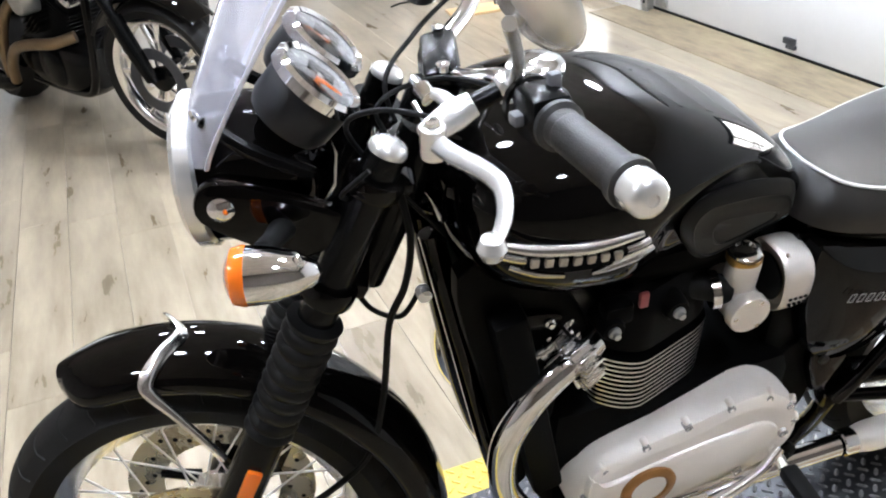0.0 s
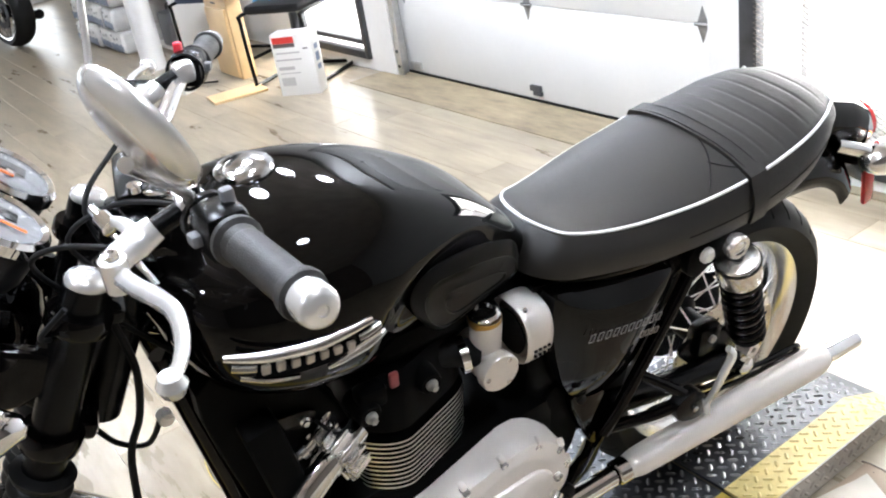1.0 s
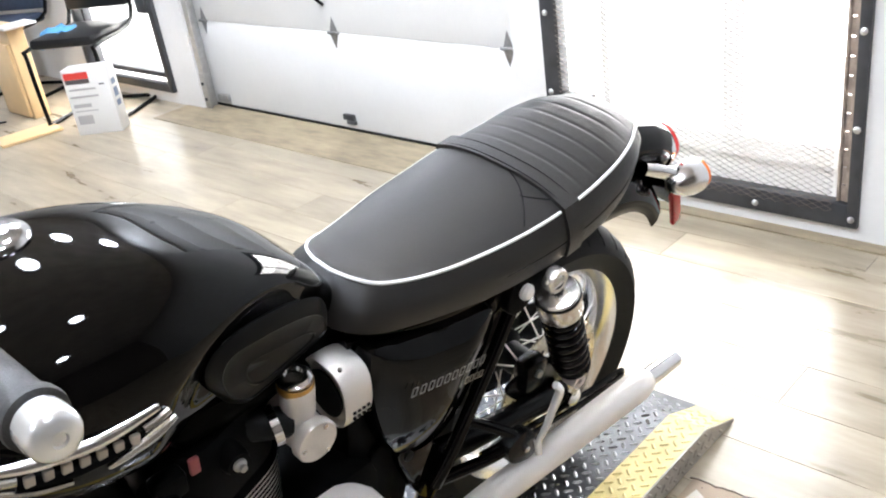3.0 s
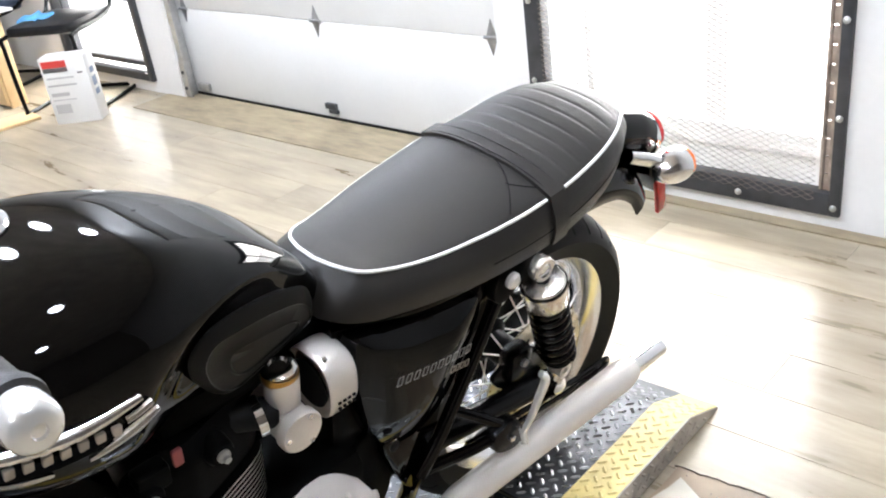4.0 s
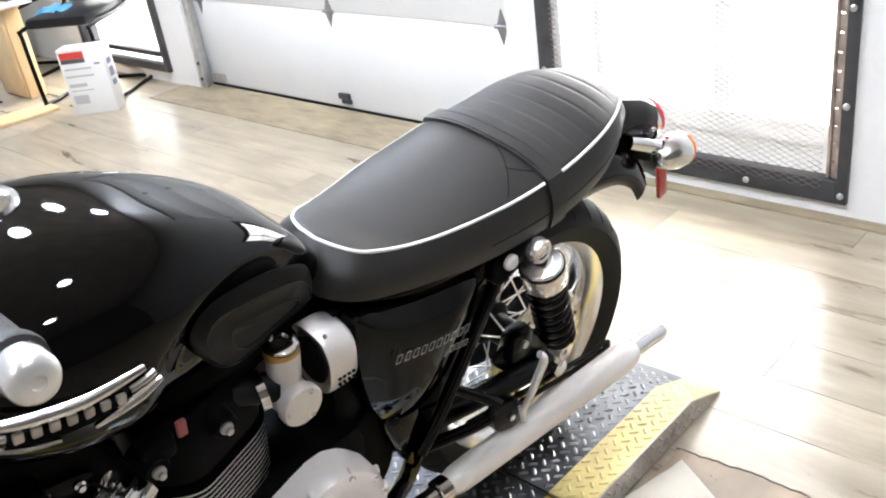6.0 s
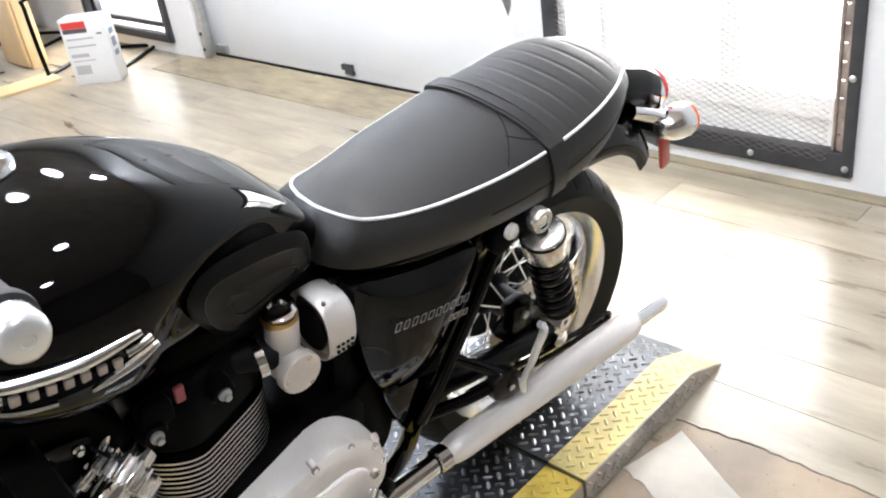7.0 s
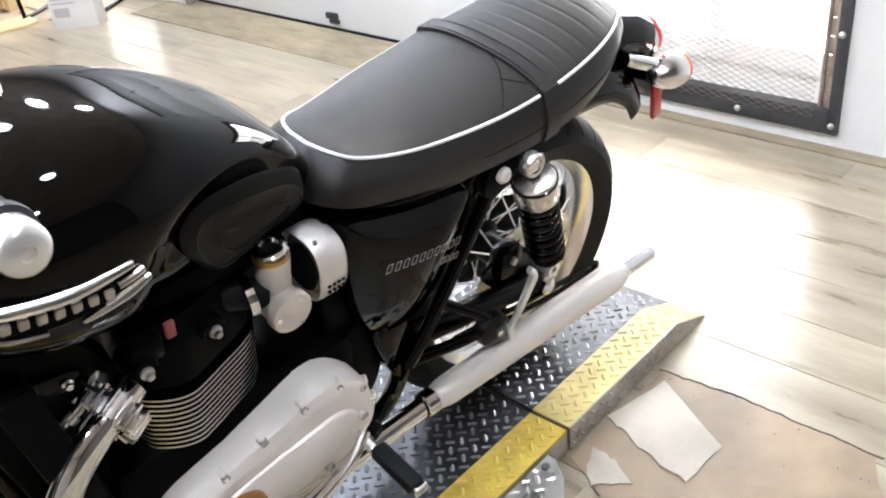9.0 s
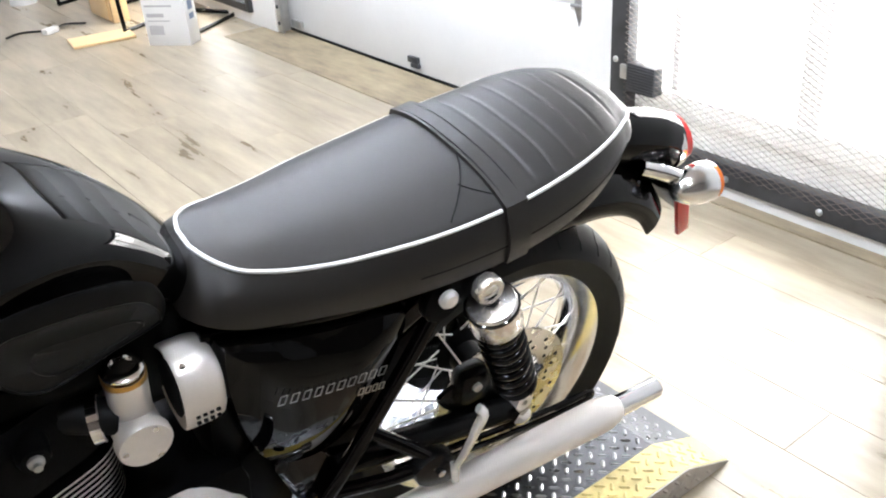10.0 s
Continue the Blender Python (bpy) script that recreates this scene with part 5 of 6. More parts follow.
for s in (-1, 1):
    sa = part("swingarm", tube([(0.98, s * 0.085, 0.40), (1.15, s * 0.10, 0.375), (1.435, s * 0.108, 0.32)], [0.028, 0.024, 0.022], 16, 5, flat=0.7), SATIN, bike, "black swingarm leg")
    part("axle_nut", lathe([(0.020, 0), (0.020, 0.012), (0.010, 0.018), (0, 0.018)], 6, pose(1.435, s * 0.125, 0.32, s * -90, 0, 0)), CHROME, sa)
    # shock absorber
    top, bot = Vector((1.302, s * 0.158, 0.690)), Vector((1.404, s * 0.150, 0.402))
    d = (bot - top).normalized()
    m = Matrix.Translation(top) @ d.to_track_quat("Z", "Y").to_matrix().to_4x4()
    sh = part("shock_absorber", lathe([(0.010, 0.0), (0.012, 0.03), (0.012, 0.29), (0.010, 0.305)], 16, m), SATIN, bike, "black coil-over rear shock absorber")
    part("shock_cap", lathe([(0.010, 0.030), (0.035, 0.0325), (0.0380, 0.036), (0.0390, 0.042), (0.0390, 0.082), (0.036, 0.086), (0.015, 0.086)], 30, m), CAPSTEEL, sh, "polished steel shock cap")
    coil = [m @ Vector((0.0292 * math.cos(a), 0.0292 * math.sin(a), 0.084 + 0.170 * a / (2 * math.pi * 7.5))) for a in np.linspace(0, 2 * math.pi * 7.5, 170)]
    part("cap_ring", lathe([(0.0385, 0.036), (0.0405, 0.037), (0.0405, 0.042), (0.0385, 0.043)], 32, m, closed=True), PAINT, sh, "black ring round the cap")
    part("spring", tube(coil, 0.0076, 10, 1), PAINT, sh, "black coil spring")
    part("damper_sleeve", lathe([(0.0205, 0.08), (0.0205, 0.25), (0.030, 0.252), (0.030, 0.264), (0.016, 0.268)], 22, m), MATT, sh)
    part("shock_eye", lathe([(0.0135, -0.011), (0.020, -0.011), (0.0225, -0.007), (0.0225, 0.007), (0.020, 0.011), (0.0135, 0.011)], 24, Matrix.Translation(top) @ pose(0, 0, 0, 90, 0, 0), closed=True), CAPSTEEL, sh, "polished mounting eye")
    part("shock_bolt", lathe([(0.0125, 0), (0.0125, 0.004), (0.007, 0.007), (0, 0.007)], 20, Matrix.Translation(top + Vector((0, s * 0.004, 0))) @ pose(0, 0, 0, s * -90, 0, 0)), CHROME, sh)
    part("lower_eye", lathe([(0.006, -0.014), (0.016, -0.014), (0.016, 0.014), (0.006, 0.014)], 18, Matrix.Translation(bot) @ pose(0, 0, 0, 90, 0, 0), closed=True), SILVER, sh)
    part("shock_mount", outline([(1.225, 0.70), (1.27, 0.722), (1.315, 0.715), (1.305, 0.680), (1.25, 0.64), (1.218, 0.655)], s * 0.138, s * 0.12, 0.004), MATT, bike, "gloss black shock mount lug")
    part("seat_bolt", lathe([(0.014, 0), (0.0145, 0.006), (0.010, 0.011), (0.0, 0.012)], 20, pose(1.244, s * 0.146, 0.690, s * -90, 0, 0)), SILVER, bike, "round silver bolt under the seat")
    # folded passenger footrest
    fr = part("passenger_footrest", tube([(1.240, s * 0.203, 0.392), (1.252, s * 0.208, 0.425), (1.266, s * 0.210, 0.465), (1.278, s * 0.210, 0.496), (1.272, s * 0.204, 0.508)], [0.0075, 0.0095, 0.0105, 0.0115, 0.0085], 12, 6, flat=0.7), LEVERS, bike, "folded polished passenger footrest")
    part("footrest_knuckle", rod((1.243, s * 0.200, 0.398), (1.236, s * 0.212, 0.372), 0.0085, 0.006, 12), LEVERS, fr)
    part("footrest_pin", lathe([(0.0065, 0), (0.0065, 0.005), (0, 0.006)], 14, pose(1.222, s * 0.193, 0.383, s * -90, 0, 0)), CHROME, fr)
    part("hanger_plate", outline([(1.18, 0.405), (1.215, 0.422), (1.245, 0.405), (1.262, 0.360), (1.235, 0.345), (1.19, 0.365)], s * 0.192, s * 0.168, 0.004), SATIN, bike)
# rear brake, and a black block added to darken the gap behind the engine
cal = part("rear_caliper", block(0.062, 0.044, 0.074, (1.348, -0.088, 0.412), 0.016), SATIN, bike, "black rear brake caliper")
part("caliper_bolt", lathe([(0.008, 0), (0.008, 0.006), (0.004, 0.007), (0, 0.005)], 12, pose(1.345, -0.110, 0.425, 90, 0, 0)), GALV, cal)
part("caliper_bracket", outline([(1.29, 0.40), (1.36, 0.415), (1.445, 0.365), (1.455, 0.300), (1.42, 0.285), (1.33, 0.345)], -0.088, -0.078, 0.003), SATIN, bike, "black caliper bracket")
part("gap_filler", outline([(0.935, 0.335), (0.935, 0.475), (0.965, 0.515), (1.005, 0.505), (1.025, 0.440), (1.015, 0.360), (0.985, 0.320)], -0.112, -0.040, 0.010), MATT, bike, "black block added to darken the gap behind the engine")
# chain guard
part("chain_guard", outline([(1.15, 0.420), (1.30, 0.405), (1.47, 0.375), (1.60, 0.335), (1.612, 0.322), (1.47, 0.350), (1.30, 0.380), (1.15, 0.392)], 0.135, 0.100, 0.005), SATIN, bike, "black chain guard")
part("torque_arm", tube([(1.19, -0.118, 0.330), (1.34, -0.124, 0.312), (1.50, -0.128, 0.292), (1.585, -0.130, 0.288), (1.605, -0.130, 0.278), (1.58, -0.130, 0.266), (1.46, -0.126, 0.272), (1.30, -0.122, 0.292)], 0.0055, 8, 4), PAINT, bike, "black bent torque arm")
b = bmesh.new()
for i in range(26):
    for z0, z1 in ((0.40, 0.350), (0.335, 0.245)):
        f = i / 25
        block(0.012, 0.009, 0.010, (1.0 + 0.43 * f, 0.108, z0 + (z1 - z0) * f), 0.003, pose(0, 0, 0, 0, 6, 0), 1, bm=b)
ch = part("chain", b, STEEL, bike, "dark drive chain")
ch["kind"] = "stuff"
# added plate, darkens what shows through the spokes on the far side
part("far_side_filler", outline([(1.355, 0.235), (1.40, 0.330), (1.47, 0.375), (1.56, 0.350), (1.63, 0.270), (1.64, 0.160), (1.56, 0.130), (1.44, 0.150)], 0.118, 0.112, 0.002), SATIN, bike, "black plate added to darken the far side of the wheel")
part("sprocket", lathe([(0.108, -0.004), (0.108, 0.004), (0.035, 0.004), (0.035, -0.004)], 46, pose(1.435, 0.108, 0.32, 90, 0, 0), closed=True), MATT, bike)

# engine
b = block(0.165, 0.180, 0.150, (0.706, 0, 0.570), 0.030)
barrel = part("cylinder_block", b, MATT, bike, "black finned cylinder block")
FINEDGE = mat("machined fin edge", (0.66, 0.65, 0.63), 0.3, 1.0, var=0.05, scale=60)
for i in range(11):
    fb = bmesh.new()
    z = 0.508 + i * 0.0098
    half = [(0.612, 0.0), (0.606, -0.050), (0.608, -0.098), (0.622, -0.118), (0.645, -0.134), (0.668, -0.140), (0.690, -0.135), (0.722, -0.124), (0.782, -0.101), (0.806, -0.070), (0.812, 0.0)]
    path = smooth_path([(x, y, 0) for x, y in half], 4)
    pts = [(p.x, p.y * (1 - 0.012 * (10 - i) / 10)) for p in path] + [(p.x, -p.y * (1 - 0.012 * (10 - i) / 10)) for p in reversed(path[1:-1])]
    rings([[(x, y, z) for x, y in pts], [(x, y, z + 0.0034) for x, y in pts]], fb)
    fin = part("cooling_fin", fb, MATT, barrel, flat=True)
    fin.data.materials.append(FINEDGE)
    for p in fin.data.polygons:
        p.material_index = 1 if abs(p.normal.z) < 0.5 else 0
plan = [(p.x - 0.715, p.y) for p in smooth_path([(x, y, 0) for x, y in half], 4)]
plan += [(x, -y) for x, y in reversed(plan[1:-1])]
head = part("cylinder_head", rings([[(0.715 + x * k, y * k, z) for x, y in plan] for z, k in ((0.618, 0.90), (0.624, 0.95), (0.690, 0.95), (0.706, 0.92), (0.722, 0.82))]), MATT, bike, "black cylinder head")
part("cam_cover", block(0.17, 0.20, 0.055, (0.735, 0, 0.740), 0.022), MATT, head, "black cam cover")
for s in (-1, 1):
    for x, z in ((0.614, 0.688), (0.712, 0.694)):
        part("head_bolt", lathe([(0.0092, 0), (0.0092, 0.004), (0.0055, 0.007), (0.005, 0.012), (0, 0.013)], 14, pose(x, s * 0.140, z, s * -90, 0, 0)), GALV, head, "silver dome bolt")
        part("bolt_boss", lathe([(0.021, -0.045), (0.019, -0.006), (0.016, 0.0), (0.0, 0.0)], 20, pose(x, s * 0.140, z, s * -90, 0, 0)), MATT, head)
    part("spark_cover", block(0.045, 0.03, 0.036, (0.626, s * 0.118, 0.705), 0.008), MATT, head)
    part("plug_tag", block(0.014, 0.008, 0.026, (0.656, s * 0.136, 0.732), 0.003), mat("dull red plastic", (0.30, 0.07, 0.07), 0.5), head, "dull red plug tag")
case = part("crankcase", block(0.43, 0.26, 0.28, (0.75, 0, 0.375), 0.045), MATT, bike, "black crankcase")
COVER = [(0.556, 0.368), (0.569, 0.402), (0.604, 0.440), (0.682, 0.465), (0.770, 0.487), (0.839, 0.503), (0.886, 0.499), (0.924, 0.470), (0.948, 0.426), (0.955, 0.380), (0.942, 0.343), (0.902, 0.312), (0.792, 0.294), (0.692, 0.278), (0.607, 0.290), (0.557, 0.345)]
cover = part("engine_cover", outline(COVER, -0.182, -0.115, 0.026, steps=5, dome=0.004), BRUSHED, bike, "brushed silver engine side cover")
part("cover_ridge", outline([(0.60, 0.404), (0.70, 0.426), (0.80, 0.442), (0.872, 0.444), (0.905, 0.405), (0.86, 0.354), (0.78, 0.325), (0.69, 0.308), (0.61, 0.318), (0.575, 0.365), (0.578, 0.425)], -0.1905, -0.175, 0.008, steps=5), BRUSHED, cover)
part("cover_ring", lathe([(0.047, 0), (0.047, 0.005), (0.043, 0.008), (0.032, 0.008), (0.030, 0.004), (0.030, 0)], 40, pose(0.676, -0.190, 0.372, 90, 0, 0), closed=True), BRASS, cover, "bronze ring badge")
part("cover_disc", lathe([(0.030, 0), (0.030, 0.005), (0.0, 0.007)], 32, pose(0.676, -0.190, 0.372, 90, 0, 0)), SILVER, cover)
BOLTS = ((0.608, 0.422, -35), (0.672, 0.453, -14), (0.740, 0.474, -14), (0.812, 0.488, -8), (0.878, 0.486, 25), (0.923, 0.452, 50), (0.937, 0.408, 75))
for x, z, a in BOLTS:
    slot = part("bolt_recess", placed(block(0.010, 0.016, 0.022, (0, 0, 0.006), 0.004), pose(x, -0.1640, z, 28, a, 0)), BRUSHED, cover)
    part("cover_bolt", lathe([(0.0068, -0.010), (0.0068, 0.004), (0.0045, 0.0046), (0.0040, 0.002), (0, 0.002)], 12, pose(x, -0.1745, z - 0.001, 90, 0, 0)), LEVERS, cover)
for x, z in ((0.915, 0.40), (0.845, 0.330), (0.575, 0.375)):
    part("cover_bolt", lathe([(0.0085, -0.010), (0.0085, 0.005), (0.005, 0.0055), (0.0045, 0.002), (0, 0.002)], 12, pose(x, -0.184, z, 90, 0, 0)), LEVERS, cover)
part("right_cover", outline(COVER, 0.182, 0.12, 0.020), BRUSHED, bike, "brushed silver engine side cover")
# throttle bodies
CASTING = mat("satin cast alloy", (0.76, 0.71, 0.66), 0.34, 0.35, var=0.05, scale=30, rvar=0.05, bump=0.04, fine=0.4)
for s in (-1, 1):
    tb = lathe([(0.0, -0.004), (0.031, -0.003), (0.033, 0.0), (0.033, 0.012), (0.029, 0.016), (0.029, 0.085)], 30, pose(0.824, s * 0.150, 0.661, s * 90, 0, 0))
    body = part("throttle_body", tb, CASTING, bike, "satin silver retro throttle body")
    for a in (60, 180, 300):
        part("screw", lathe([(0.0042, 0), (0.0040, 0.002), (0, 0.0025)], 10, pose(0.825 + 0.025 * math.cos(radians(a)), s * 0.153, 0.661 + 0.025 * math.sin(radians(a)), s * -90, 0, 0)), CHROME, body)
    part("mixing_chamber", lathe([(0.024, 0), (0.024, 0.052), (0.022, 0.056)], 26, pose(0.825, s * 0.110, 0.683, -4 * s, 0, 0)), CASTING, body)
    part("chamber_ring", lathe([(0.0245, 0), (0.0255, 0.002), (0.0255, 0.012), (0.0245, 0.014)], 26, pose(0.825, s * 0.110, 0.732, -4 * s, 0, 0), closed=True), GOLD, body, "gold ring")
    part("chamber_cap", lathe([(0.0245, 0), (0.0245, 0.007), (0.020, 0.010), (0.014, 0.010), (0.012, 0.005), (0, 0.005)], 26, pose(0.825, s * 0.109, 0.745, -4 * s, 0, 0)), CHROME, body)
    # short drum, open to the front, its axis along the machine
    drum = []
    for x, k in ((0.882, 0.84), (0.876, 0.93), (0.874, 0.965), (0.876, 0.99), (0.882, 1.0), (0.906, 1.0), (0.917, 0.975), (0.924, 0.92), (0.928, 0.80), (0.929, 0.3)):
        row = []
        for i in range(40):
            a = 2 * math.pi * i / 40
            ca, sa = math.cos(a), math.sin(a)
            row.append(Vector((x, s * 0.104 + 0.048 * k * math.copysign(abs(ca) ** 0.72, ca), 0.684 + 0.054 * k * math.copysign(abs(sa) ** 0.80, sa))))
        drum.append(row)
    bowl = part("intake_cover", rings(drum), CASTING, bike, "satin silver intake drum with vents", angle=50)
    # the drum is closed here; a black disc paints the shade of its opening
    part("drum_mouth", lathe([(0.0, 0.0), (0.036, 0.0), (0.038, 0.004), (0.0, 0.006)], 30, pose(0.878, s * 0.104, 0.684, 0, -90, 0)), RUBBER, bowl, "black disc for the shade inside the open drum")
    part("drum_screw", lathe([(0.0045, 0), (0.0040, 0.003), (0, 0.0035)], 10, pose(0.886, s * 0.126, 0.733, s * -40, 0, 0)), CHROME, bowl)
    for i in range(4):
        for j in range(2):
            part("vent_hole", block(0.0052, 0.004, 0.0038, (0.888 + i * 0.0084, s * 0.1520, 0.660 + j * 0.0105), 0.001), RUBBER, bowl)
    part("intake_clamp", lathe([(0.026, -0.007), (0.0285, -0.006), (0.0285, 0.006), (0.026, 0.007)], 24, pose(0.786, s * 0.108, 0.685, 0, 84, s * 15), closed=True), CHROME, bike, "chrome hose clamp")
part("intake_stub", rod((0.745, -0.085, 0.695), (0.81, -0.112, 0.680), 0.022), RUBBER, bike)
part("intake_duct", block(0.17, 0.13, 0.17, (0.885, 0, 0.695), 0.03), MATT, bike, "black plastic intake duct")
part("air_box", block(0.28, 0.20, 0.30, (1.05, 0, 0.585), 0.03), MATT, bike, "black air box behind the panels")
part("battery_tray", block(0.32, 0.18, 0.05, (1.10, 0, 0.73), 0.01), MATT, bike)
# side panels
SCRIPT = mat("grey script", (0.30, 0.285, 0.27), 0.4, 0.4)
PANEL = [(0.930, 0.730), (0.945, 0.740), (1.04, 0.718), (1.12, 0.702), (1.178, 0.690), (1.192, 0.672), (1.184, 0.630), (1.150, 0.556), (1.108, 0.500), (1.056, 0.474), (1.004, 0.482), (0.968, 0.514), (0.944, 0.576), (0.930, 0.660)]
for s in (-1, 1):
    pn = part("side_panel", outline(PANEL, s * 0.141, s * 0.105, 0.022, steps=4, dome=0.022), PAINT, bike, "gloss black side panel with silver script")
    n = 10
    for i in range(n):
        f = i / (n - 1)
        lb = tube([(-0.0060, 0, -0.0070), (0.0030, 0, -0.0070), (0.0060, 0, 0.0070), (-0.0030, 0, 0.0070)], 0.0008, 6, 1, closed=True)
        part("script_letter", placed(lb, pose(0.990 + 0.146 * f, -0.1632 + 0.0040 * f - 0.0034 * math.sin(math.pi * f), 0.650 - 0.030 * f, 0, 9, 0) if s < 0 else pose(1.140 - 0.150 * f, 0.1605, 0.614 + 0.026 * f, 0, 9, 180)), SCRIPT, pn)
    for i in range(4):
        lb = tube([(-0.0040, 0, -0.0055), (0.0026, 0, -0.0055), (0.0044, 0, 0.0055), (-0.0022, 0, 0.0055)], 0.0008, 6, 1, closed=True)
        part("script_letter", placed(lb, pose(1.104 + 0.0105 * i, s * 0.1580, 0.596 - 0.002 * i, 0, 9, 0 if s < 0 else 180)), GREYTXT, pn)
    part("panel_fixing", lathe([(0.009, 0), (0.009, 0.004), (0, 0.005)], 14, pose(0.985, s * 0.152, 0.512, s * -90, 0, 0)), RUBBER, pn)
    part("panel_bracket", outline([(0.985, 0.49), (1.05, 0.48), (1.09, 0.40), (1.07, 0.345), (1.03, 0.36)], s * 0.13, s * 0.11, 0.004), PAINT, bike)
# footrests, gear lever and side stand
for s in (-1, 1):
    fp = part("rider_footrest", tube([(0.905, s * 0.150, 0.365), (0.910, s * 0.19, 0.352), (0.912, s * 0.215, 0.345)], 0.011, 12, 4), ALLOY, bike, "rider footrest with black rubber")
    part("peg_rubber", placed(block(0.030, 0.095, 0.024, (0, 0, 0), 0.006), pose(0.918, s * 0.262, 0.338, s * -3, 0, 0)), RUBBER, fp, "black ribbed rubber")
    part("peg_tip", placed(block(0.026, 0.010, 0.020, (0, 0, 0), 0.004), pose(0.919, s * 0.316, 0.335)), ALLOY, fp)
    part("peg_bolt", lathe([(0.026, 0), (0.027, 0.010), (0.012, 0.014), (0.010, 0.018), (0, 0.018)], 22, pose(0.936, s * 0.168, 0.322, s * -90, 0, 0)), MATT, fp)
gl = part("gear_lever", tube([(0.915, -0.190, 0.365), (0.87, -0.205, 0.335), (0.78, -0.212, 0.300), (0.69, -0.215, 0.275), (0.66, -0.220, 0.27)], 0.0085, 12, 6), ALLOY, bike, "polished gear lever")
part("lever_rubber", rod((0.66, -0.215, 0.27), (0.655, -0.275, 0.272), 0.011), RUBBER, gl)
part("linkage", tube([(0.90, -0.198, 0.34), (0.85, -0.196, 0.318), (0.79, -0.194, 0.302)], 0.005, 8, 3), CHROME, gl)
stand = part("side_stand", tube([(0.84, -0.13, 0.20), (0.85, -0.20, 0.14), (0.86, -0.285, 0.075)], [0.015, 0.013, 0.011], 12, 4), SATIN, bike, "black side stand, down")
part("stand_foot", placed(block(0.06, 0.045, 0.008, (0, 0, 0), 0.003), pose(0.86, -0.292, 0.067, -12, 0, 0)), SATIN, stand)
# tail
loops = []
path = smooth_path([(1.13, 0, 0.600), (1.24, 0, 0.665), (1.40, 0, 0.715), (1.55, 0, 0.722), (1.66, 0, 0.702), (1.74, 0, 0.655), (1.785, 0, 0.600)], 6)
for i, p in enumerate(path):
    wd = 0.082 * (1 - 0.12 * (i / len(path)))
    q = path[min(i + 1, len(path) - 1)] - path[max(i - 1, 0)]
    nrm = Vector((-q.z, 0, q.x)).normalized()
    row = [p + nrm * (0.062 * math.cos(k) - 0.062) + Vector((0, wd * math.sin(k), 0)) for k in np.linspace(-1.75, 1.75, 13)]
    row += [p + nrm * (0.060 * math.cos(k) - 0.064) + Vector((0, (wd - 0.003) * math.sin(k), 0)) for k in np.linspace(1.75, -1.75, 13)]
    loops.append(row)
part("rear_mudguard", rings(loops), PAINT, bike, "gloss black rear mudguard", angle=60)
tail = part("tail_lamp", tube([(1.60, 0, 0.742), (1.68, 0, 0.730), (1.75, 0, 0.708), (1.800, 0, 0.685)], [0.038, 0.047, 0.050, 0.047], 28, 6), PAINT, bike, "black tail lamp housing with red lens")
ax = Vector((0.86, 0, 0.10)).normalized()
tm = Matrix.Translation((1.797, 0, 0.685)) @ ax.to_track_quat("Z", "Y").to_matrix().to_4x4()
part("lens_rim", lathe([(0.044, -0.006), (0.050, -0.004), (0.050, 0.008), (0.044, 0.010)], 30, tm, closed=True), CHROME, tail)
part("lens", lathe([(0.047, 0.006), (0.045, 0.026), (0.035, 0.033), (0.0, 0.037)], 30, tm), RED, tail, "red lens")
part("plate_bracket", outline([(1.76, 0.660), (1.795, 0.650), (1.835, 0.585), (1.835, 0.560), (1.815, 0.565), (1.775, 0.620)], -0.060, 0.060, 0.006), SATIN, bike, "black number plate bracket")
part("red_reflector", placed(block(0.030, 0.012, 0.092, (0, 0, 0), 0.005), pose(1.818, -0.062, 0.562, 0, -17, 0)), RED, bike, "red side reflector strip")
for s in (-1, 1):
    st = part("rear_indicator", tube([(1.70, s * 0.045, 0.690), (1.74, s * 0.062, 0.676), (1.775, s * 0.080, 0.660)], [0.015, 0.014, 0.013], 12, 5), CHROME, bike, "chrome bullet indicator with amber lens")
    m = Matrix.Translation((1.790, s * 0.090, 0.650)) @ pose(0, 0, 0, 0, 92, 0) @ Matrix.Scale(1.1, 4)
    part("bulb_housing", lathe([(0.0, -0.045), (0.014, -0.040), (0.026, -0.020), (0.032, 0.002), (0.033, 0.022), (0.032, 0.026)], 28, m), ALLOY, st, "satin chrome housing")
    part("lens", lathe([(0.0325, 0.024), (0.031, 0.034), (0.018, 0.042), (0.0, 0.044)], 28, m), ORANGE, st, "amber lens")

# ---- things on the lift and the floor ----
plate = thing("side_extension", "bare aluminium tread plate extension of the lift", "plate")
EXT = [(1.203, -0.149), (1.195, -0.172), (1.165, -0.212), (1.12, -0.245), (1.05, -0.262), (0.8, -0.27), (0.55, -0.27), (0.55, -0.149)]
b = bmesh.new()
rings([[(x, y, 0.044) for x, y in EXT], [(x, y, 0.050) for x, y in EXT]], b)
part("sheet", b, BARE, plate, flat=True)
b = bmesh.new()
for i in range(19):
    for j in range(7):
        x, y = 0.565 + (2 * i + j % 2) * 0.0172, -0.260 + j * 0.0172
        if x < 1.18 and y > -0.27 + max(0, (x - 1.06)) * 0.85:
            lozenge(b, (x, y, 0.050), radians(45 if j % 2 else -45), 0)
t = part("tread", b, BARE, plate, "raised tread pattern", flat=True)
t["kind"] = "stuff"
part("bolt", lathe([(0.009, 0), (0.009, 0.004), (0.004, 0.006), (0, 0.006)], 12, pose(1.168, -0.166, 0.050)), STEEL, plate)
for x in (0.6, 0.9, 1.12):
    part("leg", block(0.03, 0.03, 0.044, (x, -0.2, 0.022)), GALV, plate)


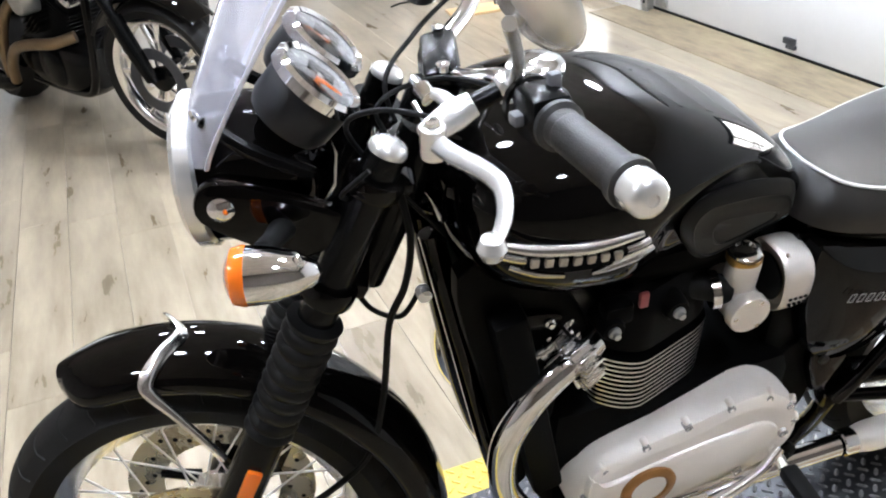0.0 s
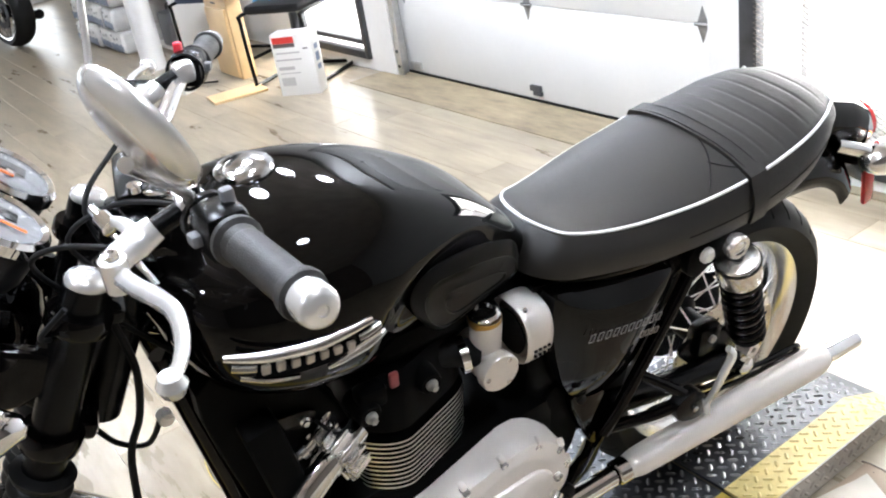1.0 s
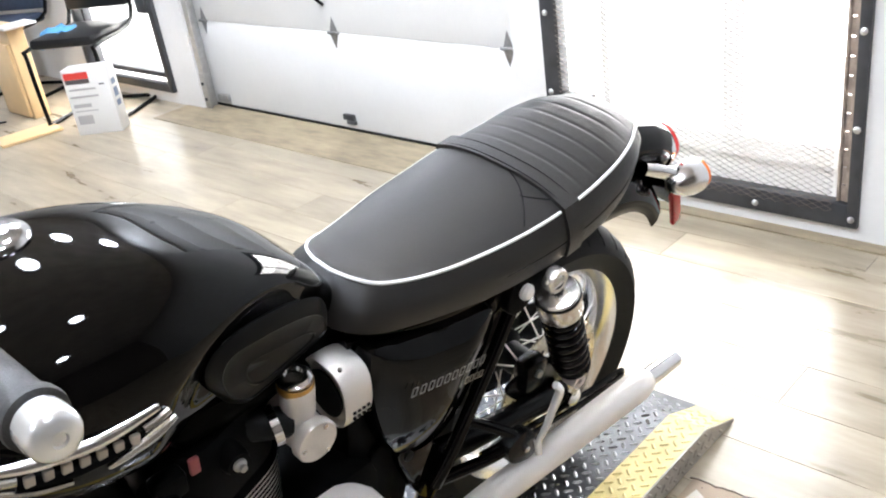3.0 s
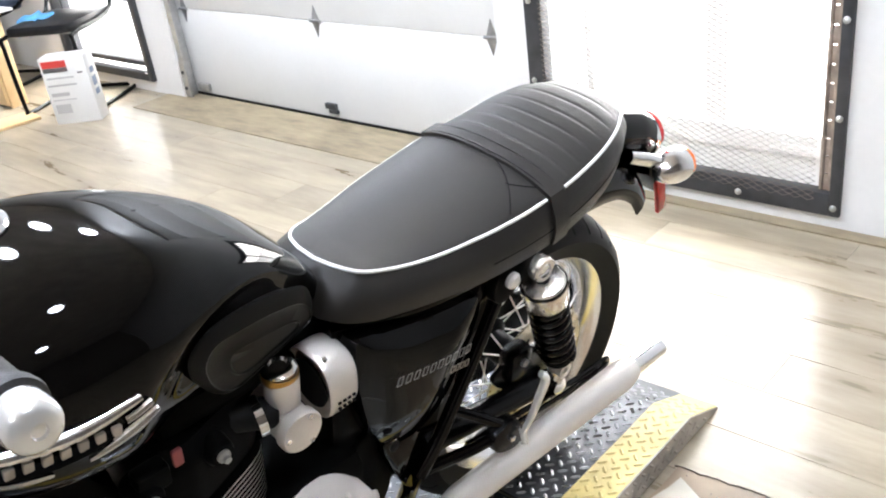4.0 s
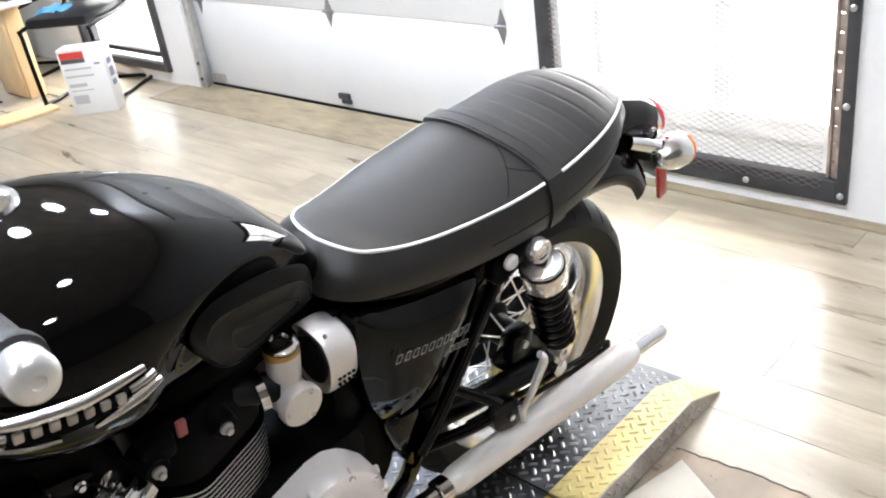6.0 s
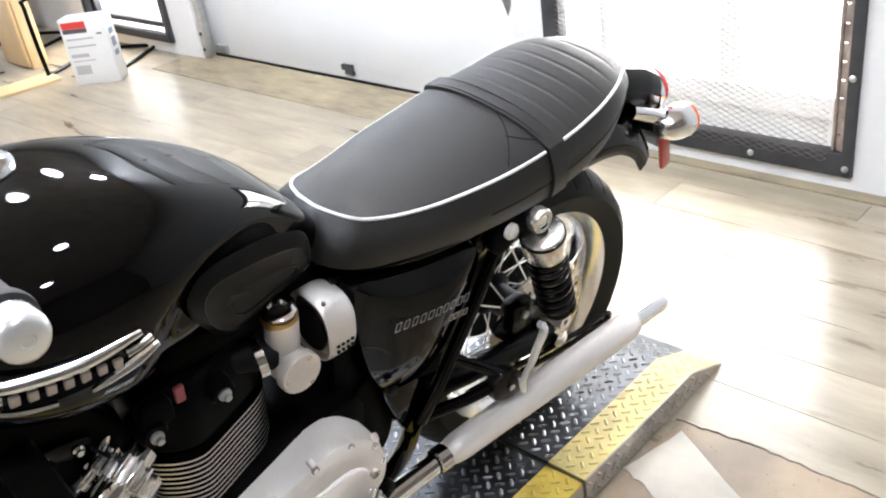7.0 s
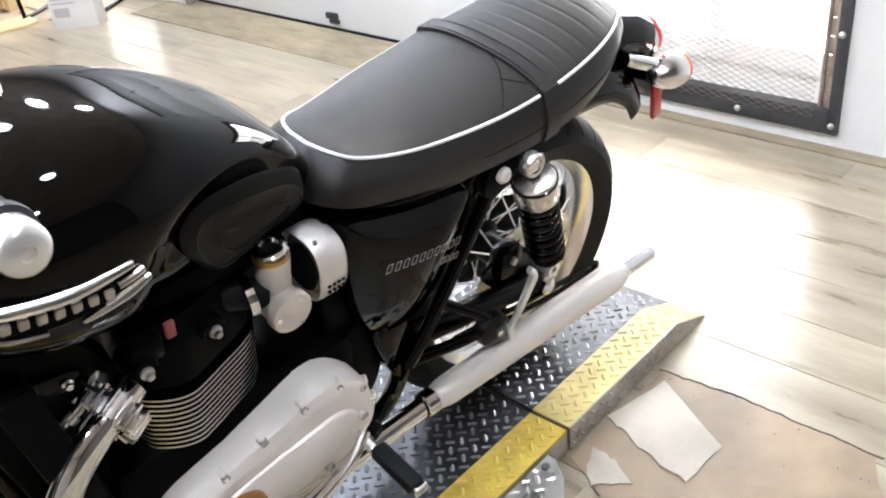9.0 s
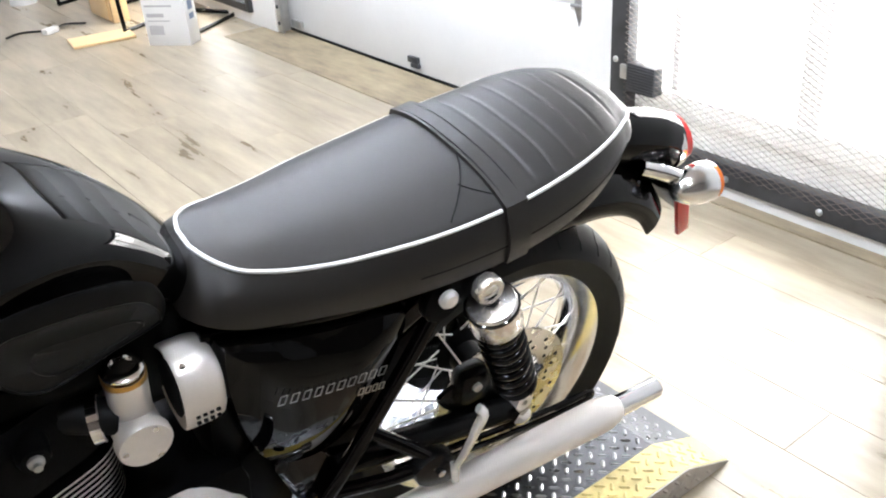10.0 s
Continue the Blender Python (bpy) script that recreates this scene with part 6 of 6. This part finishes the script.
def ragged(pts, amp, seed, steps=5):
    rnd = random.Random(seed)
    out = []
    n = len(pts)
    for i in range(n):
        (x0, y0), (x1, y1) = pts[i], pts[(i + 1) % n]
        for k in range(steps):
            f = k / steps
            out.append((x0 + (x1 - x0) * f + rnd.uniform(-amp, amp), y0 + (y1 - y0) * f + rnd.uniform(-amp, amp)))
    return out


def sheet(pts, z0, z1):
    b = bmesh.new()
    rings([[(x, y, z0) for x, y in pts], [(x, y, z1) for x, y in pts]], b)
    return b


GLUE = mat("bare glue-stained subfloor", (0.28, 0.205, 0.135), 0.5, var=0.36, scale=5, bump=0.3, rvar=0.1)
TORN = mat("torn grey vinyl backing", (0.45, 0.40, 0.33), 0.42, var=0.2, scale=6, bump=0.2)
tagged(part("floor_patch", sheet(ragged([(1.26, -0.16), (1.60, -0.17), (1.615, -0.36), (1.61, -0.64), (1.45, -0.72), (1.20, -0.75), (1.05, -0.62), (1.05, -0.30), (1.2, -0.28)], 0.004, 3), 0.0005, 0.0016), GLUE, flat=True), "bare tan subfloor where vinyl planks are missing", "floor", kind="structure")
tagged(part("torn_vinyl", sheet(ragged([(1.40, -0.155), (1.385, -0.20), (1.365, -0.25), (1.35, -0.30), (1.335, -0.385), (1.455, -0.392), (1.575, -0.195)], 0.004, 5, 4), 0.0016, 0.0045), TORN, flat=True), "torn grey piece of vinyl flooring", "vinyl scrap")
tagged(part("torn_vinyl", sheet(ragged([(1.31, -0.185), (1.255, -0.20), (1.22, -0.235), (1.27, -0.30), (1.30, -0.24)], 0.004, 8, 4), 0.0016, 0.0040), TORN, flat=True), "small torn tan scrap of vinyl flooring", "vinyl scrap")
# one dark line for the grit and the shadow of the plank edge
edge_line = ragged([(1.600, -0.165), (1.618, -0.36), (1.612, -0.655)], 0.0035, 17, 14)[:29]
tagged(part("torn_edge", tube([(x, y, 0.0012) for x, y in edge_line], 0.0024, 6, 1), mat("grit and edge shade", (0.13, 0.10, 0.08), 0.9, var=0.3, scale=60)), "dark line of grit and painted edge shade on the cut vinyl floor", "floor edge")
b = bmesh.new()
rnd = random.Random(4)
for i in range(90):
    x, y = rnd.uniform(1.08, 1.60), rnd.uniform(-0.70, -0.18)
    r = rnd.uniform(0.0006, 0.0017)
    lathe([(r, 0), (r * 0.7, r * 0.8), (0, r)], 5, pose(x, y, 0.0016), bm=b)
tagged(part("floor_crumbs", b, INK), "dark crumbs and grit on the floor", "grit", kind="stuff")

CABX, CABY, CABW = 2.27, 4.74, 0.36
carton = thing("cardboard_box", "white carton with red label standing on the floor", "box", pose(2.315, 3.83, 0, 0, 0, -50))
part("body", block(0.25, 0.12, 0.365, (0, 0.06, 0.1825), 0.003), CARD, carton)
for name, sx, sz, x, z, m in (("red_label", 0.135, 0.036, -0.045, 0.330, CARDRED), ("dark_label", 0.135, 0.024, -0.045, 0.299, INK), ("print_line", 0.15, 0.010, -0.03, 0.255, GREYINK), ("print_line", 0.16, 0.010, -0.03, 0.215, GREYINK),
                              ("print_line", 0.10, 0.020, -0.055, 0.165, GREYINK), ("print_line", 0.13, 0.006, -0.04, 0.135, GREYINK), ("print_block", 0.085, 0.050, -0.06, 0.085, GREYINK), ("print_mark", 0.03, 0.008, 0.085, 0.275, INK)):
    part(name, block(sx, 0.0012, sz, (x, -0.0008, z)), m, carton)
for z, h in ((0.27, 0.03), (0.21, 0.05), (0.15, 0.03)):
    part("print_mark", block(0.0012, 0.05, h, (0.1258, 0.06, z)), BLUEGREY, carton)

cab = thing("pedestal_cabinet", "slim maple laminate cabinet with one door", "cabinet", pose(CABX, CABY, 0))
part("carcass", block(0.10, CABW, 0.53, (0.055, 0, 0.265), 0.004), WOOD, cab)
part("door", block(0.018, CABW - 0.05, 0.44, (-0.004, 0, 0.235), 0.004), WOOD, cab)
part("top", block(0.125, CABW + 0.02, 0.020, (0.052, 0, 0.541), 0.004), WOOD, cab)
part("finger_pull", block(0.006, 0.07, 0.012, (0.001, 0.02, 0.485), 0.003), INK, cab)
tray = tagged(part("paper_tray", block(0.20, 0.16, 0.014, (CABX + 0.06, CABY - CABW / 2 - 0.01, 0.558), 0.004), CARD), "thin white tray on the cabinet top", "tray")
tagged(part("loose_board", block(0.34, 0.20, 0.016, (2.09, 4.26, 0.010), 0.002, pose(0, 0, 0, 0, 0, -8)), WOOD), "loose maple board lying on the floor", "board")


NAVY = mat("dark blue upholstery", (0.035, 0.05, 0.085), 0.7, var=0.15, scale=40, bump=0.2)


def cantilever_chair(m, cover=None, label="black cantilever chair with padded seat and back", low=0.0):
    ch = thing("cantilever_chair", label, "chair", m, "chairs beside the window")
    path = [(0.22, 0.20, 0.86), (0.20, 0.21, 0.50), (-0.22, 0.22, 0.45), (-0.25, 0.22, 0.40), (-0.24, 0.22, 0.05), (-0.20, 0.22, 0.014), (0.20, 0.22, 0.014), (0.25, 0.17, 0.014), (0.25, -0.17, 0.014), (0.20, -0.22, 0.014), (-0.20, -0.22, 0.014), (-0.24, -0.22, 0.05), (-0.25, -0.22, 0.40), (-0.22, -0.22, 0.45), (0.20, -0.21, 0.50), (0.22, -0.20, 0.86)]
    part("tube_frame", tube(path, 0.012, 10, 5), SATIN, ch, "bent black steel tube frame")
    part("seat", block(0.44, 0.40, 0.06, (-0.01, 0, 0.475), 0.025), cover or BLACKP, ch)
    part("backrest", block(0.05, 0.40, 0.36, (0.225, 0, 0.75 - low), 0.022), cover or BLACKP, ch)
    return ch


cantilever_chair(pose(2.55, 4.20, 0, 0, 0, 30))
cantilever_chair(pose(2.50, 5.22, 0, 0, 0, 25), NAVY, "cantilever chair with dark blue padded back", 0.05)
b = bmesh.new()
g = [[b.verts.new((2.36 + 0.014 * math.sin(j * 1.7) + 0.034 * i, 4.20 + 0.042 * j + 0.012 * math.sin(i * 2), 0.512 - 0.030 * max(0, 2 - i) ** 1.5 + 0.012 * math.sin(i * 1.4 + j * 1.3))) for j in range(7)] for i in range(6)]
for i in range(5):
    for j in range(5):
        b.faces.new((g[i][j], g[i][j + 1], g[i + 1][j + 1], g[i + 1][j]))
ret = bmesh.ops.extrude_face_region(b, geom=list(b.faces))
bmesh.ops.translate(b, verts=[v for v in ret["geom"] if isinstance(v, bmesh.types.BMVert)], vec=(0, 0, 0.004))
tagged(part("cloth", b, BLUE), "crumpled blue cloth over a chair", "cloth")
b = tube([(1.70, 4.75, 0.006), (1.80, 4.80, 0.006), (1.95, 4.72, 0.006), (2.05, 4.78, 0.008), (2.15, 4.70, 0.008)], 0.006, 8)
tagged(part("power_cable", b, BLACKP), "black power cable lying on the floor", "cable")
tagged(part("plug_adapter", block(0.10, 0.05, 0.035, (1.93, 4.66, 0.018), 0.010, pose(0, 0, 0, 0, 0, 25)), CARD), "white plug adapter on the floor", "adapter")

# farther back: column, shelves with a case, sacks, parked motorcycles
tagged(part("column", lathe([(0.085, 0), (0.085, CEIL_Z)], 28, pose(2.05, 5.62, 0)), WALL), "round white steel column", "column", kind="structure")
shelf = thing("wall_shelf", "white shelf unit against the wall", "shelf", pose(2.52, 6.15, 0))
for z in (0.02, 0.42, 0.82, 1.22):
    part("board", block(0.40, 0.75, 0.025, (0, 0, z + 0.012), 0.003), CARD, shelf)
for y in (-0.37, 0.37):
    part("side", block(0.40, 0.02, 1.5, (0, y, 0.75), 0.003), CARD, shelf)
tool = thing("tool_case", "grey plastic tool case on a shelf", "case", pose(2.46, 6.02, 0.045))
part("body", block(0.28, 0.22, 0.26, (0, 0, 0.13), 0.02), GREYP, tool)
part("handle", tube([(-0.05, -0.09, 0.25), (-0.05, -0.08, 0.30), (-0.05, 0.08, 0.30), (-0.05, 0.09, 0.25)], 0.010, 8, 4), GREYP, tool)
for i, (c, y, h) in enumerate(((BLUEGREY, 5.95, 0.20), (REDSW, 6.1, 0.16), (INK, 6.25, 0.22))):
    tagged(part("spray_can", lathe([(0.03, 0), (0.032, 0.01), (0.032, h * 0.85), (0.014, h * 0.93), (0.014, h), (0, h)], 16, pose(2.44, y, 0.445)), c), "small spray can on the shelf", "can", "cans on the shelf")
rnd = random.Random(11)
for k in range(12):
    row, i = divmod(k, 4)
    sack = thing("sack", "white plastic sack with blue print, stacked", "sack", pose(2.30 + rnd.uniform(-0.025, 0.025), 6.50 + i * 0.30, 0.185 * row, 0, 0, rnd.uniform(-4, 4)), "stacked sacks")
    part("body", block(0.46, 0.292, 0.183, (0, 0, 0.0915), 0.034, seg=3), PLASTICBAG, sack)
    # wavy blue band along the foot, small marks above it
    band = bmesh.new()
    for q in range(9):
        block(0.004, 0.031, 0.040 + 0.012 * ((q * 5 + k) % 3), (-0.2305, -0.124 + 0.031 * q, 0.052), 0.001, bm=band)
    part("print", band, BLUEGREY, sack, "blue grey printed band")
    for y, z in ((-0.05, 0.125), (0.045, 0.115), (0.10, 0.140)):
        part("print", block(0.004, 0.018, 0.020, (-0.2305, y + rnd.uniform(-0.02, 0.02), z), 0.001), INK, sack, "small dark printed mark")


def parked_motorcycle(label, m, exhaust_m, steer=0.0, tips=False):
    """A plain big road motorcycle, front towards +x, wheels on z=0, its front end turned by steer degrees."""
    mc = thing("parked_motorcycle", label, "motorcycle", m, "parked motorcycles")
    turn = Matrix.Translation((0.60, 0, 0)) @ Matrix.Rotation(radians(steer), 4, "Z") @ Matrix.Translation((-0.60, 0, 0))
    for name, x, R, w in (("front_wheel", 0.80, 0.335, 0.12), ("rear_wheel", -0.76, 0.32, 0.19)):
        place = turn if x > 0 else Matrix()
        base = place @ pose(x, 0, R, 90, 0, 0)
        wh = part(name, lathe([(0.030, -0.07), (0.055, -0.06), (0.060, 0), (0.055, 0.06), (0.030, 0.07)], 24, base), SATIN, mc, "five-spoke cast alloy wheel")
        part("tyre", lathe([(R - 0.075, -w / 2 + 0.012), (R - 0.04, -w / 2), (R - 0.012, -w * 0.3), (R, 0), (R - 0.012, w * 0.3), (R - 0.04, w / 2), (R - 0.075, w / 2 - 0.012)], 56, base, closed=True), TYRE, wh)
        part("rim", lathe([(R - 0.074, -w / 2 + 0.010), (R - 0.092, -w / 2 + 0.014), (R - 0.105, -w / 2 + 0.030), (R - 0.105, w / 2 - 0.030), (R - 0.092, w / 2 - 0.014), (R - 0.074, w / 2 - 0.010)], 56, base, closed=True), ALLOY, wh, "polished rim")
        for i in range(5):
            a = 2 * math.pi * (i + 0.3) / 5
            for d, mt in ((-0.17, ALLOY), (0.17, ALLOY)):
                q = [base @ Vector((r * math.cos(a + d * f), r * math.sin(a + d * f), 0.030 - 0.012 * f)) for r, f in ((0.045, 0.2), (0.12, 0.55), (R - 0.10, 1.0))]
                part("spoke", tube(q, [0.014, 0.010, 0.012], 10, 4, flat=1.6), mt, wh)
        for y in (-0.075, 0.075):
            part("brake_disc", lathe([(0.145, -0.003), (0.145, 0.003), (0.095, 0.003), (0.095, -0.003)], 40, base @ Matrix.Translation((0, 0, y)), closed=True), STEEL, wh)
        gl = []
        for i in range(17):
            a = radians(-48 + 105 * i / 16) if x > 0 else radians(-60 + 110 * i / 16)
            c = Vector((-math.sin(a), 0, math.cos(a)))
            gl.append([place @ (Vector((x, 0, R)) + c * (R + 0.02 + 0.025 * math.cos(k)) + Vector((0, (w / 2 + 0.015) * math.sin(k), 0))) for k in np.linspace(-1.9, 1.9, 11)] + [place @ (Vector((x, 0, R)) + c * (R + 0.016 + 0.023 * math.cos(k)) + Vector((0, (w / 2 + 0.011) * math.sin(k), 0))) for k in np.linspace(1.9, -1.9, 11)])
        part("mudguard", rings(gl), PAINT, mc, "gloss black mudguard", angle=60)
    for s in (-1, 1):
        part("fork_leg", placed(tube([(0.80, s * 0.10, 0.335), (0.745, s * 0.10, 0.47), (0.69, s * 0.10, 0.62)], [0.026, 0.034, 0.036], 16, 3), turn), SATIN, mc, "black fork leg")
        part("axle_nut", placed(lathe([(0.016, 0), (0.016, 0.012), (0, 0.014)], 12, pose(0.80, s * 0.126, 0.335, s * -90, 0, 0)), turn), CHROME, mc)
        part("fork_tube", placed(rod((0.69, s * 0.10, 0.62), (0.56, s * 0.10, 0.95), 0.024), turn), SATIN, mc)
        part("indicator", placed(lathe([(0, -0.03), (0.022, -0.015), (0.024, 0.015), (0, 0.022)], 14, pose(0.62, s * 0.17, 0.86, 0, 90, 0)), turn), ORANGE, mc)
        part("handlebar", placed(tube([(0.50, 0, 1.0), (0.46, s * 0.15, 1.06), (0.36, s * 0.36, 1.05)], 0.013, 8, 4), turn), SATIN, mc)
        part("rear_shock", rod((-0.66, s * 0.14, 0.38), (-0.48, s * 0.14, 0.66), 0.026), SATIN, mc)
        part("exhaust", tube([(0.34, s * 0.09, 0.50), (0.27, s * 0.17, 0.485), (0.10, s * 0.20, 0.47), (-0.08, s * 0.21, 0.43), (-0.20, s * 0.21, 0.34), (-0.27, s * 0.20, 0.24)], 0.026, 14, 6), exhaust_m, mc, "bronze-toned exhaust pipe")
        part("exhaust", tube([(-0.02, s * 0.10, 0.66), (-0.08, s * 0.17, 0.62), (-0.17, s * 0.20, 0.52), (-0.24, s * 0.21, 0.40), (-0.30, s * 0.20, 0.26)], 0.026, 14, 6), exhaust_m, mc, "bronze-toned exhaust pipe")
        part("silencer", tube([(-0.27, s * 0.20, 0.24), (-0.40, s * 0.21, 0.22), (-0.86, s * 0.22, 0.25)], [0.032, 0.045, 0.045], 14, 4), SATIN, mc, "black silencer")
        if tips:
            for dz, dy in ((0.028, 0), (-0.028, 0), (0, 0.042), (0, -0.042)):
                part("tailpipe", block(0.10, 0.012 if dy else 0.096, 0.068 if dy else 0.012, (-0.90, s * 0.24 + dy, 0.42 + dz), 0.004), CHROME, mc, "square chrome tailpipe rim")
            part("tailpipe_box", block(0.30, 0.080, 0.054, (-0.70, s * 0.24, 0.42), 0.006), SATIN, mc, "black end of the exhaust")
        part("down_tube", tube([(0.50, s * 0.03, 0.88), (0.42, s * 0.06, 0.50), (0.34, s * 0.08, 0.27), (0.20, s * 0.09, 0.21), (-0.30, s * 0.09, 0.21)], 0.019, 10, 5), PAINT, mc, "gloss black frame tube")
        part("engine_cover", lathe([(0.0, 0.03), (0.075, 0.026), (0.105, 0.010), (0.11, 0.0)], 32, pose(0.06, s * 0.125, 0.34, s * -90, 0, 0)), SATIN, mc, "black round engine cover")
        part("primary_cover", lathe([(0.0, 0.03), (0.065, 0.026), (0.092, 0.010), (0.096, 0.0)], 32, pose(-0.16, s * 0.12, 0.36, s * -90, 0, 0)), SATIN, mc)
    part("headlight", placed(lathe([(0, -0.11), (0.06, -0.08), (0.085, 0), (0.085, 0.04), (0.07, 0.05), (0, 0.06)], 24, pose(0.70, 0, 0.86, 0, 90, 0)), turn), PAINT, mc)
    part("fuel_tank", rings([superloop(r[0], 0, r[1], r[2], r[3], r[4], 28) for r in spread_rows([(0.42, 0.05, 0.93, 0.80, 0.87), (0.36, 0.14, 0.97, 0.74, 0.84), (0.18, 0.19, 1.0, 0.72, 0.84), (-0.02, 0.16, 0.94, 0.72, 0.82), (-0.14, 0.08, 0.82, 0.72, 0.77)], 20)]), PAINT, mc, "gloss black tank")
    part("seat", rings([superloop(r[0], 0, r[1], r[2], r[3], r[4], 24) for r in spread_rows([(-0.10, 0.10, 0.78, 0.66, 0.72), (-0.30, 0.17, 0.74, 0.62, 0.70), (-0.52, 0.17, 0.76, 0.64, 0.71), (-0.66, 0.12, 0.84, 0.70, 0.78), (-0.92, 0.08, 0.86, 0.76, 0.82)], 20)]), LEATHER, mc)
    part("crankcase", rings([superloop(r[0], 0, r[1], r[2], r[3], r[4], 28) for r in spread_rows([(-0.32, 0.08, 0.44, 0.22, 0.32), (-0.22, 0.12, 0.50, 0.17, 0.33), (0.02, 0.13, 0.52, 0.16, 0.33), (0.20, 0.12, 0.48, 0.17, 0.32), (0.30, 0.07, 0.40, 0.22, 0.30)], 16)]), SATIN, mc, "black crankcase")
    for x, a in ((0.17, 27), (-0.06, -27)):
        cyl = part("cylinder", placed(block(0.12, 0.16, 0.24, (0, 0, 0.12), 0.03), pose(x, 0, 0.44, 0, a, 0)), MATT, mc, "black finned cylinder")
        for i in range(9):
            part("cooling_fin", placed(block(0.155, 0.20, 0.006, (0, 0, 0.03 + i * 0.021), 0.002, seg=1), pose(x, 0, 0.44, 0, a, 0)), SATIN, cyl)
        part("rocker_cover", placed(block(0.13, 0.17, 0.05, (0, 0, 0.245), 0.02), pose(x, 0, 0.44, 0, a, 0)), ALLOY, cyl, "polished rocker cover")
    part("air_cleaner", outline([(0.0, 0.60), (0.10, 0.60), (0.13, 0.70), (0.06, 0.76), (-0.03, 0.70)], -0.19, -0.10, 0.02), GALV, mc, "silver air cleaner")
    part("swingarm", tube([(-0.30, -0.12, 0.30), (-0.76, -0.13, 0.32)], 0.026, 12, 2), SATIN, mc)
    part("tail_lamp", block(0.06, 0.12, 0.05, (-0.96, 0, 0.80), 0.012), RED, mc)
    part("side_stand", tube([(0, 0.12, 0.25), (-0.04, 0.30, 0.012)], 0.013, 8, 1), SATIN, mc)
    return mc


BRONZE = mat("heat-toned exhaust", (0.28, 0.20, 0.12), 0.35, 0.9, var=0.2, scale=12)
parked_motorcycle("black cruiser motorcycle with bronze exhaust", pose(-0.21, 3.68, 0, 4, 0, -65), BRONZE, 18)
parked_motorcycle("black motorcycle parked behind another one", pose(-0.10, 5.35, 0, 0, 0, -58), SATIN)
parked_motorcycle("dark motorcycle with square chrome tailpipes near the shop front", pose(1.47, 8.85, 0, 3, 0, 103), SATIN, tips=True)

# ---- floor planks ----
PW, PL = 0.178, 1.22


def plank_mesh(w, l):
    e, d = 0.0011, 0.0009
    v = [(sx * (w / 2 - i), sy * (l / 2 - i), z) for z, i in ((-0.004, 0.0004), (-d, 0.0004), (0.0, e)) for sx, sy in ((-1, -1), (1, -1), (1, 1), (-1, 1))]
    f = [(8, 9, 10, 11)] + [(a + i, a + (i + 1) % 4, a + 4 + (i + 1) % 4, a + 4 + i) for a in (0, 4) for i in range(4)]
    return v, f


full = bpy.data.meshes.new("plank")
full.from_pydata(*([plank_mesh(PW, PL)[0], [], plank_mesh(PW, PL)[1]]))
full.materials.append(FLOOR)
rest_v, rest_f = [], []
rnd = random.Random(21)
n_rows = int((WALL_X - X0) / PW) + 1
for r in range(n_rows):
    x1 = WALL_X - r * PW
    x0 = max(X0, x1 - PW)
    y = Y0 - rnd.uniform(0, PL)
    while y < Y1:
        a, c = max(Y0, y), min(Y1, y + PL)
        if c - a > 0.05 and x1 - x0 > 0.02:
            cx, cy = (x0 + x1) / 2, (a + c) / 2
            if cx > -0.75 and -1.6 < cy < 4.9 and c - a > PL - 1e-6 and x1 - x0 > PW - 1e-6:
                p = new("plank", full)
                p.location = (cx, cy, 0)
                p.parent = floor
            else:
                pv, pf = plank_mesh(x1 - x0, c - a)
                k = len(rest_v)
                rest_v += [(vx + cx, vy + cy, vz) for vx, vy, vz in pv]
                rest_f += [tuple(q + k for q in f) for f in pf]
        y += PL
me = bpy.data.meshes.new("far_planks")
me.from_pydata(rest_v, [], rest_f)
me.materials.append(FLOOR)
ob = new("far_planks", me)
ob.parent = floor
ob["kind"] = "stuff"
